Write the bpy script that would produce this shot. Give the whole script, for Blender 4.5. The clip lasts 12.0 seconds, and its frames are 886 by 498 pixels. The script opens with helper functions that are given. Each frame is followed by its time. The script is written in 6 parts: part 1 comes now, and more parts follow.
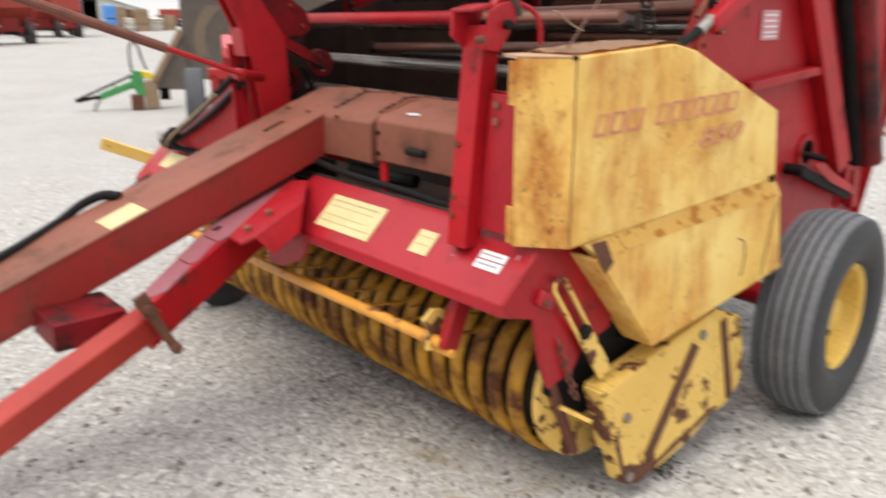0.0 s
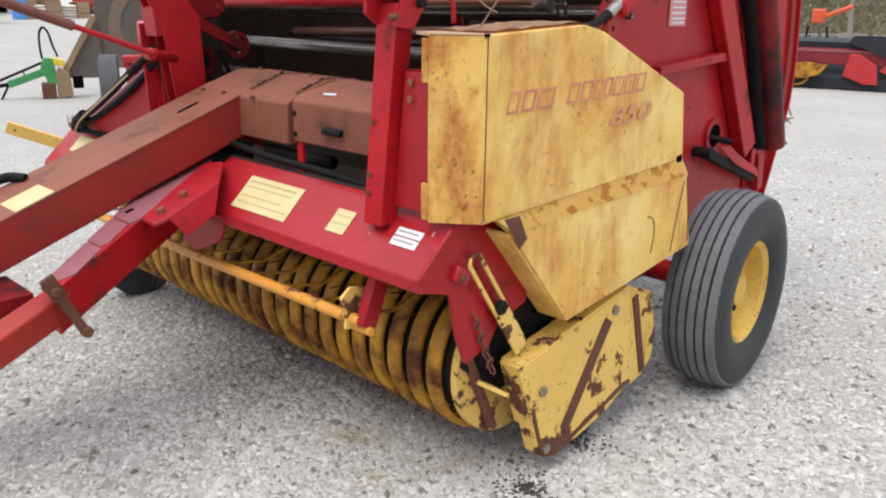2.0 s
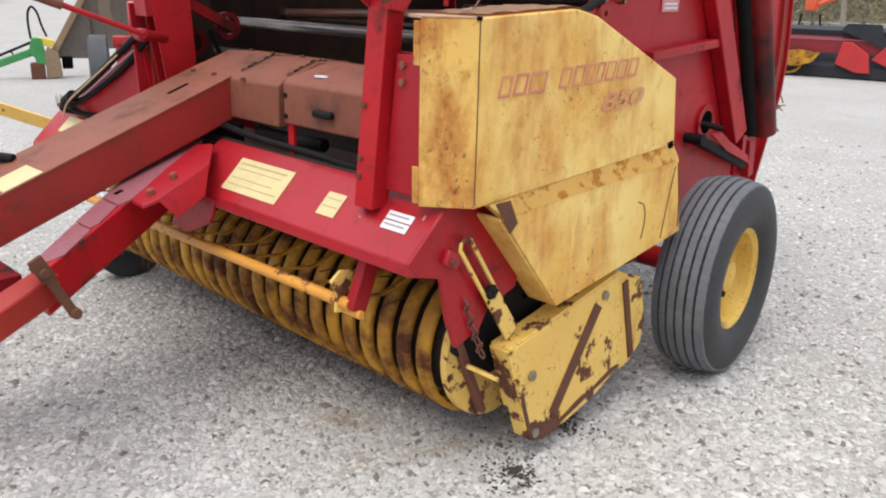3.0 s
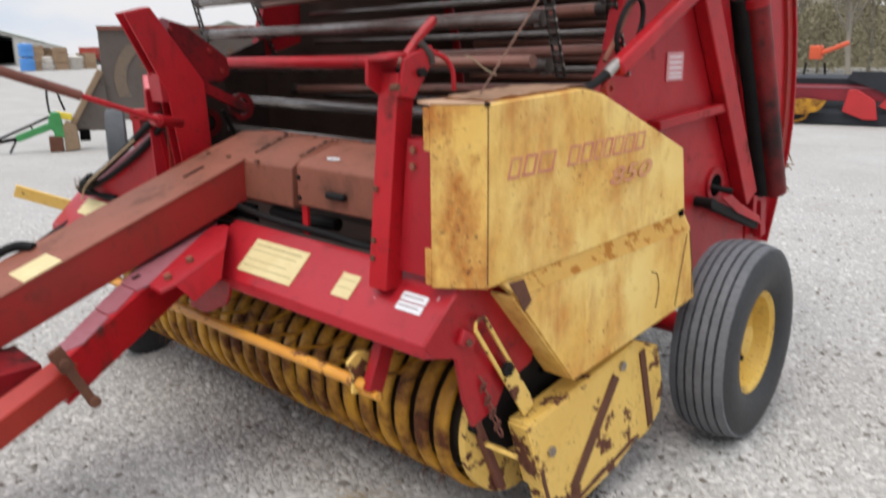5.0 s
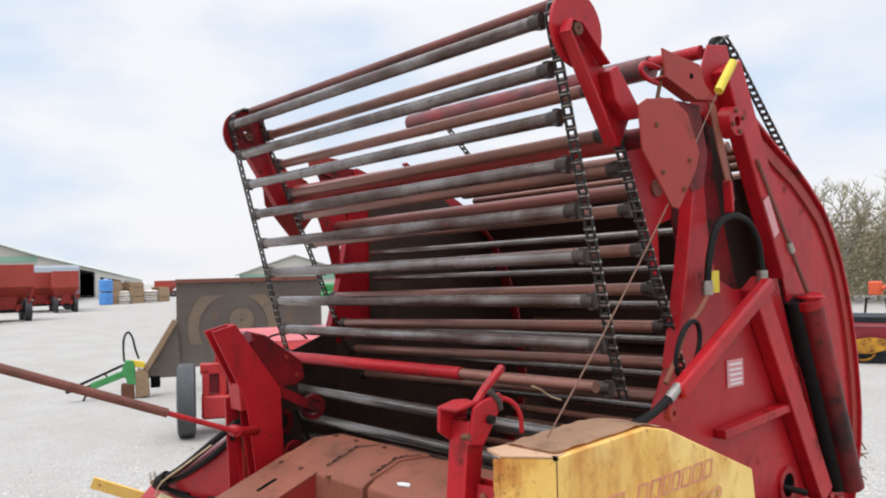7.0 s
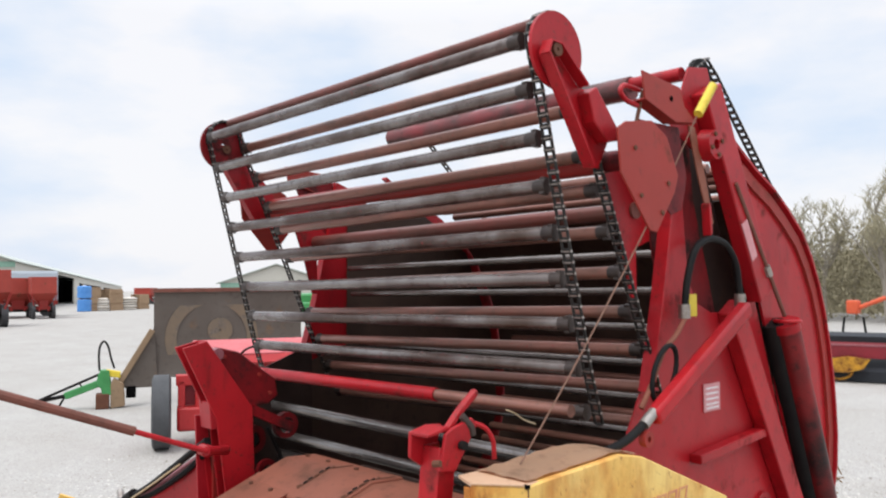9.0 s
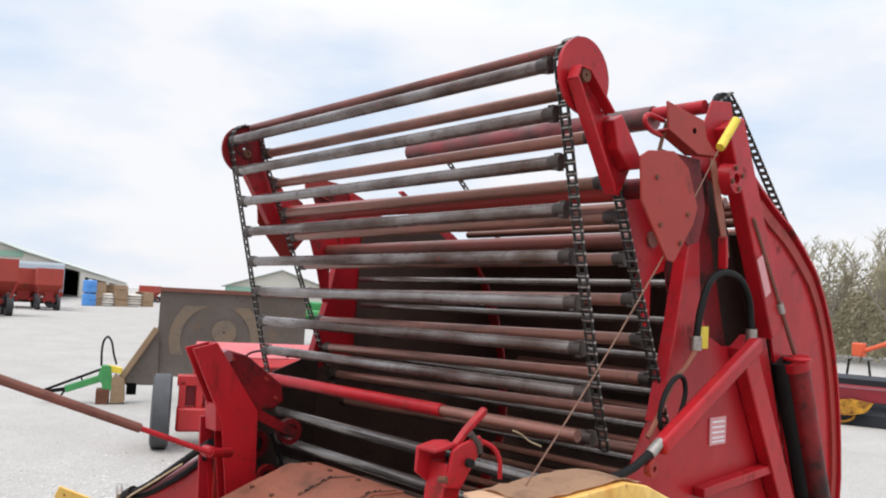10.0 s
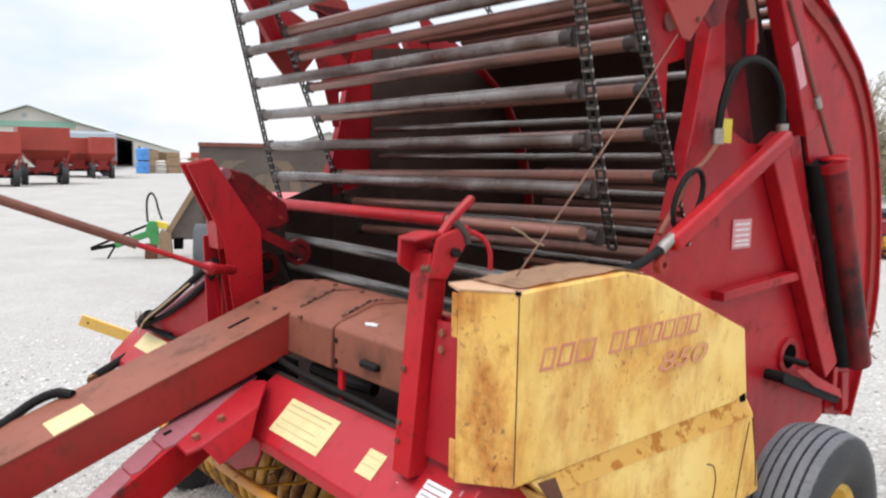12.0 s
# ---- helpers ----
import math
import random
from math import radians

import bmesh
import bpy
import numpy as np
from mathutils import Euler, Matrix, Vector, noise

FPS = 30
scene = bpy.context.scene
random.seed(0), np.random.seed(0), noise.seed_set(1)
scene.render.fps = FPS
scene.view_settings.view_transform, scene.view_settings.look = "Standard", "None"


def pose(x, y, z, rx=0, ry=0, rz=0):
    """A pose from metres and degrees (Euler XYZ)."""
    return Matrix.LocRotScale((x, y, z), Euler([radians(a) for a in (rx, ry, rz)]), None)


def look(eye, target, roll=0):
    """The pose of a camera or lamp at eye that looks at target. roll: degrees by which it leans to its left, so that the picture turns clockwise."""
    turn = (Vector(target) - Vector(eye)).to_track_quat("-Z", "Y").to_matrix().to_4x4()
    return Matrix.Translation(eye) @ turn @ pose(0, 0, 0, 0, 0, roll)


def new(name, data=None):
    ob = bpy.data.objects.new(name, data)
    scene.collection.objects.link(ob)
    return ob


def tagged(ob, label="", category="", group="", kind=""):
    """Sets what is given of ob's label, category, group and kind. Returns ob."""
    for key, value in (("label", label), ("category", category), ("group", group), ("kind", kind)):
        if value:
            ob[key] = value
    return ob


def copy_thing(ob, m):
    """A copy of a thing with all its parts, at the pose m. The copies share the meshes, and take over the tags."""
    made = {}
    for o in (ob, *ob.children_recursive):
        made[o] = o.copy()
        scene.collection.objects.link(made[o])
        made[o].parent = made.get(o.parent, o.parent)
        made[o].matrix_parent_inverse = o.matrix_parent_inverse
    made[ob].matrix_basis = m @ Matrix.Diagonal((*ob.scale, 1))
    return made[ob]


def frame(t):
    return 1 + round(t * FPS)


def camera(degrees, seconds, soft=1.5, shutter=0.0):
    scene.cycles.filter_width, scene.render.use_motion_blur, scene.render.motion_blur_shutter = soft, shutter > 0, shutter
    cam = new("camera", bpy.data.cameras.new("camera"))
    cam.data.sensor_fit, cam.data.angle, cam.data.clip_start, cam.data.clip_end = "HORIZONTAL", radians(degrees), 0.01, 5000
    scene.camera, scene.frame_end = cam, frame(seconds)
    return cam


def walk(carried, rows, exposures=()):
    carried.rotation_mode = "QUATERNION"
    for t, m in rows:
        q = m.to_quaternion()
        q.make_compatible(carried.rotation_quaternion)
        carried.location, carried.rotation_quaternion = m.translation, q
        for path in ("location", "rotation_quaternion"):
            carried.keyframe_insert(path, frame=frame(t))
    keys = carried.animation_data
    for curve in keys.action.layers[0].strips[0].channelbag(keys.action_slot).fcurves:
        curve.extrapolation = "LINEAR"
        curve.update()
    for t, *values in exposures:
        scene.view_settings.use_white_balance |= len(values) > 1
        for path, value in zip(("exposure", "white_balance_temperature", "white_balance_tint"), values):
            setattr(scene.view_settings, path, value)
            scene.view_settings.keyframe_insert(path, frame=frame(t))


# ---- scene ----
cam = camera(57.0, 12.0, soft=2.0, shutter=0.5)
PATH = [
    (0, (2.465, -1.496, 1.465), (1.007, -0.251, 0.894), -0.2),
    (0.2, (2.469, -1.501, 1.463), (1.084, -0.19, 0.880), 0.7),
    (0.3, (2.471, -1.504, 1.461), (1.064, -0.21, 0.897), 1.0),
    (0.5, (2.477, -1.511, 1.457), (1.093, -0.18, 0.897), 1.3),
    (1, (2.504, -1.502, 1.447), (1.178, -0.108, 0.901), 1.1),
    (1.5, (2.5, -1.502, 1.434), (1.197, -0.094, 0.869), 1.1),
    (2, (2.508, -1.494, 1.43), (1.174, -0.124, 0.844), 0.7),
    (2.5, (2.508, -1.49, 1.425), (1.202, -0.113, 0.795), 1.6),
    (4.3, (2.514, -1.5, 1.435), (1.185, -0.122, 0.856), 0.2),
    (4.5, (2.51, -1.497, 1.43), (1.186, -0.118, 0.842), 0.2),
    (5, (2.506, -1.488, 1.497), (1.144, -0.109, 1.003), -0.6),
    (5.5, (2.5, -1.498, 1.598), (1.06, -0.148, 1.278), -1.3),
    (6, (2.505, -1.526, 1.734), (1.034, -0.185, 1.538), -2.0),
    (6.5, (2.535, -1.549, 1.819), (1.062, -0.197, 1.828), -1.6),
    (6.7, (2.538, -1.555, 1.828), (1.057, -0.21, 1.867), -1.3),
    (8.3, (2.542, -1.528, 1.813), (0.999, -0.256, 1.875), -2.8),
    (8.5, (2.533, -1.503, 1.83), (1.076, -0.134, 1.878), -2.0),
    (9, (2.53, -1.514, 1.856), (1.064, -0.156, 1.931), -0.5),
    (9.5, (2.518, -1.539, 1.863), (1.027, -0.214, 2.014), 1.5),
    (10, (2.516, -1.547, 1.854), (1.04, -0.203, 1.969), 3.1),
    (10.5, (2.508, -1.548, 1.846), (1.022, -0.212, 1.933), 3.3),
    (11, (2.49, -1.544, 1.794), (1.001, -0.213, 1.685), 4.3),
    (11.5, (2.507, -1.491, 1.774), (1.026, -0.159, 1.588), 2.4),
    (12, (2.505, -1.294, 1.663), (0.964, -0.04, 1.43), 1.1),
]
walk(cam, [(t, look(eye, target, roll)) for t, eye, target, roll in PATH],
     [(0, 0.13, 6900, 10), (0.5, 0.09, 6650, 10), (2.5, 0.02, 6500, 10), (4.5, -0.06, 6500, 10), (5.5, -0.15, 6500, 10), (6.5, -0.02, 6500, 10), (8.5, 0.03, 6500, 10), (10.5, 0.04, 6500, 10), (11, 0.02, 6500, 10), (12, 0.18, 6500, 10)])

# ---- light ----
world = bpy.data.worlds.new("sky")
scene.world = world
world.use_nodes = True
wn, wl = world.node_tree.nodes, world.node_tree.links
wn.clear()
SUN_EL, SUN_AZ = radians(61), radians(172)
sky = wn.new("ShaderNodeTexSky")
sky.sky_type, sky.sun_disc, sky.sun_elevation, sky.sun_rotation = "NISHITA", False, SUN_EL, SUN_AZ
sky.dust_density, sky.air_density = 2.5, 1.2
coord = wn.new("ShaderNodeTexCoord")
squash = wn.new("ShaderNodeMapping")
squash.inputs["Scale"].default_value = (1.0, 1.0, 2.6)
cloud = wn.new("ShaderNodeTexNoise")
cloud.inputs["Scale"].default_value, cloud.inputs["Detail"].default_value, cloud.inputs["Roughness"].default_value = 3.2, 7.0, 0.52
ramp = wn.new("ShaderNodeValToRGB")
ramp.color_ramp.elements[0].position, ramp.color_ramp.elements[1].position = 0.36, 0.57
ramp.color_ramp.elements[0].color, ramp.color_ramp.elements[1].color = (9.8, 11.3, 13.5, 1), (13.2, 13.25, 13.7, 1)
mix = wn.new("ShaderNodeMix")
mix.data_type = "RGBA"
mix.inputs["Factor"].default_value = 0.88
back = wn.new("ShaderNodeBackground")
out = wn.new("ShaderNodeOutputWorld")
wl.new(coord.outputs["Generated"], squash.inputs["Vector"])
wl.new(squash.outputs["Vector"], cloud.inputs["Vector"])
wl.new(cloud.outputs["Fac"], ramp.inputs["Fac"])
wl.new(ramp.outputs["Color"], mix.inputs["B"])
wl.new(sky.outputs["Color"], mix.inputs["A"])
parts_of = wn.new("ShaderNodeSeparateXYZ")
rise = wn.new("ShaderNodeMapRange")
rise.inputs["From Min"].default_value, rise.inputs["From Max"].default_value = 0.3, 1.0
rise.inputs["To Min"].default_value, rise.inputs["To Max"].default_value = 0.0765, 0.185
wl.new(coord.outputs["Generated"], parts_of.inputs["Vector"])
wl.new(parts_of.outputs["Z"], rise.inputs["Value"])
wl.new(rise.outputs["Result"], back.inputs["Strength"])
wl.new(mix.outputs["Result"], back.inputs["Color"])
wl.new(back.outputs["Background"], out.inputs["Surface"])
sun_data = bpy.data.lights.new("sun", "SUN")
sun_data.energy, sun_data.angle, sun_data.color = 1.5, radians(35), (1.0, 0.97, 0.92)
sun = new("sun", sun_data)
sun_way = Vector((math.sin(SUN_AZ) * math.cos(SUN_EL), math.cos(SUN_AZ) * math.cos(SUN_EL), math.sin(SUN_EL)))
sun.rotation_euler = sun_way.to_track_quat("Z", "Y").to_euler()

# ---- materials ----


def socket(node, name, value):
    node.inputs[name].default_value = value
    return node


def surface(name, base, second=None, amount=0.5, scale=3.0, rust=None, rust_from=0.62, rust_scale=6.0, rust_soft=0.05, streak=1.0, rough=0.5,
            metal=0.0, bump=0.1, grain=160.0, fade=0.08, spec=0.4, distance=0.002, specks=None, drips=None, rust_dark=0.45, speck_from=0.63, drip_from=0.56, stretch=None, rust_rough=0.85, dent=0.0):
    """Paint or metal: a base with large fading, patches of a second colour, fine grain and relief."""
    m = bpy.data.materials.new(name)
    m.use_nodes = True
    n, l = m.node_tree.nodes, m.node_tree.links
    bsdf = n["Principled BSDF"]
    tc, info = n.new("ShaderNodeTexCoord"), n.new("ShaderNodeObjectInfo")
    shift = n.new("ShaderNodeVectorMath")
    shift.operation = "MULTIPLY_ADD"
    shift.inputs[1].default_value = (7.0, 11.0, 5.0)
    l.new(info.outputs["Random"], shift.inputs[0])
    l.new(tc.outputs["Object"], shift.inputs[2])

    def noise_at(sc, detail, rough_=0.55, stretch=(1, 1, 1)):
        mp = n.new("ShaderNodeMapping")
        mp.inputs["Scale"].default_value = stretch
        l.new(shift.outputs[0], mp.inputs["Vector"])
        t = n.new("ShaderNodeTexNoise")
        t.inputs["Scale"].default_value, t.inputs["Detail"].default_value, t.inputs["Roughness"].default_value = sc, detail, rough_
        l.new(mp.outputs["Vector"], t.inputs["Vector"])
        return t.outputs["Fac"]

    def ramped(fac, a, b):
        r = n.new("ShaderNodeMapRange")
        r.inputs["From Min"].default_value, r.inputs["From Max"].default_value = a, b
        l.new(fac, r.inputs["Value"])
        return r.outputs["Result"]

    def blend(fac, a, b):
        x = n.new("ShaderNodeMix")
        x.data_type = "RGBA"
        l.new(fac, x.inputs["Factor"])
        for s, v in (("A", a), ("B", b)):
            if isinstance(v, tuple):
                x.inputs[s].default_value = (*v, 1)
            else:
                l.new(v, x.inputs[s])
        return x.outputs["Result"]

    second = second or tuple(c * 0.75 for c in base)
    big = noise_at(scale, 5)
    col = blend(ramped(big, 0.5 - amount / 2, 0.5 + amount / 2), base, second)
    fine = noise_at(grain, 3)
    mid = noise_at(scale * 9, 4)
    lighter, darker = tuple(min(1, c * (1 + fade) + fade * 0.1) for c in base), tuple(c * (1 - 2 * fade) for c in second)
    col = blend(ramped(mid, 0.56, 0.8), col, darker)
    col = blend(ramped(fine, 0.6, 0.85), col, lighter)
    rough_value = ramped(mid, -0.4, 1.4)
    if rust:
        spots = noise_at(rust_scale, 9, 0.62, stretch or (1, 1, streak))
        mask = ramped(spots, rust_from, rust_from + rust_soft)
        patch = noise_at(rust_scale * 7, 4)
        rust_col = blend(ramped(patch, 0.35, 0.7), rust, tuple(c * rust_dark for c in rust))
        col = blend(mask, col, rust_col)
        rr = n.new("ShaderNodeMix")
        l.new(mask, rr.inputs["Factor"])
        rr.inputs["A"].default_value, rr.inputs["B"].default_value = rough, rust_rough
        l.new(rr.outputs["Result"], bsdf.inputs["Roughness"])
        if specks:
            dots = noise_at(62, 5, 0.62)
            where = noise_at(4.5, 3)
            both = n.new("ShaderNodeMath")
            both.operation = "MULTIPLY"
            l.new(ramped(dots, speck_from, speck_from + 0.05), both.inputs[0])
            l.new(ramped(where, 0.42, 0.6), both.inputs[1])
            col = blend(both.outputs[0], col, specks)
        if drips:
            runs = noise_at(1.0, 5, 0.6, (19, 19, 4.0))
            where = noise_at(3.4, 4)
            both = n.new("ShaderNodeMath")
            both.operation = "MULTIPLY"
            l.new(ramped(runs, drip_from, drip_from + 0.3), both.inputs[0])
            l.new(ramped(where, 0.44, 0.62), both.inputs[1])
            col = blend(both.outputs[0], col, drips)
    else:
        rv = n.new("ShaderNodeMapRange")
        l.new(mid, rv.inputs["Value"])
        rv.inputs["To Min"].default_value, rv.inputs["To Max"].default_value = max(0.05, rough - 0.12), min(1, rough + 0.12)
        l.new(rv.outputs["Result"], bsdf.inputs["Roughness"])
    l.new(col, bsdf.inputs["Base Color"])
    bsdf.inputs["Metallic"].default_value = metal
    bsdf.inputs["Specular IOR Level"].default_value = spec
    bp = n.new("ShaderNodeBump")
    bp.inputs["Strength"].default_value, bp.inputs["Distance"].default_value = bump, distance
    add = n.new("ShaderNodeMath")
    l.new(fine, add.inputs[0])
    l.new(mid, add.inputs[1])
    l.new(add.outputs[0], bp.inputs["Height"])
    if dent:
        wave = n.new("ShaderNodeBump")
        wave.inputs["Strength"].default_value, wave.inputs["Distance"].default_value = dent, 0.05
        l.new(noise_at(2.3, 2), wave.inputs["Height"])
        l.new(wave.outputs["Normal"], bp.inputs["Normal"])
    l.new(bp.outputs["Normal"], bsdf.inputs["Normal"])
    return m


RED = surface("red paint", (0.44, 0.010, 0.016), (0.28, 0.007, 0.012), scale=1.9, amount=0.4, rust=(0.085, 0.022, 0.015), rust_from=0.60, rust_scale=7, rust_soft=0.14, rough=0.38, fade=0.09, spec=0.30, specks=(0.09, 0.02, 0.014), drips=(0.14, 0.007, 0.008), speck_from=0.60, drip_from=0.51, dent=0.35)
RED_DULL = surface("faded red paint", (0.32, 0.022, 0.019), (0.235, 0.028, 0.021), scale=4, rust=(0.15, 0.045, 0.028), rust_from=0.55, rust_scale=5, rust_soft=0.2, rough=0.5, spec=0.3, drips=(0.15, 0.03, 0.02))
RED_SUN = surface("bleached red sheet", (0.39, 0.012, 0.020), (0.30, 0.010, 0.016), scale=3, rust=(0.16, 0.05, 0.03), rust_from=0.72, rust_scale=11, rough=0.36, fade=0.15, dent=0.35)
BROWN = surface("rust-brown bleached paint", (0.265, 0.088, 0.055), (0.165, 0.060, 0.038), scale=3, amount=0.45, rust=(0.10, 0.048, 0.03), rust_from=0.55, rust_scale=6, rust_soft=0.22, rough=0.6, spec=0.25, drips=(0.12, 0.05, 0.03), dent=0.35)
PINK = surface("chalky bleached paint", (0.30, 0.12, 0.14), (0.25, 0.07, 0.08), scale=5, rust=(0.12, 0.03, 0.03), rust_from=0.66, rust_scale=6, rust_soft=0.1, rough=0.5)
YELLOW = surface("weathered yellow paint", (0.82, 0.60, 0.20), (0.75, 0.45, 0.095), scale=2.6, amount=0.3, rust=(0.61, 0.25, 0.046), rust_from=0.45, rust_scale=4.6, rust_soft=0.24, streak=0.55, rough=0.45, specks=(0.30, 0.11, 0.03), drips=(0.40, 0.135, 0.032), rust_dark=0.70, speck_from=0.61, drip_from=0.52, dent=0.35)
YELLOW_DOOR = surface("rust-stained yellow paint", (0.73, 0.47, 0.125), (0.66, 0.36, 0.07), scale=3, amount=0.3, rust=(0.49, 0.175, 0.03), rust_from=0.44, rust_scale=9, rust_soft=0.2, streak=0.5, rough=0.5, specks=(0.10, 0.04, 0.018), drips=(0.32, 0.10, 0.028), rust_dark=0.6, speck_from=0.585, drip_from=0.48, dent=0.35)
YELLOW_CHIP = surface("chipped yellow paint", (0.84, 0.58, 0.17), (0.82, 0.52, 0.12), scale=3, rust=(0.66, 0.29, 0.05), rust_from=0.52, rust_scale=13, rust_soft=0.05, rough=0.5, rust_dark=0.8)
YELLOW_RUST = surface("rusted yellow paint", (0.78, 0.53, 0.14), (0.70, 0.42, 0.09), scale=4, rust=(0.15, 0.05, 0.026), rust_from=0.545, rust_scale=9, rust_soft=0.03, rough=0.5, specks=(0.16, 0.055, 0.025), drips=(0.30, 0.11, 0.03), speck_from=0.59, dent=0.35)
YELLOW_REEL = surface("reel yellow paint", (0.58, 0.30, 0.018), (0.38, 0.155, 0.010), scale=5, rust=(0.12, 0.033, 0.008), rust_from=0.43, rust_scale=7, rust_soft=0.2, rough=0.45)
YELLOW_RIM = surface("rim yellow paint", (0.72, 0.47, 0.09), (0.58, 0.34, 0.06), scale=7, amount=0.4, rust=(0.22, 0.12, 0.05), rust_from=0.56, rust_scale=8, rust_soft=0.14, rough=0.5, specks=(0.16, 0.08, 0.04))
ORANGE_ROD = surface("orange-yellow rod", (0.72, 0.34, 0.05), (0.6, 0.25, 0.04), scale=9, rust=(0.2, 0.07, 0.03), rust_from=0.6, rust_scale=12, rough=0.4)
STEEL = surface("polished slat steel", (0.25, 0.225, 0.215), (0.085, 0.055, 0.043), scale=3, amount=0.25, rust=(0.075, 0.036, 0.026), rust_from=0.49, rust_scale=5, rust_soft=0.18, rough=0.25, metal=0.65, spec=0.5, stretch=(0.35, 1.6, 1.6), specks=(0.30, 0.04, 0.04), rust_rough=0.42)
SLAT_RUST = surface("rusty slat", (0.33, 0.135, 0.10), (0.19, 0.105, 0.078), scale=3.5, rust=(0.07, 0.042, 0.033), rust_from=0.50, rust_scale=5, rust_soft=0.22, rough=0.28, metal=0.4, spec=0.5, stretch=(0.35, 1.6, 1.6), specks=(0.40, 0.025, 0.03), rust_rough=0.42)
SLAT_RED = surface("red slat bar", (0.22, 0.06, 0.05), (0.15, 0.07, 0.055), scale=4, rust=(0.09, 0.05, 0.04), rust_from=0.50, rust_scale=7, rust_soft=0.2, rough=0.4, metal=0.3, stretch=(0.35, 1.6, 1.6))
GRIME_TUBE = surface("oily rusted red paint", (0.26, 0.030, 0.035), (0.085, 0.05, 0.045), scale=3, amount=0.3, rust=(0.055, 0.036, 0.033), rust_from=0.48, rust_scale=4, rust_soft=0.15, rough=0.4, spec=0.4, stretch=(0.5, 1.6, 1.6))
# Dark red for greasy parts; also carries shade in recesses and under the tongue.
RED_GRIME_SHADE = surface("grease-stained and shaded red paint", (0.25, 0.008, 0.012), (0.075, 0.007, 0.008), scale=4, amount=0.35, rust=(0.03, 0.014, 0.012), rust_from=0.54, rust_scale=8, rust_soft=0.12, rough=0.5, spec=0.2)
PLATE_RED = surface("bleached red plate", (0.32, 0.026, 0.018), (0.25, 0.028, 0.019), scale=3, rust=(0.16, 0.05, 0.03), rust_from=0.62, rust_scale=8, rust_soft=0.15, rough=0.55, dent=0.35)
ORANGE_RED = surface("orange-red primer", (0.38, 0.035, 0.02), (0.29, 0.022, 0.016), scale=5, rust=(0.18, 0.06, 0.03), rust_from=0.6, rust_scale=8, rust_soft=0.15, rough=0.45)
REEL_CORE_SHADE = surface("shaded reel inside", (0.030, 0.018, 0.010), (0.018, 0.012, 0.008), scale=8, rough=0.9)
ROD_RUST = surface("rusted rod", (0.19, 0.062, 0.042), (0.13, 0.05, 0.035), scale=6, rust=(0.09, 0.04, 0.026), rust_from=0.55, rust_scale=9, rust_soft=0.2, rough=0.65)
SOCKET = surface("greasy socket iron", (0.085, 0.066, 0.058), (0.038, 0.029, 0.026), scale=10, rough=0.42, metal=0.5)
GATE_STEEL = surface("bare tailgate bar", (0.29, 0.265, 0.25), (0.14, 0.115, 0.10), scale=5, rust=(0.08, 0.05, 0.04), rust_from=0.56, rust_scale=5, rust_soft=0.2, rough=0.2, metal=0.75, spec=0.5, stretch=(0.3, 1.6, 1.6), rust_rough=0.4)
RUST = surface("brown rust", (0.14, 0.055, 0.03), (0.09, 0.035, 0.02), scale=9, rough=0.85)
IRON = surface("dark greasy iron", (0.016, 0.014, 0.013), (0.008, 0.007, 0.007), scale=12, rough=0.6, metal=0.0, spec=0.12)
LINK = surface("worn chain steel", (0.040, 0.036, 0.034), (0.013, 0.011, 0.010), scale=20, rough=0.45, metal=0.5)
BOLT = surface("bolt steel", (0.42, 0.40, 0.37), (0.25, 0.2, 0.17), scale=30, rough=0.35, metal=0.8)
GREASE = surface("greased red cylinder", (0.22, 0.010, 0.012), (0.012, 0.006, 0.006), amount=0.22, scale=2.6, rough=0.42, spec=0.25)
# Near-black brown: hay stains, plus the shade of inner spaces put into colour.
CHAMBER = surface("hay-stained shade-dark sheet", (0.050, 0.029, 0.023), (0.020, 0.013, 0.011), scale=5, rust=(0.075, 0.04, 0.026), rust_from=0.62, rust_scale=6, rust_soft=0.1, rough=0.7, spec=0.2)
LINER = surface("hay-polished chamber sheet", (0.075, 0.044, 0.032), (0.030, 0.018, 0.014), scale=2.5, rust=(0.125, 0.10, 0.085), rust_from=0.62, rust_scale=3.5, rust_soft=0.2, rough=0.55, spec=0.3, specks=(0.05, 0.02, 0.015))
RUBBER = surface("weathered tyre rubber", (0.155, 0.158, 0.168), (0.105, 0.107, 0.115), scale=9, rough=0.75, bump=0.25, fade=0.15)
RUBBER_SIDE = surface("tyre sidewall", (0.036, 0.036, 0.038), (0.026, 0.026, 0.028), scale=7, rough=0.6, bump=0.15)
GROOVE_SHADE = surface("tyre groove shade", (0.02, 0.02, 0.021), rough=0.9)
HOSE = surface("black hose", (0.007, 0.007, 0.008), (0.014, 0.013, 0.012), scale=15, rough=0.55, spec=0.12)
DECAL = surface("cream decal", (0.66, 0.55, 0.29), (0.58, 0.46, 0.22), scale=14, rough=0.5, bump=0.02)
DECAL_INK = surface("decal print", (0.46, 0.38, 0.19), rough=0.6, bump=0.02)
DECAL_RED = surface("faded red print", (0.50, 0.17, 0.115), (0.60, 0.29, 0.13), amount=0.3, scale=14, rough=0.55, bump=0.02)
WHITE = surface("white label", (0.74, 0.74, 0.74), (0.62, 0.62, 0.63), scale=18, rough=0.5, bump=0.02)
GREY_INK = surface("grey print", (0.36, 0.3, 0.3), rough=0.6, bump=0.02)
PINK_DECAL = surface("bleached decal", (0.52, 0.2, 0.22), (0.6, 0.3, 0.3), scale=16, rough=0.45, bump=0.02)
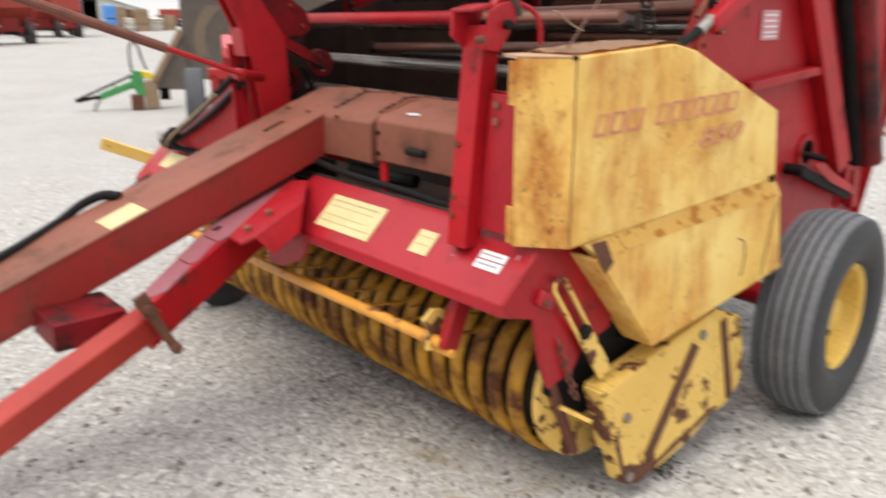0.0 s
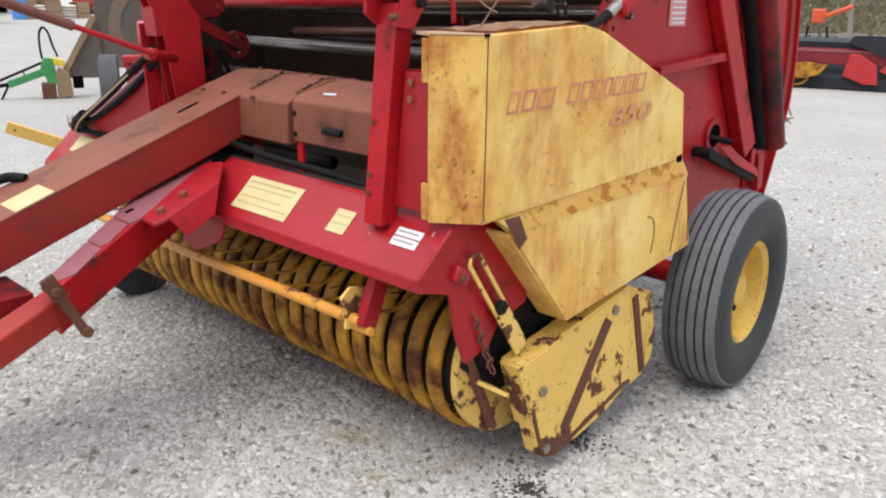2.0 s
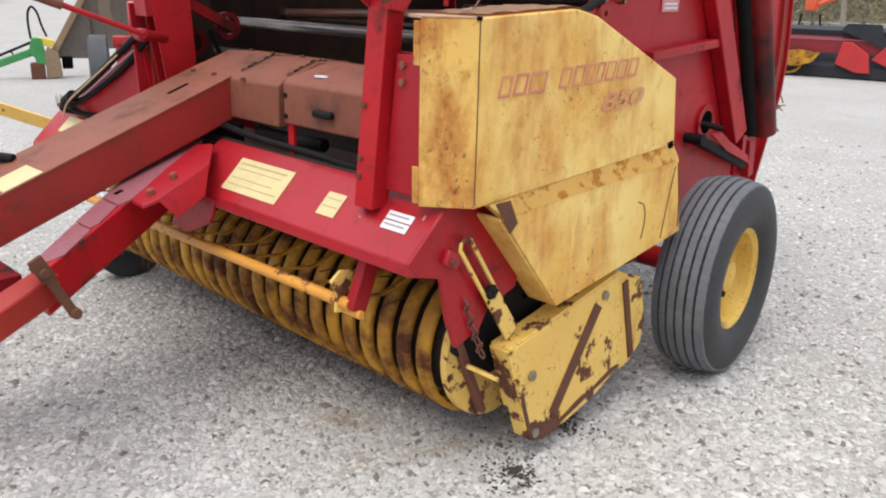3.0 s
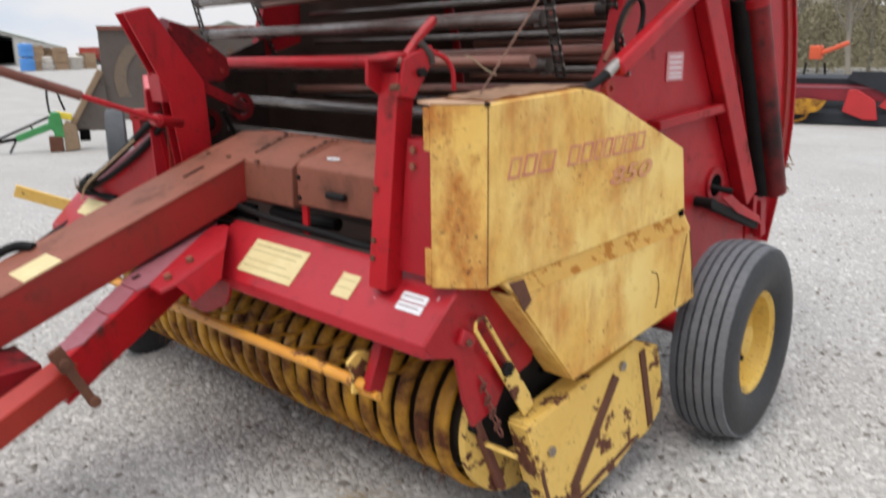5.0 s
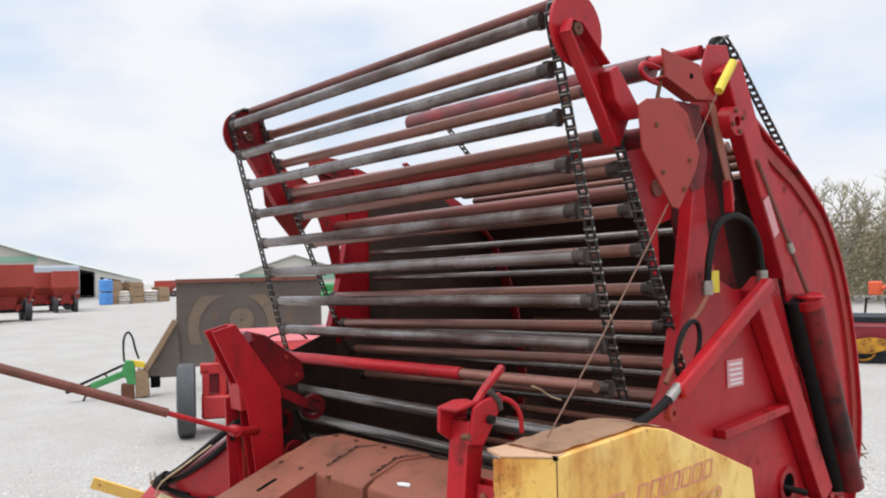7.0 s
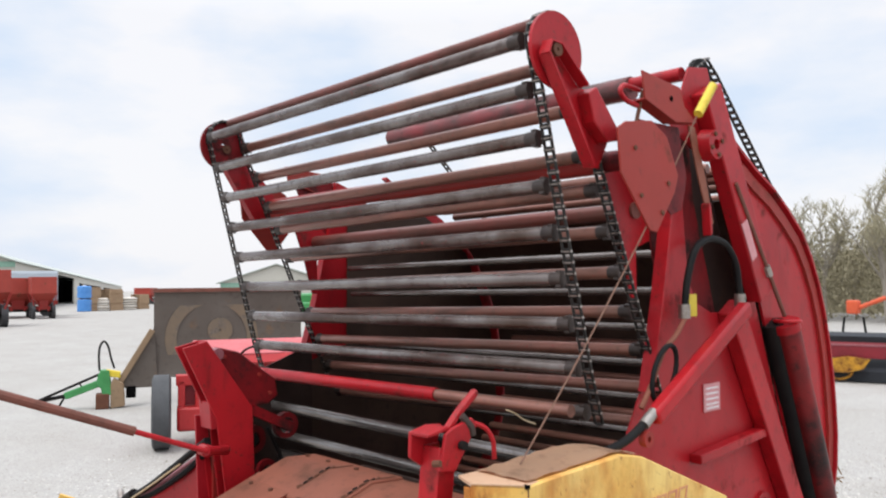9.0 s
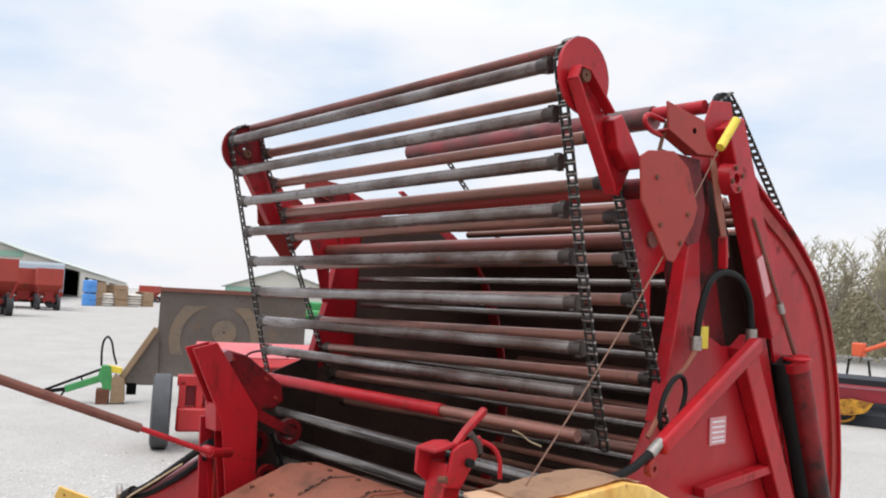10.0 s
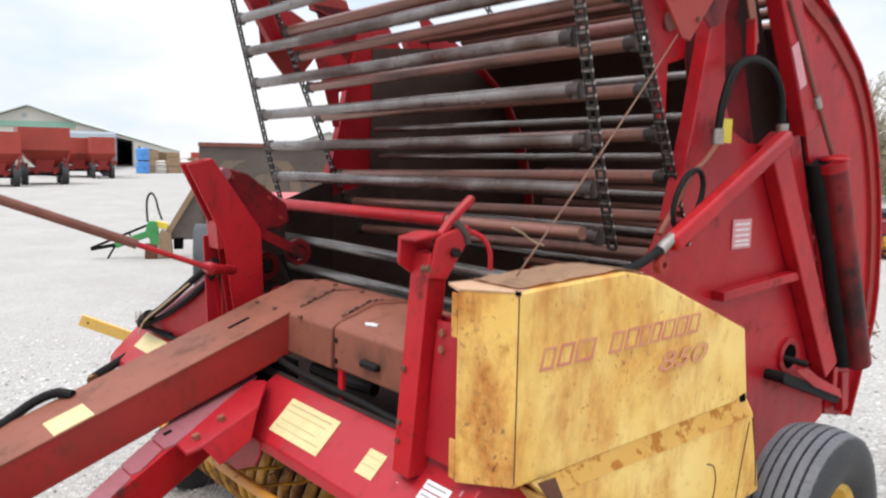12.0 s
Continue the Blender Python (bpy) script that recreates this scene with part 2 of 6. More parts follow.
TAG = surface("yellow tag", (0.72, 0.55, 0.05), rough=0.5, bump=0.02)
ROPE = surface("twine", (0.22, 0.12, 0.085), (0.15, 0.08, 0.055), scale=40, rough=0.9)
STRAW = surface("straw", (0.52, 0.42, 0.28), (0.40, 0.29, 0.16), scale=20, rough=0.9)
OIL = surface("oily gravel", (0.045, 0.035, 0.028), (0.03, 0.024, 0.02), scale=20, rough=0.6)
GREEN = surface("implement green", (0.06, 0.29, 0.09), (0.04, 0.2, 0.06), scale=5, rough=0.4)
PLATE = surface("scraped steel plate", (0.135, 0.115, 0.098), (0.088, 0.071, 0.058), scale=1.3, rust=(0.25, 0.13, 0.06), rust_from=0.58, rust_scale=2.2, rust_soft=0.15, rough=0.55, metal=0.25)
RING_SOFT = surface("faint tan scrape", (0.195, 0.14, 0.09), (0.15, 0.118, 0.09), scale=3, rust=(0.19, 0.155, 0.13), rust_from=0.5, rust_scale=4, rust_soft=0.1, rough=0.6, metal=0.2)
PLATE_RING = surface("tan worn ring", (0.29, 0.20, 0.12), (0.22, 0.15, 0.09), scale=3, rough=0.6, metal=0.15)
# Lighter red that puts the sunlight on the hood's top into its colour.
SUN_RED = surface("chalky sunlit red", (0.55, 0.12, 0.13), (0.47, 0.06, 0.065), scale=3, rough=0.45)
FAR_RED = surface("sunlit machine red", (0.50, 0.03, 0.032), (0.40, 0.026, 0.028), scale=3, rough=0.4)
ORANGE = surface("wagon orange-red", (0.37, 0.048, 0.032), (0.27, 0.038, 0.026), scale=1.4, rust=(0.2, 0.07, 0.04), rust_from=0.64, rust_scale=3, rough=0.5)
# Darker copy of the machine red, with the shade in its colour.
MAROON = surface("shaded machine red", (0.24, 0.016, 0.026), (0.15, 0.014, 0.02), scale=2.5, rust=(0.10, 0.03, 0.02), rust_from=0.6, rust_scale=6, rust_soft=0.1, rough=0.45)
TARP = surface("faded grey tarpaulin", (0.27, 0.30, 0.33), (0.22, 0.25, 0.28), scale=1.5, rough=0.7)
FAR_TYRE = surface("dusty grey tyre", (0.085, 0.088, 0.093), (0.055, 0.057, 0.06), scale=6, rough=0.8)
SIGNAL = surface("signal orange", (0.70, 0.11, 0.04), rough=0.5)
BLACK_CLOTH = surface("black canvas", (0.012, 0.014, 0.018), (0.022, 0.024, 0.03), scale=4, rough=0.7)
CREAM = surface("cream sheet metal", (0.50, 0.48, 0.42), (0.44, 0.42, 0.37), scale=0.6, rough=0.5)
ROOF = surface("pale roof metal", (0.46, 0.50, 0.45), (0.41, 0.45, 0.41), scale=0.5, rough=0.45)
ROOF_GREEN = surface("green fascia", (0.22, 0.38, 0.29), (0.2, 0.33, 0.26), scale=0.6, rough=0.5)
SHED_GREY = surface("grey-blue roof", (0.30, 0.33, 0.36), (0.26, 0.29, 0.31), scale=0.5, rough=0.5)
# Flat black for holes, and for fillers where there is only shade.
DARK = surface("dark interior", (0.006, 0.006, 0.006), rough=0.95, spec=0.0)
BLUE = surface("blue plastic", (0.06, 0.22, 0.56), (0.1, 0.28, 0.6), scale=3, rough=0.4)
TIMBER = surface("timber", (0.36, 0.25, 0.15), (0.28, 0.18, 0.11), scale=2.5, rough=0.8)
SACK = surface("pale sacks", (0.68, 0.64, 0.58), (0.6, 0.54, 0.47), scale=2, rough=0.8)
BARK = surface("grey bark", (0.27, 0.24, 0.195), (0.21, 0.185, 0.15), scale=3, rough=0.9, grain=30)
BRUSH = surface("hazy brush", (0.30, 0.27, 0.17), (0.235, 0.205, 0.135), scale=0.35, rough=0.95)
YELLOW_TOP = surface("rust-bleached yellow top", (0.58, 0.38, 0.24), (0.50, 0.31, 0.20), scale=4, rust=(0.42, 0.25, 0.16), rust_from=0.54, rust_scale=5, rust_soft=0.1, rough=0.6)
TWIG = surface("spring twigs", (0.36, 0.325, 0.215), (0.30, 0.27, 0.18), scale=1.5, rough=0.9)


def gravel(name, stones):
    m = bpy.data.materials.new(name)
    m.use_nodes = True
    n, l = m.node_tree.nodes, m.node_tree.links
    bsdf = n["Principled BSDF"]
    bsdf.inputs["Roughness"].default_value = 1.0
    bsdf.inputs["Specular IOR Level"].default_value = 0.0
    ramp_ = n.new("ShaderNodeValToRGB")
    e = ramp_.color_ramp.elements
    # Packed ground is darker than the stones: shade between them is in the colour.
    k = 0.87 if stones else 0.69
    for at, c in ((0.0, (0.20, 0.175, 0.15)), (1.0, (0.77, 0.757, 0.74)), (0.15, (0.53, 0.52, 0.51)), (0.8, (0.66, 0.648, 0.635))):
        spot = e[0] if at == 0.0 else e[-1] if at == 1.0 else e.new(at)
        spot.color = (c[0] * k, c[1] * k, c[2] * k, 1)
    big = n.new("ShaderNodeTexNoise")
    tc = n.new("ShaderNodeTexCoord")
    l.new(tc.outputs["Object"], big.inputs["Vector"])
    big.inputs["Scale"].default_value, big.inputs["Detail"].default_value, big.inputs["Roughness"].default_value = 0.7, 12, 0.68
    mixer = n.new("ShaderNodeMix")
    mixer.data_type, mixer.blend_type = "RGBA", "MULTIPLY"
    mixer.inputs["Factor"].default_value = 1.0
    tint = n.new("ShaderNodeValToRGB")
    t = tint.color_ramp.elements
    t[0].position, t[1].position = 0.3, 0.7
    t[0].color, t[1].color = (0.86, 0.83, 0.78, 1), (1.0, 0.985, 0.955, 1)
    l.new(big.outputs["Fac"], tint.inputs["Fac"])
    if stones:
        g = n.new("ShaderNodeNewGeometry")
        l.new(g.outputs["Random Per Island"], ramp_.inputs["Fac"])
    else:
        v = n.new("ShaderNodeTexVoronoi")
        v.inputs["Scale"].default_value = 84
        l.new(tc.outputs["Object"], v.inputs["Vector"])
        l.new(v.outputs["Color"], ramp_.inputs["Fac"])
        bp = n.new("ShaderNodeBump")
        bp.inputs["Strength"].default_value, bp.inputs["Distance"].default_value, bp.invert = 0.65, 0.012, False
        rough_ground = n.new("ShaderNodeTexNoise")
        rough_ground.inputs["Scale"].default_value, rough_ground.inputs["Detail"].default_value = 55, 5
        l.new(tc.outputs["Object"], rough_ground.inputs["Vector"])
        l.new(rough_ground.outputs["Fac"], bp.inputs["Height"])
        l.new(bp.outputs["Normal"], bsdf.inputs["Normal"])
    l.new(ramp_.outputs["Color"], mixer.inputs["A"])
    l.new(tint.outputs["Color"], mixer.inputs["B"])
    l.new(mixer.outputs["Result"], bsdf.inputs["Base Color"])
    return m


GRAVEL, STONES = gravel("packed gravel", False), gravel("loose gravel stones", True)

# ---- mesh helpers ----


def mesh_of(name, bm, material, sharp=35):
    me = bpy.data.meshes.new(name)
    bmesh.ops.recalc_face_normals(bm, faces=bm.faces)
    bm.to_mesh(me)
    bm.free()
    me.materials.append(material)
    me.polygons.foreach_set("use_smooth", [True] * len(me.polygons))
    me.set_sharp_from_angle(angle=radians(sharp))
    return me


def part(name, bm, material, parent, label="", bevel=0.0):
    ob = new(name, mesh_of(name, bm, material))
    ob.parent = parent
    if bevel:
        mod = ob.modifiers.new("edge", "BEVEL")
        mod.width, mod.segments, mod.limit_method, mod.angle_limit = bevel, 2, "ANGLE", radians(40)
    if label:
        ob["label"] = label
    return ob


def piece(name, me, parent, m=None):
    """One of many alike pieces, on shared mesh data."""
    ob = new(name, me)
    ob.parent = parent
    if m is not None:
        ob.matrix_basis = m
    return ob


def thing(name, place, label, category, group="", turn=0.0):
    ob = new(name)
    ob.empty_display_size = 0.2
    ob.matrix_basis = pose(*place, 0, 0, turn)
    return tagged(ob, label, category, group)


def block(bm, lo, hi):
    """A box from corner to corner."""
    vs = [bm.verts.new((x, y, z)) for x in (lo[0], hi[0]) for y in (lo[1], hi[1]) for z in (lo[2], hi[2])]
    for q in ((0, 1, 3, 2), (4, 6, 7, 5), (0, 4, 5, 1), (2, 3, 7, 6), (0, 2, 6, 4), (1, 5, 7, 3)):
        bm.faces.new([vs[i] for i in q])
    return bm


def prism(bm, outline, axis, a, b):
    """An outline, given in the two other axes in order, carried along an axis from a to b."""
    def at(p, v):
        q = list(p)
        q.insert("xyz".index(axis), v)
        return q
    one, two = [bm.verts.new(at(p, a)) for p in outline], [bm.verts.new(at(p, b)) for p in outline]
    bm.faces.new(one)
    bm.faces.new(two[::-1])
    for i in range(len(outline)):
        j = (i + 1) % len(outline)
        bm.faces.new((one[i], two[i], two[j], one[j]))
    return bm


def ring_frame(d):
    d = Vector(d).normalized()
    side = d.orthogonal().normalized()
    return side, d.cross(side)


def pipe(bm, points, r, n=10, closed=False):
    """A round bar or hose along points; r may be a list."""
    pts = [Vector(p) for p in points]
    count = len(pts)
    rs = r if isinstance(r, (list, tuple)) else [r] * count
    rings, side = [], None
    for i, p in enumerate(pts):
        if closed:
            d = (pts[(i + 1) % count] - pts[i - 1]).normalized()
        else:
            d = (pts[min(i + 1, count - 1)] - pts[max(i - 1, 0)]).normalized()
        if side is None:
            side, up = ring_frame(d)
        else:
            side = (side - d * side.dot(d)).normalized()
            up = d.cross(side)
        rings.append([bm.verts.new(p + rs[i] * (side * math.cos(2 * math.pi * k / n) + up * math.sin(2 * math.pi * k / n))) for k in range(n)])
    for i in range(count if closed else count - 1):
        a, b = rings[i], rings[(i + 1) % count]
        for k in range(n):
            bm.faces.new((a[k], a[(k + 1) % n], b[(k + 1) % n], b[k]))
    if not closed:
        bm.faces.new(rings[0][::-1])
        bm.faces.new(rings[-1])
    return bm


def lathe(bm, profile, centre, axis="x", n=40, closed=True):
    """A profile of (offset along the axis, radius) turned round the axis."""
    c = Vector(centre)
    rings = []
    for k in range(n):
        a = 2 * math.pi * k / n
        ring = []
        for o, r in profile:
            u, v = r * math.cos(a), r * math.sin(a)
            ring.append(bm.verts.new(c + Vector({"x": (o, u, v), "y": (u, o, v), "z": (u, v, o)}[axis])))
        rings.append(ring)
    m = len(profile)
    for k in range(n):
        p, q = rings[k], rings[(k + 1) % n]
        for i in range(m if closed else m - 1):
            j = (i + 1) % m
            bm.faces.new((p[i], p[j], q[j], q[i]))
    return bm


def smooth_path(points, steps=6):
    """A curve through points."""
    pts = [Vector(p) for p in points]
    pts = [2 * pts[0] - pts[1]] + pts + [2 * pts[-1] - pts[-2]]
    res = []
    for i in range(1, len(pts) - 2):
        a, b, c, d = pts[i - 1:i + 3]
        for k in range(steps):
            t = k / steps
            res.append(0.5 * ((2 * b) + (c - a) * t + (2 * a - 5 * b + 4 * c - d) * t * t + (3 * b - a - 3 * c + d) * t ** 3))
    res.append(pts[-2])
    return res


def bar(bm, p, q, width, depth, up=(1, 0, 0)):
    """A flat bar from p to q; width across, depth along up."""
    p, q, up = Vector(p), Vector(q), Vector(up).normalized()
    d = (q - p).normalized()
    side = d.cross(up).normalized() * width / 2
    u = up * depth / 2
    vs = [bm.verts.new(c + s * side + t * u) for c in (p, q) for s in (-1, 1) for t in (-1, 1)]
    for f in ((0, 1, 3, 2), (4, 6, 7, 5), (0, 4, 5, 1), (2, 3, 7, 6), (0, 2, 6, 4), (1, 5, 7, 3)):
        bm.faces.new([vs[i] for i in f])
    return bm


def B():
    return bmesh.new()


def bolt_head(bm, p, axis, r=0.011, h=0.008):
    p, d = Vector(p), Vector(axis).normalized()
    return pipe(bm, [p - d * 0.004, p + d * h], r, 6)


def bolts(parent, places, axis, r=0.011, h=0.008, material=None):
    """Bolt heads, each a piece of its own on one mesh."""
    me = mesh_of("bolt", bolt_head(B(), (0, 0, 0), axis, r, h), material or BOLT)
    for p in places:
        piece("bolt", me, parent, Matrix.Translation(p))


def ribbon(bm, points, thick, axis, a, b):
    """A bent sheet along points, thick across, carried along an axis."""
    pts = [Vector(p) for p in points]
    off = []
    for i, p in enumerate(pts):
        d = (pts[min(i + 1, len(pts) - 1)] - pts[max(i - 1, 0)]).normalized()
        off.append(p + Vector((-d.y, d.x)) * thick)
    n = len(pts)
    rows = []
    for v in (a, b):
        row = []
        for q in pts + off:
            c = list(q)
            c.insert("xyz".index(axis), v)
            row.append(bm.verts.new(c))
        rows.append(row)
    for i in range(n - 1):
        for r, s in ((0, 1),):
            bm.faces.new((rows[0][i], rows[0][i + 1], rows[1][i + 1], rows[1][i]))
            bm.faces.new((rows[0][n + i], rows[1][n + i], rows[1][n + i + 1], rows[0][n + i + 1]))
        for row in rows:
            bm.faces.new((row[i], row[i + 1], row[n + i + 1], row[n + i]))
    for i in (0, n - 1):
        bm.faces.new((rows[0][i], rows[1][i], rows[1][n + i], rows[0][n + i]))
    return bm

# ---- ground ----
def fall(x):
    """Height of the ground, which falls away gently past the yard."""
    return -0.010 * max(0.0, -x - 30.0)


gb = B()
ring_prev = None
for rad in (0.0, 2, 4, 8, 16, 24, 30, 36, 44, 54, 64, 80, 100, 130, 170, 230, 300, 420, 700, 1800):
    ring = [gb.verts.new((rad * math.cos(2 * math.pi * k / 48), rad * math.sin(2 * math.pi * k / 48), fall(rad * math.cos(2 * math.pi * k / 48)))) for k in range(48)] if rad else [gb.verts.new((0, 0, 0))]
    if ring_prev:
        for k in range(48):
            if len(ring_prev) == 1:
                gb.faces.new((ring_prev[0], ring[k], ring[(k + 1) % 48]))
            else:
                gb.faces.new((ring_prev[k], ring[k], ring[(k + 1) % 48], ring_prev[(k + 1) % 48]))
    ring_prev = ring
ground = tagged(new("ground", mesh_of("ground", gb, GRAVEL)), "pale grey crushed-stone yard, packed and dusty", "gravel yard", kind="structure")

# ---- the round baler ----
baler = thing("round_baler", (0, 0, 0), "old red and yellow round hay baler standing on gravel", "round baler")
XR, XL = 0.90, -1.20
XM = (XR + XL) / 2


def mirror_x(x):
    return 2 * XM - x


# side panels: fixed front part and tailgate part
BODY = [(0.925, 1.46), (0.965, 1.60), (1.015, 1.79), (1.065, 2.02), (1.12, 2.28), (1.14, 2.40), (1.205, 2.40), (1.215, 2.15), (1.243, 1.86), (1.30, 1.76), (1.413, 1.717), (1.64, 1.722), (1.765, 1.77), (2.10, 0.92), (2.12, 0.58),
        (1.70, 0.42), (0.95, 0.44), (0.72, 0.70), (0.76, 1.20)]
HINGE = [(1.14, 2.40), (1.28, 2.66), (1.42, 2.68), (1.50, 2.48), (1.47, 2.37), (1.30, 2.345), (1.205, 2.385)]
RECESS = [(1.10, 2.42), (1.40, 2.42), (1.43, 2.16), (1.60, 1.66), (1.20, 1.66), (1.12, 2.0)]
TAIL = [(1.49, 2.46), (1.63, 2.375), (1.75, 2.31), (1.91, 2.24), (2.04, 2.16), (2.18, 2.06), (2.275, 1.95), (2.355, 1.82), (2.41, 1.69), (2.455, 1.54), (2.485, 1.40), (2.505, 1.25),
        (2.515, 1.10), (2.50, 0.96), (2.455, 0.84), (2.335, 0.54), (2.14, 0.58), (2.125, 0.92), (1.80, 1.80)]
for sx, inward in ((XR, -1), (XL, 1)):
    o = -inward
    outline = BODY if o > 0 else BODY[:6] + HINGE[5:4:-1] + BODY[12:]
    side = part("side_panel", prism(B(), outline, "x", sx - 0.004, sx + 0.004), RED, baler, "red sheet-metal side panel")
    part("front_flange", ribbon(B(), BODY[:6], 0.01, "x", sx - o * 0.003, sx + o * 0.047), RED, side)
    if o > 0:
        # Recess sheet in darkened red, the shade part of its colour.
        part("recess_sheet", prism(B(), RECESS, "x", min(sx + inward * 0.075, sx + inward * 0.081), max(sx + inward * 0.075, sx + inward * 0.081)), RED_GRIME_SHADE, side, "recess sheet between panel and gate, painted in shaded red")
        # Dark sheet across the gate gap in place of its shade.
        part("gap_liner", prism(B(), [(1.10, 2.44), (1.50, 2.47), (1.98, 1.50), (1.30, 1.50)], "x", min(sx + inward * 0.11, sx + inward * 0.116), max(sx + inward * 0.11, sx + inward * 0.116)), CHAMBER, side, "dark sheet standing in for shade in the gate gap")
        part("hinge_plate", prism(B(), HINGE, "x", sx - 0.004, sx + 0.004), RED, baler, "red hinge plate at the top of the panel", bevel=0.002)
    b = B()
    bar(b, (sx + o * 0.03, 1.23, 1.185), (sx + o * 0.03, 1.83, 1.225), 0.035, 0.05)
    part("stiffener", b, RED, side, bevel=0.004)
    b = B()
    bar(b, (sx + o * 0.035, 1.50, 1.74), (sx + o * 0.035, 2.05, 0.80), 0.11, 0.06)
    part("diagonal_rib", b, RED, side, bevel=0.006)
    tail = part("tailgate_panel", prism(B(), TAIL, "x", sx - 0.006, sx + 0.006), RED, baler, "curved red tailgate side panel")
    part("rim_flange", ribbon(B(), TAIL[:16], -0.012, "x", sx - o * 0.003, sx + o * 0.034), RED, tail)
    b = B()
    inner = [(p[0] - (p[0] - 1.75) * 0.09, p[1] - (p[1] - 1.3) * 0.09) for p in TAIL[1:15]]
    ribbon(b, inner, 0.05, "x", sx + o * 0.004, sx + o * 0.02)
    part("rim_bead", b, RED_DULL, tail)
    b = B()
    bar(b, (sx + o * 0.035, 1.35 if o > 0 else 1.50, 2.58 if o > 0 else 2.30), (sx + o * 0.035, 1.76, 1.78), 0.13, 0.065)
    post = part("gate_channel", b, RED, baler, "red diagonal channel of the tailgate hinge", bevel=0.006)
    if sx == XR:
        b = B()
        bar(b, (sx + o * 0.07, 1.565, 2.075), (sx + o * 0.07, 1.645, 1.93), 0.05, 0.003)
        part("decal", b, PINK_DECAL, post, "bleached pinkish decal")

# added dark liner over the far side panel: stains and inner shade in one colour
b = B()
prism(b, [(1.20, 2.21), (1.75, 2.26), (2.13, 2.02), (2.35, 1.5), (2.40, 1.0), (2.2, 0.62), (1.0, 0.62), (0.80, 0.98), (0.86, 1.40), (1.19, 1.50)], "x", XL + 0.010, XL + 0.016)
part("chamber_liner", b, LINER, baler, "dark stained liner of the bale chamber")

# Added cheek closes a see-through gap; its dark colour carries the shade.
part("front_cheek", prism(B(), [(0.50, 0.75), (0.46, 1.20), (0.50, 1.385), (0.62, 1.40), (0.95, 1.52), (0.95, 0.75)], "x", XL + 0.022, XL + 0.03), CHAMBER, baler, "added dark front cheek of the bale chamber")

# added chamber closing sheets; the inner shade is put into their dark colour
part("tailgate_skin", ribbon(B(), [(1.95, 2.205), (2.05, 2.13)] + [(y - 0.04, z) for y, z in TAIL[5:16]], 0.006, "x", XL + 0.012, XR - 0.012), LINER, baler, "added dark hay-stained rear sheet closing the chamber")
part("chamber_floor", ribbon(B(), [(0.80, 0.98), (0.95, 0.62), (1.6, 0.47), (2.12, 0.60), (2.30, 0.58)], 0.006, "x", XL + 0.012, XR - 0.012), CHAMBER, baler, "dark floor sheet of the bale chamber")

# slats: front run, return run, tailgate run
SLAT_A, SLAT_B = -1.155, 0.885
SLAT_L, SLAT_M = SLAT_B - SLAT_A, (SLAT_A + SLAT_B) / 2


def slat_mesh(name, material, r=0.025, length=SLAT_L):
    b = B()
    h = length / 2 - 0.02
    pipe(b, [(-h, 0, 0), (-h + 0.01, 0, 0), (h - 0.01, 0, 0), (h, 0, 0)], [r * 0.9, r, r, r * 0.9], 14)
    return mesh_of(name, b, material, 50)


def socket_mesh(name, out):
    """The clamp that holds a slat's end on its chain."""
    b = B()
    h = SLAT_L / 2 - 0.005
    pipe(b, [(out * (h - 0.048), 0, 0), (out * (h - 0.043), 0, 0), (out * h, 0, 0)], [0.0230, 0.0242, 0.0242], 12)
    block(b, (min(out * (h - 0.024), out * (h - 0.004)), -0.014, -0.027), (max(out * (h - 0.024), out * (h - 0.004)), 0.014, 0.027))
    return mesh_of(name, b, SOCKET, 50)


slat_gate, slat_tail = slat_mesh("slat_gate", GATE_STEEL, 0.015), slat_mesh("slat_tail", SLAT_RUST, 0.0225, 1.88)
slat_bright, slat_rusty, slat_red = slat_mesh("slat", STEEL, 0.0228), slat_mesh("slat_rusty", SLAT_RUST, 0.0225), slat_mesh("slat_red", SLAT_RED, 0.019)
sockets = [socket_mesh("socket", 1), socket_mesh("socket", -1)]
FRONT = [(0.355 + 0.0370 * i, 2.575 - 0.1465 * i) for i in range(9)]
REAR = [(0.445, 2.652)] + [(0.545 + 0.0620 * i, 2.540 - 0.145 * i) for i in range(10)]
GATE = [(1.62 + 0.80 * math.cos(radians(a)), 1.50 + 0.80 * math.sin(radians(a))) for a in range(104, -80, -7)]


def lay_slat(me, y, z, held=True, tilt=-0.75):
    m = pose(SLAT_M, y, z, 0, tilt, 0)
    ob = piece("slat", me, baler, m @ pose(0, 0, 0, random.uniform(-15, 15)))
    if held:
        for k in sockets:
            piece("socket", k, ob)


for y, z in FRONT:
    lay_slat(slat_bright, y, z)
for i, (y, z) in enumerate(REAR):
    sag = max(0, i - 3)
    lay_slat(slat_red if i == 0 else slat_rusty, y, z + (0.028 if sag else 0.0) + 0.004 * sag, i > 0, -0.75 - 0.16 * sag)
for i in range(0, 6):
    lay_slat(slat_gate, 1.17 + 0.025 * i, 1.935 - 0.141 * i, False)
part("cross_tube", pipe(B(), [(XL + 0.02, 0.95, 2.062), (XR - 0.02, 0.95, 2.095)], 0.030, 14), SLAT_RED, baler, "rusty red cross tube with worn paint")
for y, z in GATE:
    lay_slat(slat_tail, y, z, False)

# chains: links along the slat runs, both sides
lb = B()
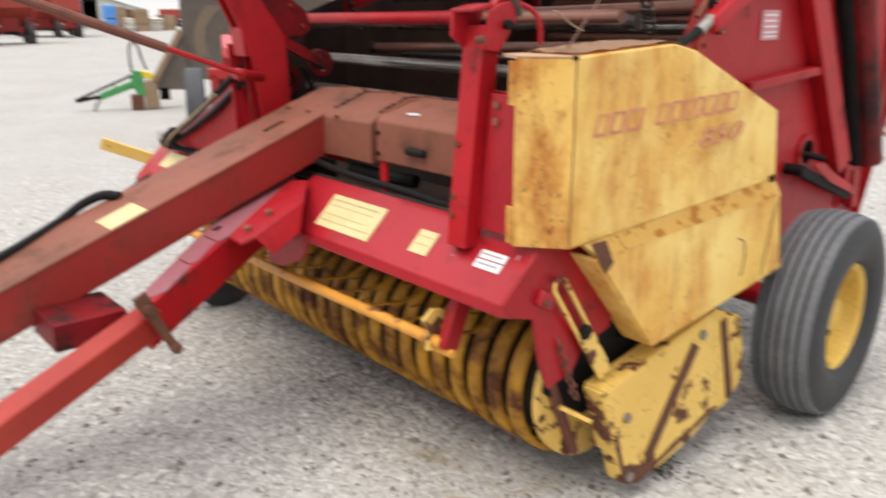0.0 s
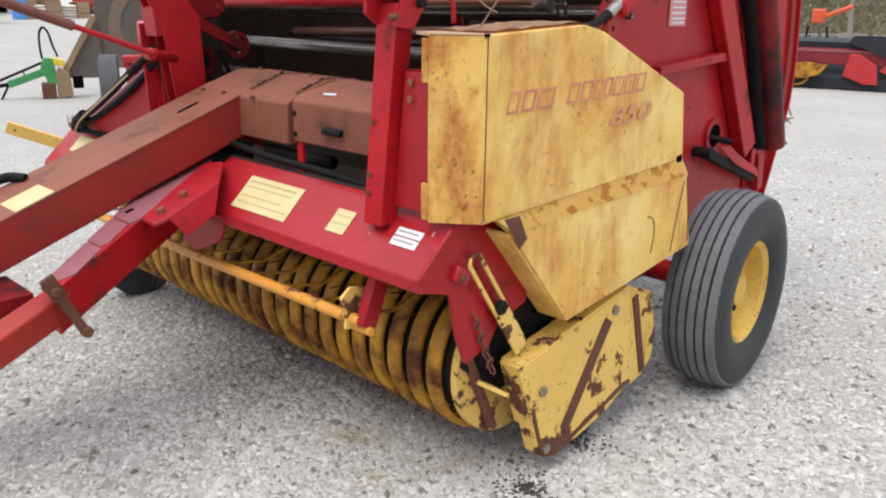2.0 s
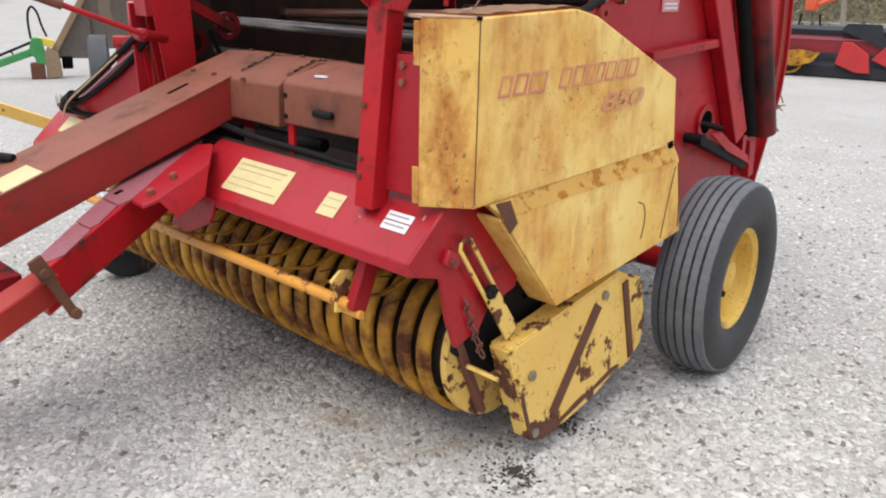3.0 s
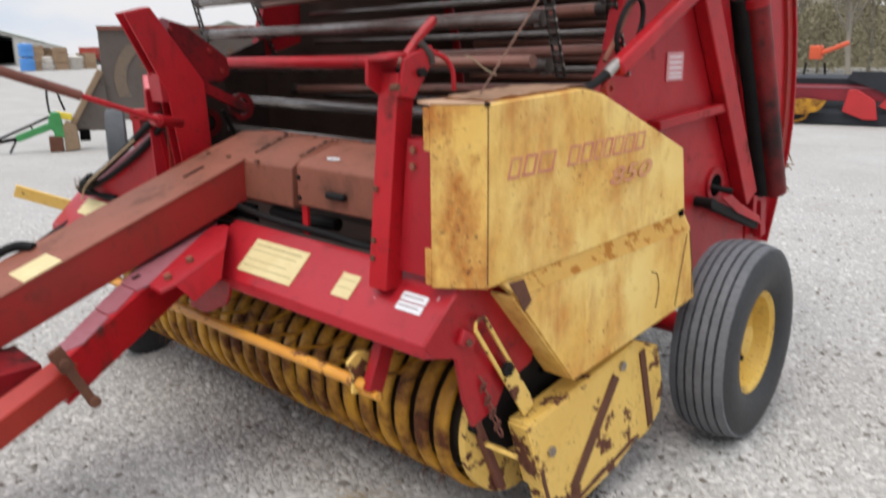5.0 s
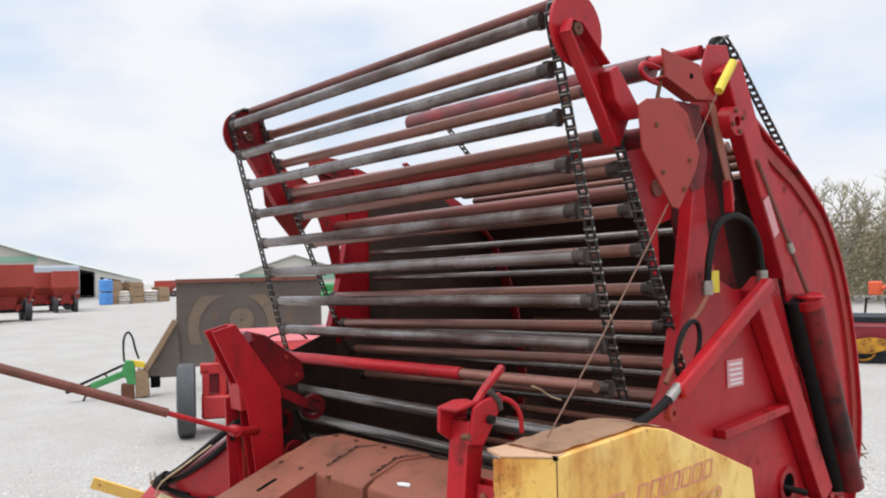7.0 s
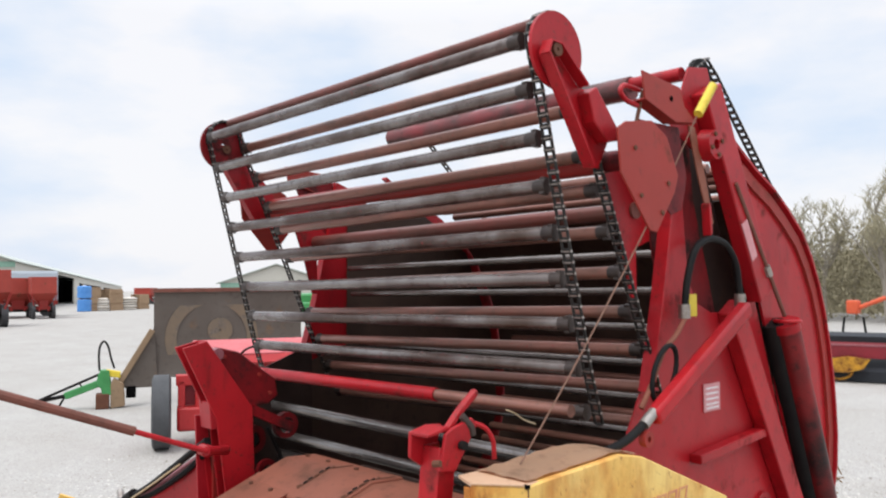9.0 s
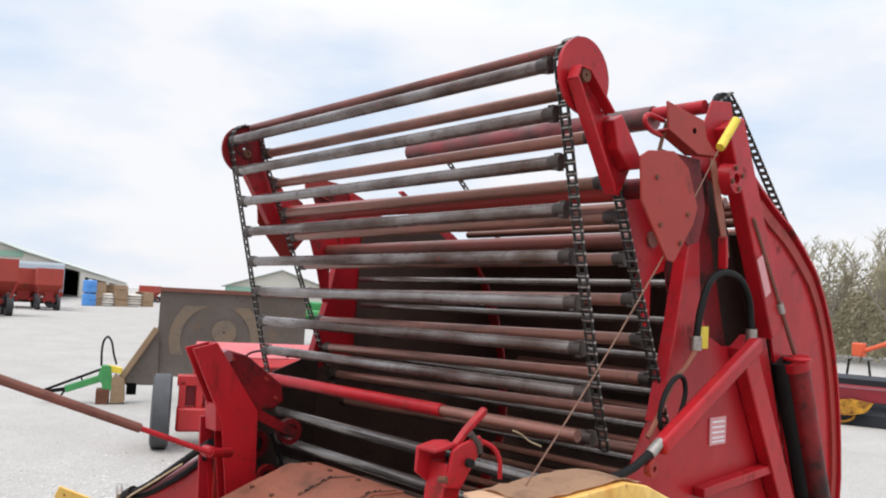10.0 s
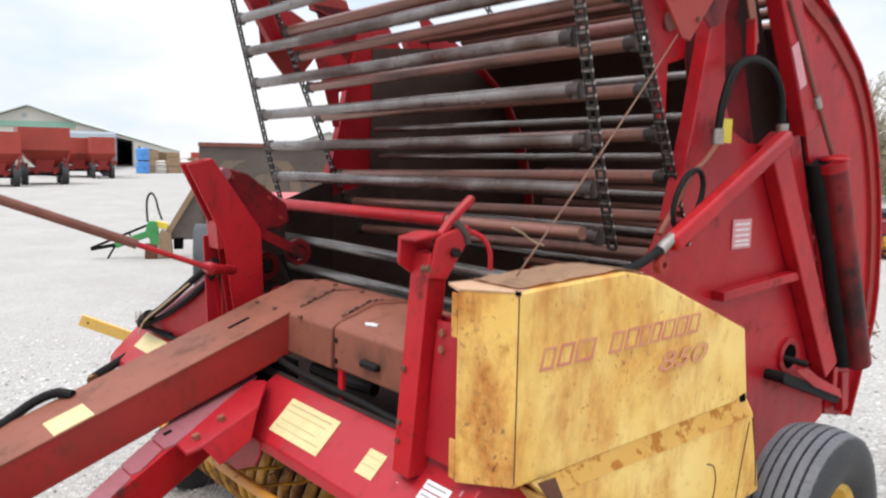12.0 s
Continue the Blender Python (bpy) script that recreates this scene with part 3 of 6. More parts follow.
pipe(lb, [(-0.015, -0.020, 0), (-0.015, 0.0, 0), (-0.015, 0.020, 0), (-0.009, 0.0225, 0), (0.009, 0.0225, 0), (0.015, 0.020, 0), (0.015, 0.0, 0), (0.015, -0.020, 0), (0.009, -0.0225, 0), (-0.009, -0.0225, 0)], 0.0056, 6, closed=True)
link_mesh = mesh_of("link", lb, LINK)
pin_mesh = mesh_of("pin", pipe(B(), [(-0.020, 0, 0), (0.020, 0, 0)], 0.0050, 8), BOLT)


def chain_along(name, points, x, label):
    pts = [Vector((x, p[0], p[1] + 0.0131 * (x - SLAT_M))) for p in points]
    holder = new(name)
    holder.parent = baler
    holder["label"] = label
    pos, left, i = pts[0].copy(), 0.0, 0
    for p, q in zip(pts, pts[1:]):
        d = q - p
        length = d.length
        d.normalize()
        s = left
        while s < length:
            c = p + d * s
            a = math.degrees(math.atan2(d.z, d.y))
            piece("link", link_mesh, holder, pose(c.x, c.y, c.z, a))
            piece("pin", pin_mesh, holder, pose(c.x, c.y + d.y * 0.018, c.z + d.z * 0.018))
            s += 0.036
        left = s - length


LOOP_TOP = [(0.445 + 0.092 * math.cos(radians(a)), 2.575 + 0.092 * math.sin(radians(a))) for a in range(190, 20, -20)]
for x in (SLAT_B + 0.025, SLAT_A - 0.025):
    chain_along("apron_chain", [(0.665, 1.39), FRONT[7], FRONT[3], FRONT[1], (0.354, 2.57)] + LOOP_TOP[1:] + [REAR[1], REAR[5], REAR[9]], x, "worn steel roller chain carrying the slats")
    chain_along("gate_chain", [(1.50, 2.70), (1.60, 2.755), (1.68, 2.70), (2.02, 2.39), (2.25, 2.18)], x - 0.12 if x > 0 else x + 0.12, "worn steel roller chain on the tailgate")

# end discs, arms and their pivots
for sx, o, dz in ((0.935, 1, 0.0), (-1.205, -1, -0.028)):
    disc = part("idler_disc", lathe(B(), [(-0.006, 0.012), (-0.006, 0.122), (0.006, 0.122), (0.006, 0.012)], (sx, 0.447, 2.562 + dz)), RED if o > 0 else RED_GRIME_SHADE, baler, "red idler disc" if o > 0 else "dark red idler disc")
    dy = 0.0 if o > 0 else 0.07
    out_rail, in_rail, head_rail = [(0.350, 2.526), (0.438, 2.393), (0.560, 2.205)], [(0.408, 2.563), (0.535, 2.455)], [(0.350, 2.526), (0.365, 2.565), (0.408, 2.563)]
    foot = [(0.525, 2.430), (0.566, 2.456), (0.668, 2.344), (0.685, 2.299), (0.623, 2.288), (0.550, 2.345)]
    web_line = [(y + dy, z + dz) for y, z in out_rail + [(0.63, 2.21), (0.685, 2.299), (0.668, 2.344), (0.566, 2.456), (0.535, 2.455), (0.408, 2.563), (0.365, 2.565)]]
    arm_web = part("idler_arm", prism(B(), web_line, "x", min(sx + o * 0.012, sx + o * 0.018), max(sx + o * 0.012, sx + o * 0.018)), RED, baler, "red channel arm of the idler", bevel=0.001)
    for rail in (out_rail, in_rail, head_rail):
        part("flange", ribbon(B(), [(y + dy, z + dz) for y, z in rail], 0.007, "x", sx + o * 0.018, sx + o * 0.058), RED, arm_web)
    part("arm_foot", prism(B(), [(y + dy, z + dz) for y, z in foot], "x", min(sx + o * 0.018, sx + o * 0.066), max(sx + o * 0.018, sx + o * 0.066)), RED, arm_web, bevel=0.004)
    b = B()
    lathe(b, [(-0.03, 0.005), (-0.03, 0.021), (0.035, 0.021), (0.035, 0.005)], (sx + o * 0.02, 0.392 + dy, 2.545 + dz), n=20)
    part("hub", b, RUST, disc, "rusty hub")
    b = B()
    pipe(b, [(sx - 0.12 * o, 0.74, 2.245), (sx + 0.1 * o, 0.74, 2.245)], 0.035, 16)
    part("pivot_shaft", b, RED_GRIME_SHADE, baler)
    plate_a = [(0.60, 2.325), (0.645, 2.35), (0.79, 2.37), (0.88, 2.325), (0.945, 2.20), (0.92, 2.14), (0.81, 2.005), (0.77, 2.01), (0.615, 2.185)]
    b = B()
    prism(b, plate_a, "x", min(sx + o * 0.11, sx + o * 0.118), max(sx + o * 0.11, sx + o * 0.118))
    pl = part("cover_plate", b, PLATE_RED, baler, "bleached rust-red cover plate", bevel=0.002)
    bolts(pl, [(sx + o * 0.118, y, z) for y, z in ((0.69, 2.27), (0.88, 2.17), (0.84, 2.07), (0.72, 2.12))], (o, 0, 0), 0.008, 0.006, RUST)
    plate_b = [(0.84, 2.558), (0.95, 2.545), (1.075, 2.535), (1.106, 2.467), (1.190, 2.421), (1.045, 2.406), (0.855, 2.462)]
    drop_b = 0.0 if o > 0 else -0.085
    b = B()
    prism(b, [(y, z + drop_b) for y, z in plate_b], "x", min(sx + o * 0.045, sx + o * 0.053), max(sx + o * 0.045, sx + o * 0.053))
    upl = part("upper_plate", b, PLATE_RED, baler, "bleached rust-red upper plate", bevel=0.002)
    part("hole", lathe(B(), [(0.0, 0.001), (0.0, 0.010), (0.002, 0.010), (0.002, 0.001)], (sx + o * 0.0535, 1.015, 2.485 + drop_b), n=16), DARK, upl, "dark bolt hole")
    part("fold", ribbon(B(), [(y, z + drop_b) for y, z in ((0.855, 2.462), (1.045, 2.406), (1.190, 2.421))], 0.006, "x", min(sx + o * 0.0, sx + o * 0.05), max(sx + o * 0.0, sx + o * 0.05)), RED_DULL, upl)
    if o > 0:
        part("handle", pipe(B(), smooth_path([(0.95, 0.875, 2.50), (0.95, 0.79, 2.505), (0.95, 0.765, 2.48), (0.95, 0.80, 2.455), (0.95, 0.875, 2.445)]), 0.009, 8), RED, upl, "bent red handle")
        part("link_rod", pipe(B(), [(0.955, 0.89, 2.50), (0.955, 0.847, 2.385)], 0.007, 8), RUST, upl, "rusty link rod")
        boss = part("pivot_boss", lathe(B(), [(0.0, 0.02), (0.0, 0.062), (0.05, 0.055), (0.05, 0.02)], (0.945, 1.315, 2.355), n=24), RED, baler, "red cast pivot boss with bolts")
        bolts(boss, [(0.995, 1.315 + 0.04 * math.cos(a), 2.355 + 0.04 * math.sin(a)) for a in (0.4, 1.9, 3.5, 5.0)], (1, 0, 0), 0.009, 0.008, RUST)
        part("side_strip", prism(B(), [(1.19, 2.42), (1.235, 2.415), (1.31, 2.22), (1.36, 2.06), (1.325, 2.06), (1.25, 2.24)], "x", 0.945, 0.952), BROWN, baler, "rust-brown edge strip", bevel=0.002)
        part("stop_lug", prism(B(), [(1.268, 2.13), (1.284, 2.135), (1.292, 2.02), (1.278, 2.01)], "x", 0.950, 0.985), RED, baler, bevel=0.003)
    # frame plate behind the cover plate
    frame_line = [(0.733, 2.247), (0.874, 2.267), (1.053, 2.058), (1.044, 1.988), (0.959, 1.963), (0.962, 1.787), (0.928, 1.786), (0.874, 1.976), (0.804, 2.166)]
    part("frame_plate", prism(B(), frame_line, "x", min(sx - 0.075 * o, sx - 0.065 * o), max(sx - 0.075 * o, sx - 0.065 * o)), RED, baler, "red hanging plate of the chamber frame", bevel=0.003)
    # Dark red sheet stands in for the shaded gap behind the plates.
    part("backing_sheet", prism(B(), [(0.86, 2.40), (1.12, 2.40), (1.17, 2.22), (1.13, 2.10), (1.06, 2.08), (0.98, 2.14)], "x", min(sx + 0.013 * o, sx + 0.017 * o), max(sx + 0.013 * o, sx + 0.017 * o)), RED_GRIME_SHADE, baler, "dark red sheet painting the shade behind the plates")

# cross tubes
b = B()
pipe(b, [(-1.15, 1.50, 2.685), (0.50, 1.50, 2.685)], 0.052, 18)
hinge = part("hinge_tube", b, GRIME_TUBE, baler, "thick grimy dark red tailgate hinge tube")
part("tube_end", pipe(B(), [(0.50, 1.50, 2.70), (0.745, 1.50, 2.70)], 0.030, 14), RED, hinge, "thinner bright red end")
b = B()
pipe(b, [(XL, 0.74, 2.245), (XR, 0.74, 2.245)], 0.04, 14)
part("cross_tube", b, RED_DULL, baler, "faded red cross tube")
tube = part("twine_tube", pipe(B(), [(XL + 0.05, 0.56, 1.407), (0.25, 0.56, 1.425)], 0.026, 12), RED, baler, "red twine arm tube")
part("sleeve", pipe(B(), [(0.25, 0.56, 1.425), (0.885, 0.56, 1.434)], 0.021, 12), SLAT_RUST, tube, "rusty inner tube")
for y, z, r in ((0.66, 1.235, 0.024), (0.70, 1.085, 0.024), (0.76, 0.96, 0.03)):
    part("floor_roll", pipe(B(), [(XL + 0.02, y, z), (XR - 0.02, y, z)], r, 14), GATE_STEEL, baler, "bare steel floor roll")

for x in (0.79, -1.07):
    part("gate_sprocket", lathe(B(), [(-0.012, 0.01), (-0.012, 0.075), (0.012, 0.075), (0.012, 0.01)], (x, 1.56, 2.69), n=16), IRON, baler, "dark chain sprocket")

# ---- lower front: header sheet, tongue, deck boxes ----
SHEET = [(0.0, 0.898), (-0.025, 0.886), (-0.160, 0.755), (-0.163, 0.722), (-0.12, 0.71), (0.0, 0.72), (0.01, 0.86)]
SHEET_L = [(y, z - 0.038) for y, z in SHEET]
head = part("header_sheet", prism(B(), SHEET, "x", 0.02, 1.125), RED_SUN, baler, "sun-bleached red header sheet with decals", bevel=0.004)
head_l = part("header_sheet", prism(B(), SHEET_L, "x", -1.29, -0.20), RED_SUN, baler, "sun-bleached red header sheet with decals", bevel=0.004)


def on_sheet(bm, x0, x1, s0, s1, lift=0.0025, drop=0.0):
    """A thin label on the sloping sheet; s runs down the slope from its top edge."""
    top, low = Vector((0, -0.025, 0.886 - drop)), Vector((0, -0.160, 0.755 - drop))
    d = (low - top).normalized()
    nrm = Vector((0, d.z, -d.y))
    if nrm.z < 0:
        nrm = -nrm
    vs = []
    for k in (0.0, lift):
        for x, s in ((x0, s0), (x1, s0), (x1, s1), (x0, s1)):
            vs.append(bm.verts.new(Vector((x, 0, 0)) + top + d * s + nrm * (k + 0.0005)))
    bm.faces.new(vs[4:])
    for i in range(4):
        j = (i + 1) % 4
        bm.faces.new((vs[i], vs[j], vs[4 + j], vs[4 + i]))
    return bm


big = part("decal", on_sheet(B(), 0.222, 0.512, 0.028, 0.150), DECAL, head, "cream instruction decal")
b = B()
for s in (0.044, 0.066, 0.100, 0.124):
    on_sheet(b, 0.235, 0.50 - 0.05 * random.random(), s, s + (0.006 if s == 0.044 else 0.003), 0.0035)
part("print", b, DECAL_INK, big)
small = part("decal", on_sheet(B(), 0.698, 0.777, 0.055, 0.132), DECAL, head, "small cream decal")
b = B()
for s in (0.074, 0.100):
    on_sheet(b, 0.706, 0.768, s, s + 0.003, 0.0035)
part("print", b, DECAL_INK, small)
for s0, s1 in ((0.058, 0.083), (0.087, 0.113)):
    lab = part("label", on_sheet(B(), 0.958, 1.053, s0, s1), WHITE, head, "white paper label")
    part("print", on_sheet(B(), 0.964, 1.04, s0 + 0.009, s0 + 0.014, 0.0032), GREY_INK, lab)
part("decal", on_sheet(B(), -1.145, -0.895, 0.022, 0.104, 0.0025, 0.038), DECAL, head_l, "cream decal")

for x0, x1, s0, s1 in ((1.078, 1.084, 0.045, 0.06), (0.865, 0.872, 0.10, 0.104)):
    part("scuff", on_sheet(B(), x0, x1, s0, s1, 0.0015), PINK_DECAL, head)

# drop arm at the sheet's end, down to the pickup
arm = part("drop_arm", prism(B(), [(-0.13, 0.715), (-0.163, 0.755), (-0.02, 0.888), (0.13, 0.88), (0.30, 0.70), (0.27, 0.59), (0.15, 0.555), (0.115, 0.50), (0.02, 0.472), (-0.017, 0.565), (-0.044, 0.69)], "x", 1.112, 1.127), RED, baler, "red drop arm beside the pickup", bevel=0.002)
b = B()
prism(b, [(-0.05, 0.735), (0.0, 0.708), (0.018, 0.745), (-0.032, 0.773)], "x", 1.127, 1.145)
part("lug", b, RED_SUN, arm, bevel=0.004)
bolts(arm, [(1.145, -0.02, 0.735)], (1, 0, 0), 0.010, 0.008, RUST)
# Black block with sprocket, added to paint the deep shade behind the pan.
housing = part("drive_housing", prism(B(), [(0.10, 0.40), (0.16, 0.62), (0.30, 0.74), (0.80, 0.70), (0.86, 0.45), (0.70, 0.30), (0.25, 0.28)], "x", 1.02, 1.05), IRON, baler, "added black block in the shaded void behind the pan", bevel=0.01)
part("drive_sprocket", lathe(B(), [(0.0, 0.02), (0.0, 0.11), (0.014, 0.11), (0.014, 0.02)], (1.052, 0.40, 0.52), n=24), IRON, housing, "added dark sprocket")
part("drive_chain", pipe(B(), [(1.062, 0.40 + 0.115 * math.cos(a), 0.52 + 0.115 * math.sin(a)) for a in [2 * math.pi * k / 24 for k in range(24)]], 0.008, 6, closed=True), RUST, housing)

# tongue and the lower brace that crosses beneath it
TX0, TX1 = -0.268, 0.012


def tongue_top(y):
    return 1.0806 + 0.371 * y


b = B()
tv = []
for y in (0.10, -1.75):
    for x in (TX0, TX1):
        for h in (0.0, -0.145):
            tv.append(b.verts.new((x, y, tongue_top(y) + h)))
for f in ((0, 1, 3, 2), (4, 6, 7, 5), (1, 5, 7, 3), (0, 4, 5, 1), (2, 3, 7, 6)):
    b.faces.new([tv[i] for i in f])
tongue = part("tongue", b, RED_DULL, baler, "red box-section tongue, its top bleached brown", bevel=0.006)
b = B()
vs = [b.verts.new((x, y, tongue_top(y) + k)) for k in (0.0, 0.005) for x, y in ((TX0 - 0.003, 0.11), (TX1 + 0.003, 0.11), (TX1 + 0.003, -1.75), (TX0 - 0.003, -1.75))]
b.faces.new(vs[4:])
for i in range(4):
    b.faces.new((vs[i], vs[(i + 1) % 4], vs[4 + (i + 1) % 4], vs[4 + i]))
part("top_plate", b, BROWN, tongue, "sun-bleached rust-brown top plate")
b = B()
bar(b, (-0.122, -0.035, tongue_top(-0.035) + 0.004), (-0.122, -0.112, tongue_top(-0.112) + 0.004), 0.020, 0.006, (0, 0.35, 0.94))
part("slot", b, DARK, tongue, "dark slotted hole")
b = B()
bar(b, (-0.055, -0.60, tongue_top(-0.60) + 0.006), (-0.055, -0.715, tongue_top(-0.715) + 0.006), 0.13, 0.003, (0, 0.35, 0.94))
part("decal", b, DECAL, tongue, "cream decal")
part("front_hose", pipe(B(), smooth_path([(-0.22, -0.60, 0.868), (-0.265, -0.64, 0.870), (-0.29, -0.70, 0.845), (-0.285, -0.78, 0.80), (-0.25, -0.88, 0.765), (-0.22, -1.0, 0.725)]), 0.016, 10), HOSE, tongue, "black hose draped over the tongue")


def brace_top(y):
    return 0.87 + 0.33 * (y + 0.1)


def slab(bm, corners, thick):
    """A flat piece laid on the brace's slope, given by its corners in plan."""
    up = [bm.verts.new((x, y, brace_top(y))) for x, y in corners]
    low = [bm.verts.new((x, y, brace_top(y) - thick)) for x, y in corners]
    bm.faces.new(up)
    bm.faces.new(low[::-1])
    for i in range(len(corners)):
        j = (i + 1) % len(corners)
        bm.faces.new((up[i], low[i], low[j], up[j]))
    return bm


brace = part("lower_brace", slab(B(), [(-0.20, -0.06), (-0.02, -0.06), (0.272, -0.68), (0.298, -0.735), (0.215, -0.735), (0.205, -0.72)], 0.135), RED, baler, "dark red lower drawbar brace", bevel=0.005)
part("top_face", slab(B(), [(-0.20, -0.055), (-0.015, -0.055), (0.150, -0.405), (0.142, -0.44), (0.030, -0.44)], -0.006), PINK, brace, "chalky bleached top face")
part("top_face", slab(B(), [(0.032, -0.445), (0.140, -0.445), (0.195, -0.530), (0.190, -0.555), (0.098, -0.555)], -0.004), PINK, brace, "chalky bleached top face")
part("top_face", slab(B(), [(0.105, -0.56), (0.205, -0.56), (0.272, -0.665), (0.255, -0.733), (0.208, -0.72)], -0.003), PINK, brace, "chalky bleached top face")
part("hole", slab(B(), [(0.045, -0.385), (0.065, -0.385), (0.065, -0.41), (0.045, -0.41)], -0.008), DARK, brace, "dark bolt hole")
b = B()
vs = []
for x, y, z in ((0.192, -0.69, 0.648), (0.283, -0.69, 0.640), (0.283, -0.69, 0.562), (0.192, -0.69, 0.562)):
    vs.append([b.verts.new((x, y, z)), b.verts.new((x + 0.33, y - 0.62, z - 0.105))])
for i in range(4):
    b.faces.new((vs[i][0], vs[i][1], vs[(i + 1) % 4][1], vs[(i + 1) % 4][0]))
b.faces.new([v[0] for v in vs])
b.faces.new([v[1] for v in vs][::-1])
part("extension", b, ORANGE_RED, brace, "orange-red inner drawbar tube", bevel=0.006)
# Plate colour is darkened for the shade below the tongue.
b = B()
block(b, (-0.02, -0.96, 0.55), (0.195, -0.757, 0.630))
part("cross_plate", b, RED_GRIME_SHADE, brace, "red cross plate, darkened with the shade of the tongue", bevel=0.004)
b = B()
bar(b, (0.335, -0.768, 0.712), (0.335, -0.735, 0.645), 0.040, 0.014)
bar(b, (0.335, -0.737, 0.650), (0.335, -0.680, 0.530), 0.026, 0.014)
pipe(b, [(0.27, -0.748, 0.668), (0.352, -0.748, 0.668)], 0.015, 10)
pipe(b, [(0.322, -0.680, 0.535), (0.352, -0.680, 0.535)], 0.016, 10)
part("hitch_pin", b, RUST, brace, "rusty flat jack lever with a pin", bevel=0.003)
b = B()
slab(b, [(0.055, -0.065), (0.075, -0.065), (0.212, -0.165), (0.262, -0.372), (0.250, -0.415), (0.165, -0.41), (0.075, -0.245), (0.0, -0.09)], -0.012)
gus = part("gusset", b, RED_SUN, baler, "red gusset plate at the tongue", bevel=0.002)
b = B()
vs = []
for x, y, z in ((0.212, -0.165, 0.858), (0.262, -0.372, 0.788), (0.285, -0.325, 0.728), (0.262, -0.215, 0.775)):
    vs.append((b.verts.new((x, y, z)), b.verts.new((x - 0.012, y + 0.004, z))))
for i in range(4):
    b.faces.new((vs[i][0], vs[i][1], vs[(i + 1) % 4][1], vs[(i + 1) % 4][0]))
b.faces.new([v[0] for v in vs])
b.faces.new([v[1] for v in vs][::-1])
part("side_flange", b, RED, gus, bevel=0.002)
part("under_plate", prism(B(), [(-0.06, 0.60), (-0.03, 0.70), (0.141, 0.755), (0.226, 0.745), (0.215, 0.70), (0.183, 0.657), (0.05, 0.60)], "y", -0.165, -0.155), RED, gus, "red bracket under the gusset", bevel=0.002)
bolts(gus, [(0.205, -0.364, 0.797), (0.176, -0.271, 0.828)], (0, -0.3, 1), 0.013, 0.014, BROWN)

# deck boxes behind the tongue
box_a = part("deck_box", prism(B(), [(0.05, 0.965), (0.05, 1.10), (0.075, 1.117), (0.22, 1.168), (0.36, 1.160), (0.36, 0.965)], "x", -0.262, 0.292), BROWN, baler, "rust-brown steel deck box", bevel=0.006)
box_b = part("deck_box", prism(B(), [(0.01, 0.995), (0.01, 1.122), (0.032, 1.138), (0.20, 1.178), (0.36, 1.155), (0.36, 0.995)], "x", 0.378, 0.87), BROWN, baler, "rust-brown steel deck box with a handle slot", bevel=0.006)
b = B()
prism(b, [(0.10, 1.116), (0.22, 1.158), (0.36, 1.150), (0.36, 1.09), (0.10, 1.05)], "x", 0.292, 0.378)
part("bridge", b, BROWN, box_a)
b = B()
prism(b, [(0.02, 0.88), (0.02, 0.998), (0.03, 0.998), (0.03, 0.88)], "x", 0.385, 0.412)
part("leg", b, RED, box_b)
b = B()
block(b, (0.545, -0.012, 1.037), (0.632, 0.011, 1.060))
part("handle", b, HOSE, box_b, "black rubber handle", bevel=0.008)
b = B()
prism(b, [(0.475, 0.058), (0.50, 0.045), (0.535, 0.06), (0.52, 0.078), (0.49, 0.075)], "z", 1.146, 1.150)
part("label", b, WHITE, box_b, "scrap of white paper")
bolts(box_b, [(0.392, 0.010, 1.085), (0.392, 0.010, 1.02)], (0, -1, 0), 0.008, 0.006, IRON)
for x, y0, owner in ((0.03, 0.085, box_a), (0.276, 0.10, box_a)):
    part("hinge_seam", ribbon(B(), [(y0, 1.1215 + (y0 - 0.085) * 0.35), (0.22, 1.1695), (0.33, 1.1635)], 0.002, "x", x, x + 0.006), RUST, owner, "rusty hinge seam")
    for k in range(7):
        y = y0 + 0.012 + 0.024 * k
        z = 1.120 + (y - 0.075) * 0.352 if y < 0.22 else 1.169 - (y - 0.22) * 0.057
        part("hinge_knuckle", pipe(B(), [(x - 0.004 + 0.004 * (k % 2), y - 0.008, z - 0.002), (x - 0.002 + 0.004 * (k % 2), y + 0.008, z + 0.003)], 0.0045, 8), IRON if k % 3 else RUST, owner)
bolts(box_a, [(x, 0.045 + 0.25 * k, 1.104 if k == 0 else 1.166) for x in (-0.22, -0.08, 0.10) for k in (0, 1)], (0, 0, 1), 0.009, 0.006, RUST)

# black pipes and dark works behind the header sheet
part("header_hose", pipe(B(), smooth_path([(-0.05, 0.02, 0.945), (0.22, 0.015, 0.925), (0.52, 0.025, 0.915), (0.70, 0.03, 0.905), (0.84, 0.03, 0.925)]), 0.012, 10), HOSE, baler, "black hose lying behind the header sheet")
# Dark sheets filling the open throat; its shade sits in their colour.
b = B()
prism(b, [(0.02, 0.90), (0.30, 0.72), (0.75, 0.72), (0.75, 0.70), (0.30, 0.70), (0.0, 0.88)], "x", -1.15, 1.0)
part("throat_sheet", b, CHAMBER, baler, "added dark sheet shading the open throat above the pickup")
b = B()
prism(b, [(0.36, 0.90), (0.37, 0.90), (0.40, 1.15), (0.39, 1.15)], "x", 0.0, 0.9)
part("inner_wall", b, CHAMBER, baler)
b = B()
pipe(b, [(0.12, 0.09, 0.925), (0.30, 0.10, 0.92), (0.44, 0.12, 0.92)], 0.022, 10)
part("drive_rod", b, IRON, baler, bevel=0.0)

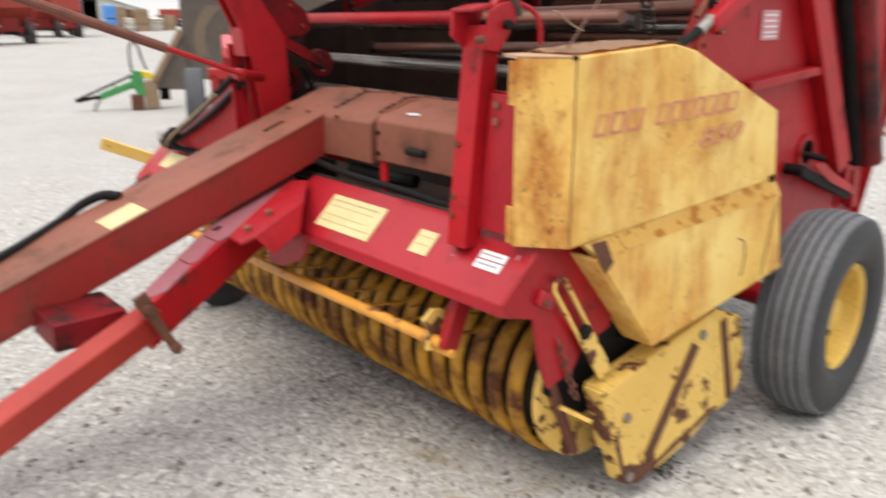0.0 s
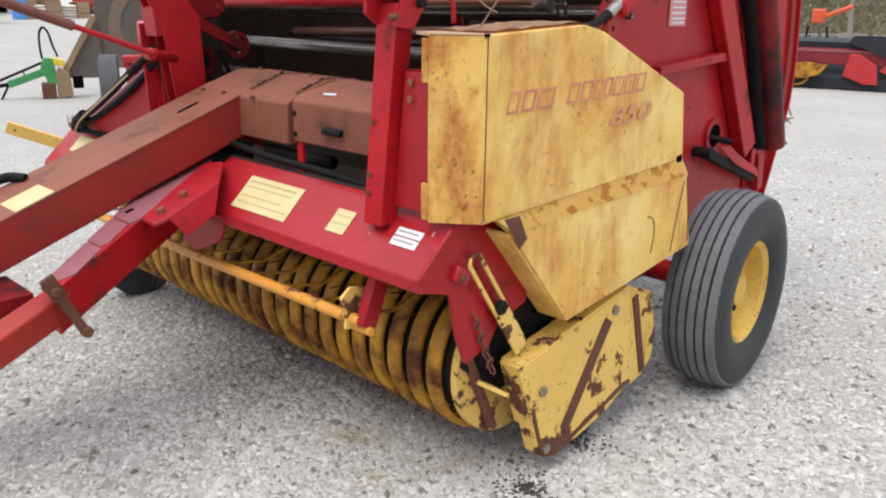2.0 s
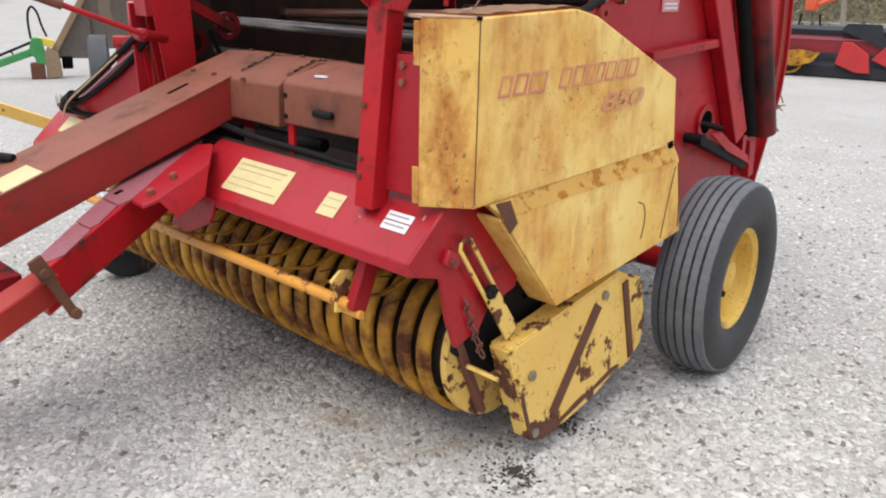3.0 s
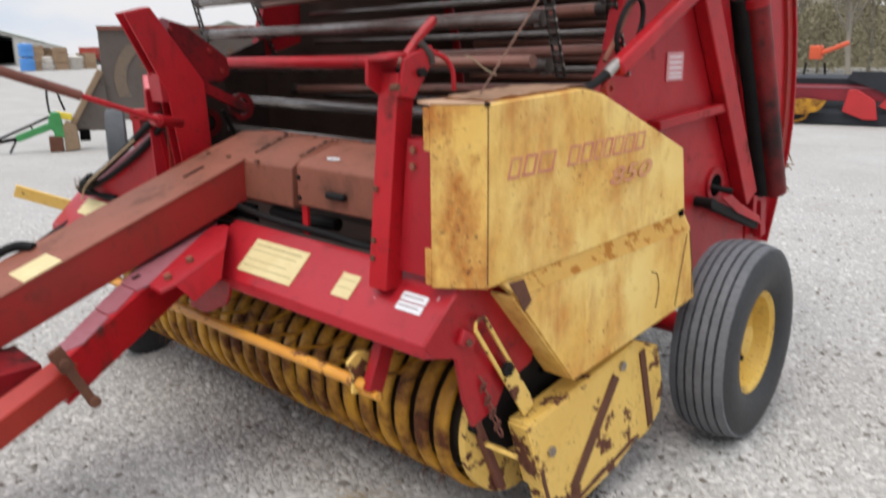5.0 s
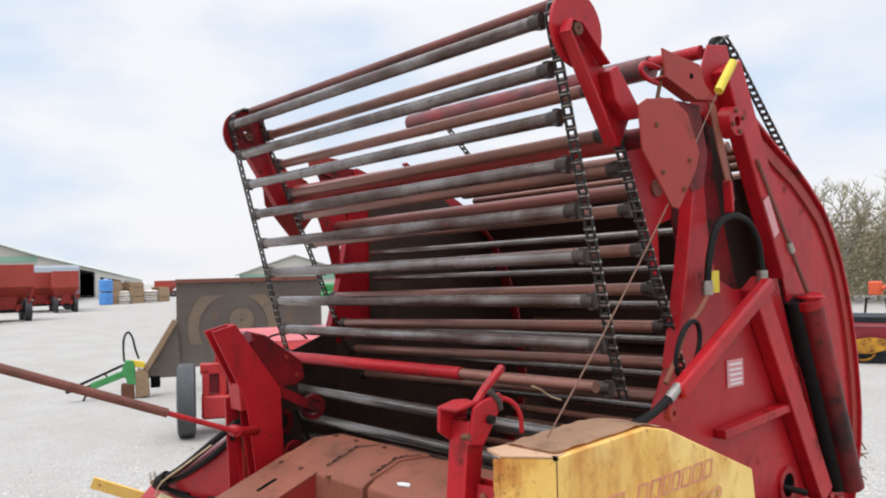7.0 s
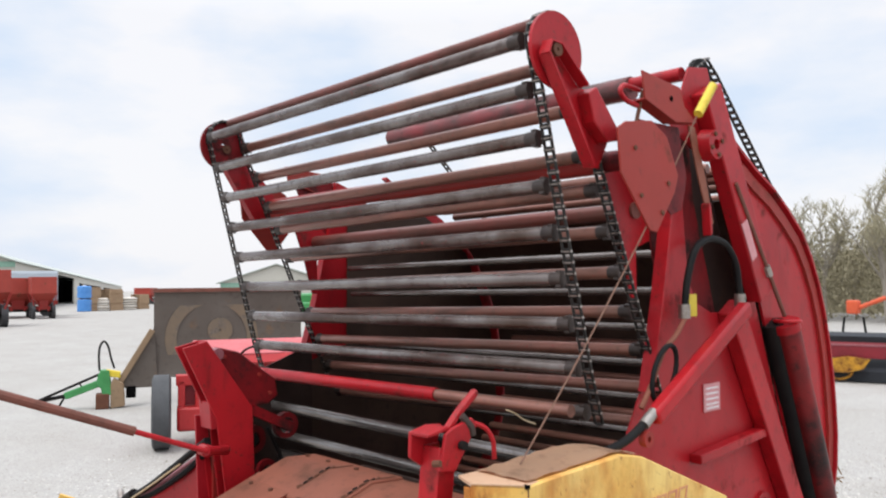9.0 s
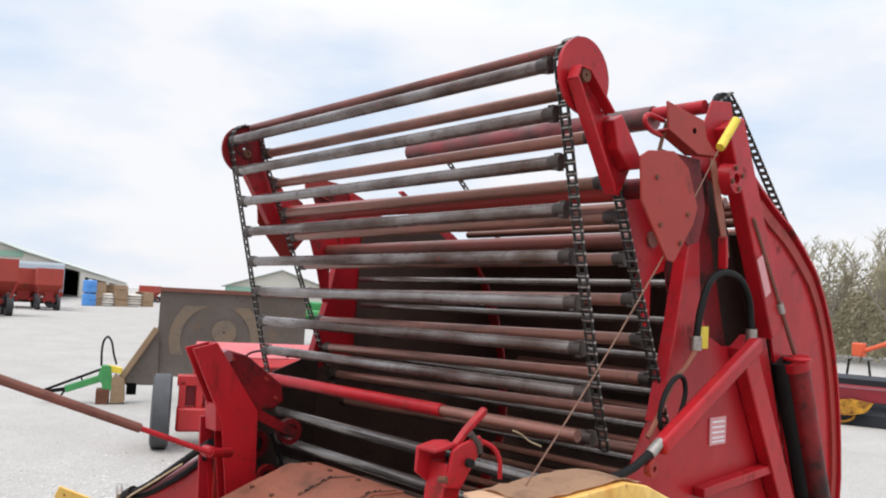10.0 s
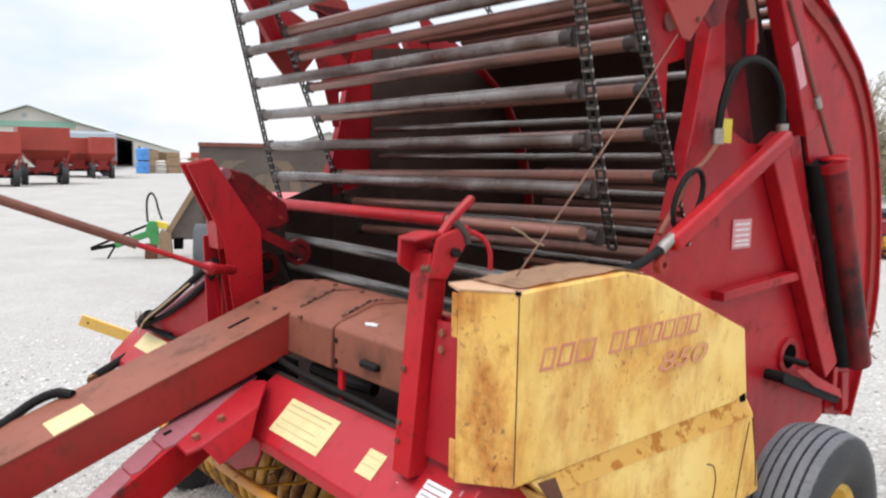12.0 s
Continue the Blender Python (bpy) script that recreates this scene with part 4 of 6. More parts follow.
# Black filler sheet for the shaded void under the deck.
part("throat_cover", block(B(), (-0.25, 0.025, 0.76), (0.10, 0.04, 0.955)), DARK, baler, "black filler sheet standing in for shade below the deck")
# right-hand clevis post and plate beside the shield
def leaning(bm, x_per_z, y_per_z, z0):
    for v in bm.verts:
        v.co.x += x_per_z * (v.co.z - z0)
        v.co.y += y_per_z * (v.co.z - z0)
    return bm


b = B()
prism(b, [(0.852, -0.105), (0.924, -0.105), (0.924, -0.045), (0.915, -0.045), (0.915, -0.096), (0.861, -0.096), (0.861, -0.045), (0.852, -0.045)], "z", 0.845, 1.42)
post = part("clevis_post", leaning(b, 0.065, 0.05, 0.86), RED, baler, "red channel post with a clevis head", bevel=0.003)
CLEVIS = [(-0.083, 1.361), (-0.062, 1.455), (-0.035, 1.468), (0.035, 1.487), (0.052, 1.465), (-0.030, 1.352)]
CLEVIS_IN = [(-0.121, 1.392), (-0.118, 1.458), (-0.06, 1.470), (-0.008, 1.466), (-0.03, 1.40), (-0.082, 1.365)]
part("clevis", prism(B(), CLEVIS, "x", 0.957, 0.969), RED, post, bevel=0.003)
part("clevis", prism(B(), CLEVIS_IN, "x", 0.882, 0.894), RED, post, bevel=0.003)
part("clevis_bridge", prism(B(), [(-0.118, 1.450), (-0.118, 1.458), (-0.045, 1.472), (-0.035, 1.462)], "x", 0.894, 0.957), RED, post, bevel=0.002)
part("link_bolt", pipe(B(), [(0.965, -0.105, 1.385), (0.985, -0.098, 1.388)], 0.009, 8), RUST, post, "rusty link bolt")
part("greasy_link", pipe(B(), [(0.962, 0.0, 1.495), (0.968, 0.03, 1.462), (0.968, 0.035, 1.44)], 0.010, 8), SOCKET, post)
part("clevis_pin", pipe(B(), [(0.87, -0.01, 1.42), (0.985, -0.01, 1.42)], 0.012, 10), IRON, post)
b = B()
pipe(b, smooth_path([(0.935, -0.03, 1.455), (0.945, 0.002, 1.498), (0.955, 0.03, 1.53), (0.962, 0.056, 1.556)]), [0.012] * 18 + [0.006], 8)
part("latch_lever", b, RED, post, "red latch lever")
b = B()
pipe(b, smooth_path([(0.955, 0.035, 1.475), (0.975, 0.075, 1.455), (0.985, 0.095, 1.42), (0.985, 0.10, 1.37)]), 0.007, 8)
part("spring_hook", b, RED, post)
bolts(post, [(0.872, -0.103, 0.93), (0.875, -0.101, 0.98), (0.884, -0.095, 1.12)], (0, -1, 0), 0.008, 0.005, RUST)
b = B()
prism(b, [(0.873, -0.005), (0.990, -0.005), (0.990, 0.03), (0.980, 0.03), (0.980, 0.005), (0.873, 0.005)], "z", 0.86, 1.255)
backing = part("backing_plate", leaning(b, 0.06, 0.0, 0.86), RED, baler, "red plate beside the shield", bevel=0.002)
bolts(backing, [(0.925, -0.005, 1.21), (0.925, -0.005, 1.17)], (0, -1, 0), 0.009, 0.004, DARK)

# left-hand bent post
PXA, PXB = -0.475, -0.40
POST = [(-0.14, 1.605), (-0.04, 1.628), (0.155, 1.355), (0.17, 0.985), (0.045, 0.985), (0.0, 1.32)]
b = B()
prism(b, POST, "x", PXB - 0.010, PXB)
lpost = part("bent_post", b, RED, baler, "red channel post bent forward at its head", bevel=0.003)
part("post_plate", prism(B(), POST, "x", PXA, PXA + 0.010), RED, lpost, bevel=0.003)
b = B()
prism(b, [(-0.04, 1.628), (0.155, 1.355), (0.17, 0.985), (0.16, 0.985), (0.145, 1.352), (-0.048, 1.618)], "x", PXA + 0.010, PXB - 0.010)
part("post_back", b, RED, lpost)
# Black web added so the inside of the channel reads as shade.
b = B()
prism(b, [(-0.075, 1.60), (0.075, 1.335), (0.115, 0.99), (0.125, 0.99), (0.085, 1.34), (-0.065, 1.605)], "x", PXA + 0.010, PXB - 0.010)
part("inner_web", b, IRON, lpost)
b = B()
prism(b, [(0.0, 1.555), (0.055, 1.592), (0.145, 1.568), (0.315, 1.445), (0.328, 1.375), (0.285, 1.345), (0.15, 1.33), (0.05, 1.44)], "x", -0.535, -0.49)
strap_l = part("back_strap", b, RED_GRIME_SHADE, lpost, "grimy red strap behind the post", bevel=0.008)
bolts(strap_l, [(-0.49, 0.075, 1.555), (-0.49, 0.235, 1.47), (-0.49, 0.285, 1.39)], (1, 0, 0), 0.009, 0.010, RED_DULL)
part("strap_boss", pipe(B(), [(-0.53, 0.035, 1.568), (-0.455, 0.035, 1.568)], 0.024, 12), PINK, lpost, "bleached round boss")
part("post_flange", prism(B(), [(-0.035, 1.33), (0.02, 1.33), (0.03, 0.93), (-0.02, 0.93)], "x", PXA - 0.045, PXA - 0.035), RED_SUN, lpost, bevel=0.002)
part("post_filler", block(B(), (PXA - 0.03, 0.03, 0.93), (PXA - 0.012, 0.14, 1.33)), RED_DULL, lpost)
frame_in = part("inner_frame", block(B(), (-0.72, 0.10, 0.88), (-0.70, 0.42, 1.36)), CHAMBER, baler, "dark red frame plate behind the post", bevel=0.003)
for x, y, z, r in ((-0.66, 0.30, 1.17, 0.062), (-0.64, 0.36, 1.03, 0.05), (-0.66, 0.20, 1.02, 0.045)):
    wheel_in = part("idler_wheel", lathe(B(), [(-0.012, r * 0.55), (-0.012, r), (0.012, r), (0.012, r * 0.55)], (x, y, z), n=20), RED_GRIME_SHADE, frame_in, "small red idler")
    part("hub", pipe(B(), [(x - 0.03, y, z), (x + 0.02, y, z)], r * 0.4, 10), IRON, wheel_in)
part("drive_chain", pipe(B(), smooth_path([(-0.63, 0.36, 1.22), (-0.62, 0.42, 1.05), (-0.62, 0.30, 0.98), (-0.63, 0.18, 1.06)]), 0.010, 6), IRON, frame_in)
part("post_lug", prism(B(), [(-0.03, 1.392), (0.0, 1.392), (0.02, 1.285), (-0.02, 1.285)], "x", PXA - 0.02, PXB - 0.005), RED_SUN, lpost, bevel=0.003)
b = B()
v = [b.verts.new(q) for q in ((-0.50, 0.02, 1.17), (-0.50, 0.06, 0.86), (-1.08, -0.02, 0.84), (-1.08, -0.02, 0.885), (-0.50, 0.0, 1.17), (-0.50, 0.04, 0.86), (-1.08, -0.04, 0.84), (-1.08, -0.04, 0.885))]
for f in ((0, 1, 2, 3), (7, 6, 5, 4), (0, 3, 7, 4), (1, 0, 4, 5), (3, 2, 6, 7), (2, 1, 5, 6)):
    b.faces.new([v[i] for i in f])
web = part("side_web", b, RED, baler, "red sloping web beside the post")
part("web_edge", pipe(B(), [(-0.50, 0.005, 1.178), (-1.08, -0.035, 0.892)], 0.015, 8), PINK, web, "pale worn top edge")
h1 = part("hydraulic_hose", pipe(B(), smooth_path([(-0.44, -0.02, 1.24), (-0.62, -0.05, 1.13), (-0.85, -0.075, 1.0), (-1.06, -0.09, 0.905), (-1.13, -0.07, 0.87), (-1.06, -0.03, 0.86), (-0.90, -0.02, 0.86)]), 0.014, 10), HOSE, baler, "black hydraulic hose beside the post")
part("hose", pipe(B(), smooth_path([(-0.46, -0.0, 1.20), (-0.64, -0.02, 1.08), (-0.86, -0.05, 0.965), (-1.04, -0.07, 0.89), (-0.92, -0.03, 0.855), (-0.72, -0.02, 0.87)]), 0.012, 10), HOSE, h1)
part("coupling", pipe(B(), [(-0.98, -0.085, 0.945), (-1.05, -0.09, 0.91)], 0.025, 10), IRON, h1)
part("fitting", pipe(B(), [(-1.15, -0.075, 0.885), (-1.20, -0.06, 0.915)], 0.016, 10), BOLT, h1)
part("twine", pipe(B(), smooth_path([(-0.55, -0.08, 1.14), (-0.78, -0.10, 1.02), (-0.98, -0.11, 0.92), (-1.05, -0.11, 0.85)]), 0.004, 6), STRAW, h1)
ROD0, ROD1 = Vector((-0.285, -0.10, 1.233)), Vector((-0.60, -1.38, 1.738))
shaft = part("marker_rod", pipe(B(), [ROD0, ROD0.lerp(ROD1, 0.30)], 0.010, 10), RED, baler, "long rod rising forward past the tongue")
part("rod_sleeve", pipe(B(), [ROD0.lerp(ROD1, 0.19), ROD0.lerp(ROD1, 1.1)], 0.017, 10), ROD_RUST, shaft, "rusty rod sleeve")
b = B()
lathe(b, [(-0.03, 0.008), (-0.03, 0.022), (0.02, 0.024), (0.03, 0.016), (0.03, 0.008)], ROD0 + Vector((-0.04, 0.015, -0.005)), n=16)
pipe(b, [ROD0 + Vector((-0.06, 0.11, -0.02)), ROD0], [0.02, 0.016], 10)
part("rod_joint", b, RED, shaft)
strut = part("pickup_strut", pipe(B(), [(-1.16, -0.06, 0.765), (-1.20, -0.272, 0.642)], 0.020, 8), IRON, baler, "dark strut with a yellow end")
part("strut_end", pipe(B(), [(-1.185, -0.270, 0.640), (-1.165, -0.272, 0.640)], 0.026, 12), YELLOW_RUST, strut)
b = B()
bar(b, (-1.20, 0.20, 0.66), (-1.52, -0.225, 0.848), 0.012, 0.062, (0.5, 0.2, 1))
part("yellow_bar", b, YELLOW_RUST, baler, "rusty yellow flat bar past the header", bevel=0.003)
# idler works on the far inner side
b = B()
lathe(b, [(-0.015, 0.035), (-0.015, 0.055), (0.015, 0.055), (0.015, 0.035)], (-0.52, 0.38, 1.24), n=20)
works = part("tension_pulley", b, RED_GRIME_SHADE, baler, "dark rusty pulley of the apron drive")
b = B()
bar(b, (-0.50, 0.20, 1.33), (-0.50, 0.40, 1.23), 0.04, 0.03)
part("pulley_arm", b, RED_GRIME_SHADE, works)
b = B()
lathe(b, [(-0.02, 0.01), (-0.02, 0.06), (0.02, 0.06), (0.02, 0.01)], (-0.38, 0.30, 1.07), n=12)
pipe(b, [(-0.38, 0.30, 1.07), (-0.30, 0.32, 1.14)], 0.02, 8)
part("sprocket", b, IRON, works)

# ---- yellow drive shield ----
b = B()
side = [(0.0, 0.885), (0.0, 1.350), (0.39, 1.368), (0.49, 1.348), (0.965, 1.150), (1.0, 0.93)]
prism(b, side, "x", 1.183, 1.195)
prism(b, [(0.0, 1.338), (0.0, 1.350), (0.39, 1.368), (0.49, 1.348), (0.965, 1.150), (0.96, 1.138), (0.487, 1.336), (0.39, 1.356)], "x", 1.0, 1.183)
shield = part("drive_shield", b, YELLOW, baler, "weathered yellow drive shield with rust stains", bevel=0.004)
b = B()
prism(b, [(1.082, -0.088), (1.195, 0.0), (1.187, 0.01), (1.075, -0.078)], "z", 0.885, 1.352)
prism(b, [(1.055, -0.085), (1.080, -0.088), (1.078, -0.078), (1.055, -0.075)], "z", 0.89, 0.985)
prism(b, [(1.055, -0.085), (1.080, -0.088), (1.078, -0.078), (1.055, -0.075)], "z", 1.235, 1.34)
part("front_door", b, YELLOW_DOOR, shield, "weathered yellow front door of the shield", bevel=0.002)
b = B()
prism(b, [(1.082, -0.088), (1.195, 0.0), (1.183, 0.05), (1.0, 0.05), (1.0, -0.05)], "z", 1.346, 1.353)
post = part("door_post", prism(B(), [(0.966, 1.255), (1.075, 1.256), (1.075, 0.896), (0.922, 0.896)], "y", -0.056, -0.048), RED_SUN, baler, "flat red post plate beside the shield door", bevel=0.002)
bolts(post, [(0.992, -0.057, 1.228), (0.990, -0.057, 1.186)], (0, -1, 0), 0.010, 0.008, BROWN)
part("hinge_seam", block(B(), (1.1938, -0.0018, 0.895), (1.1962, 0.0, 1.345)), RUST, shield)
b2 = B()
dented = random.Random(17)
crest = lambda y: 1.356 + 0.0175 * min(1.0, (y - 0.012) / 0.378) - 0.0195 * max(0.0, (y - 0.39) / 0.095)
grid = [[b2.verts.new((1.005 + 0.0289 * i, 0.012 + 0.0338 * j, crest(0.012 + 0.0338 * j) + dented.uniform(-0.002, 0.005))) for i in range(7)] for j in range(15)]
for j in range(14):
    for i in range(6):
        b2.faces.new((grid[j][i], grid[j][i + 1], grid[j + 1][i + 1], grid[j + 1][i]))
bmesh.ops.solidify(b2, geom=b2.faces[:], thickness=0.006)
part("top_rust", b2, YELLOW_TOP, shield, "dented, bleached rusty top sheet")
part("corner_gap", block(B(), (1.182, -0.006, 1.344), (1.1975, 0.003, 1.3532)), DARK, shield, "dark gap at the door corner")
part("lid", b, YELLOW_TOP, shield, "rusty lid")
b = B()
prism(b, [(0.09, 0.85), (1.005, 0.88), (1.065, 0.62), (0.355, 0.53)], "x", 1.207, 1.216)
v = [b.verts.new(p) for p in ((1.19, 0.055, 0.888), (1.19, 0.995, 0.935), (1.216, 1.005, 0.88), (1.216, 0.09, 0.85), (1.18, 0.055, 0.883), (1.18, 0.995, 0.93), (1.206, 1.005, 0.875), (1.206, 0.09, 0.845))]
for f in ((0, 1, 2, 3), (7, 6, 5, 4), (0, 4, 5, 1), (3, 2, 6, 7)):
    b.faces.new([v[i] for i in f])
bar(b, (1.16, 0.09, 0.845), (1.16, 0.355, 0.535), 0.010, 0.095)
bar(b, (1.16, 0.355, 0.535), (1.16, 1.065, 0.625), 0.010, 0.095)
bar(b, (1.16, 1.065, 0.625), (1.16, 1.005, 0.875), 0.010, 0.095)
skirt = part("lower_skirt", b, YELLOW, shield, "dented yellow lower skirt", bevel=0.003)
b = B()
vs = [b.verts.new(p) for p in ((1.1915, 0.10, 0.892), (1.1915, 0.985, 0.936), (1.2185, 0.998, 0.879), (1.2185, 0.13, 0.850))]
b.faces.new(vs)
bmesh.ops.solidify(b, geom=b.faces[:], thickness=0.002)
part("ledge", b, YELLOW_CHIP, skirt, "chipped ledge with bare orange patches")
part("rust_patch", prism(B(), [(0.055, 0.893), (0.115, 0.893), (0.135, 0.855), (0.15, 0.825), (0.12, 0.80), (0.092, 0.845)], "x", 1.2165, 1.2185), RUST, skirt, "dark rusted corner")
part("scratch", pipe(B(), smooth_path([(1.217, 0.765, 0.775), (1.217, 0.80, 0.76), (1.217, 0.815, 0.72), (1.217, 0.81, 0.675), (1.217, 0.80, 0.645)]), 0.0018, 5), RUST, skirt)
part("seam", pipe(B(), [(1.217, 0.985, 0.86), (1.217, 0.955, 0.74), (1.217, 0.93, 0.62)], 0.0018, 5), RUST, skirt)
part("seam", pipe(B(), [(1.217, 1.0, 0.87), (1.217, 1.03, 0.75), (1.217, 1.045, 0.64)], 0.002, 5), RUST, skirt)
part("notch", prism(B(), [(0.955, 0.94), (0.985, 0.945), (0.99, 0.895), (0.965, 0.90)], "x", 1.194, 1.1985), DARK, shield, "dark notch")
# lettering: plain slanted bars for the maker's name, then the number
def slanted(w, h=0.055, stroke=0.0075, lean=0.30):
    """A hollow leaning box, the plain shape of one letter."""
    bm = B()
    at = lambda u, v: (u + lean * v, v)
    for u0, u1, v0, v1 in ((0, stroke, 0, h), (w - stroke, w, 0, h), (stroke, w - stroke, 0, stroke * 0.9), (stroke, w - stroke, h - stroke * 0.9, h)):
        prism(bm, [at(u0, v0), at(u1, v0), at(u1, v1), at(u0, v1)], "x", -0.002, 0.0006)
    return mesh_of("name_bar", bm, DECAL_RED)


SLOTS = ((0.071, 0.046), (0.130, 0.050), (0.192, 0.068), (0.322, 0.050), (0.384, 0.050), (0.446, 0.038), (0.494, 0.038), (0.542, 0.050), (0.602, 0.050), (0.662, 0.048))
for yy, w in SLOTS:
    piece("name_bar", slanted(w), shield, pose(1.1965, yy, 1.156 + 0.028 * (yy - 0.071)))
curve = bpy.data.curves.new("number", "FONT")
curve.body, curve.size, curve.shear, curve.extrude, curve.offset = "850", 0.070, 0.30, 0.0004, 0.0006
txt = new("number", curve)
txt.parent = shield
txt.data.materials.append(DECAL_RED)
txt.matrix_basis = Matrix.Translation((1.1962, 0.528, 1.082)) @ Matrix(((0, 0, 1, 0), (2.05, 0, 0, 0), (0.16, 1, 0, 0), (0, 0, 0, 1)))
txt["label"] = "faded red number"

# ---- pickup ----
PY, PZ, PR = 0.325, 0.36, 0.245
b = B()
n_arc = 16
prof = [(PY + PR * math.cos(radians(a)), PZ + PR * math.sin(radians(a))) for a in [70 + (280 - 70) * k / n_arc for k in range(n_arc + 1)]]
prof_in = [(PY + (PR - 0.012) * math.cos(radians(a)), PZ + (PR - 0.012) * math.sin(radians(a))) for a in [70 + (280 - 70) * k / n_arc for k in range(n_arc + 1)]]
for p, q, pi, qi in zip(prof, prof[1:], prof_in, prof_in[1:]):
    vs = []
    for (y, z), (yi, zi) in ((p, pi), (q, qi)):
        vs.append([b.verts.new((x, yy_, zz)) for x, yy_, zz in ((-0.027, yi, zi), (-0.027, y, z), (-0.019, y + (y - PY) * 0.03, z + (z - PZ) * 0.03), (0.019, y + (y - PY) * 0.03, z + (z - PZ) * 0.03), (0.027, y, z), (0.027, yi, zi))])
    for i in range(5):
        b.faces.new((vs[0][i], vs[0][i + 1], vs[1][i + 1], vs[1][i]))
bmesh.ops.remove_doubles(b, verts=b.verts, dist=0.0005)
band_mesh = mesh_of("stripper_band", b, YELLOW_REEL, 50)
# Added near-black core drum; the shade between bands is in its colour.
pickup = part("pickup_reel", pipe(B(), [(-1.2, PY, PZ), (1.0, PY, PZ)], 0.205, 24), REEL_CORE_SHADE, baler, "yellow pickup reel with stripper bands")
X0 = 0.935
for i in range(25):
    piece("stripper_band", band_mesh, pickup, pose(X0 - 0.087 * i + random.uniform(-0.004, 0.004), 0, 0))
b = B()
lathe(b, [(-0.012, 0.01), (-0.012, 0.235), (0.012, 0.235), (0.02, 0.10), (0.03, 0.01)], (1.015, PY, PZ), n=36)
part("end_disc", b, YELLOW_RUST, pickup, "rusted yellow end disc")
b = B()
bar(b, (1.045, 0.085, 0.50), (1.045, 0.235, 0.165), 0.022, 0.03)
part("end_strut", b, ROD_RUST, pickup, "dark rusty strut at the reel end", bevel=0.003)
# tines between the bands
b = B()
tine = B()
pipe(tine, smooth_path([(0, PY + 0.05, PZ + 0.15), (0, PY - 0.015, PZ + 0.24), (0, PY - 0.05, PZ + 0.285)]), 0.0025, 6)
tine_mesh = mesh_of("tine", tine, RUST)
for i in range(24):
    piece("tine", tine_mesh, pickup, Matrix.Translation((X0 - 0.0435 - 0.087 * i, PY, PZ)) @ pose(0, 0, 0, (i * 37) % 50 + 15) @ Matrix.Translation((0, -PY, -PZ)))
b.free()
wire = mesh_of("tine", pipe(B(), smooth_path([(0, 0, 0.20), (0, -0.012, 0.26), (0.004, -0.025, 0.29)]), 0.0018, 5), RUST)
rt = random.Random(31)
for i in range(24):
    for base in (138, 166):
        piece("tine", wire, pickup, Matrix.Translation((X0 - 0.0435 - 0.087 * i, PY, PZ)) @ pose(0, 0, 0, base + rt.uniform(-14, 14), rt.uniform(-6, 6)))

# windguard rod and fingers
rod = part("windguard", pipe(B(), [(-1.08, -0.155, 0.555), (0.88, -0.145, 0.572)], 0.018, 12), ORANGE_ROD, baler, "orange-yellow windguard rod with fingers")
fb = B()
bar(fb, (0, -0.15, 0.566), (0.012, 0.035, 0.538), 0.016, 0.006, (0, 0.15, 1))
bar(fb, (0.012, 0.033, 0.539), (0.030, 0.13, 0.580), 0.015, 0.006, (0, -0.4, 1))
bar(fb, (0.030, 0.128, 0.579), (0.045, 0.26, 0.628), 0.013, 0.006, (0, -0.4, 1))
finger = mesh_of("finger", fb, YELLOW_REEL)
for i in range(12):
    piece("finger", finger, rod, pose(0.80 - 0.168 * i, 0, 0))
b = B()
prism(b, [(-0.17, 0.545), (-0.12, 0.535), (-0.09, 0.60), (-0.095, 0.655), (-0.15, 0.665), (-0.185, 0.64), (-0.165, 0.60)], "x", 0.835, 0.845)
part("hanger_hook", b, YELLOW_RUST, rod, "yellow hook bracket", bevel=0.002)
b = B()
bar(b, (0.885, -0.075, 0.70), (0.885, -0.135, 0.555), 0.055, 0.035)
part("hanger_arm", b, RED, rod, "red hanger arm", bevel=0.004)
part("hanger_pin", pipe(B(), [(0.84, -0.135, 0.548), (0.915, -0.135, 0.548)], 0.013, 10), ORANGE_ROD, rod)

# flare pan at the pickup's end
FACE = [(0.192, 0.424), (0.252, 0.250), (0.308, 0.088), (0.372, 0.064), (0.506, 0.081), (0.663, 0.116), (0.798, 0.178), (0.806, 0.239), (0.745, 0.526)]
b = B()
prism(b, FACE, "x", 1.177, 1.185)
bar(b, (1.145, 0.190, 0.424), (1.145, 0.268, 0.200), 0.010, 0.074)
bar(b, (1.155, 0.268, 0.200), (1.155, 0.305, 0.095), 0.010, 0.056)
bar(b, (1.145, 0.192, 0.428), (1.145, 0.745, 0.530), 0.010, 0.074)
pan = part("flare_pan", b, YELLOW_RUST, baler, "yellow flare pan with large rust patches", bevel=0.003)
part("rear_face", prism(B(), [(0.747, 0.526), (0.915, 0.462), (0.962, 0.300), (0.948, 0.215), (0.885, 0.165), (0.82, 0.150), (0.808, 0.239)], "x", 1.166, 1.174), YELLOW_RUST, pan, bevel=0.003)
b = B()
bar(b, (1.14, 0.747, 0.530), (1.14, 0.915, 0.466), 0.010, 0.06)
part("rear_lip", b, YELLOW_RUST, pan)
b = B()
bar(b, (1.176, 0.80, 0.485), (1.176, 0.885, 0.185), 0.030, 0.008)
part("rear_rib", b, RUST, pan, "narrow rusty rib")
bolts(pan, [(1.185, y, z) for y, z in ((0.665, 0.475), (0.295, 0.315), (0.325, 0.110))], (1, 0, 0), 0.017, 0.01)
b = B()
bar(b, (1.187, 0.63, 0.45), (1.187, 0.415, 0.14), 0.042, 0.008)
jag = random.Random(21)
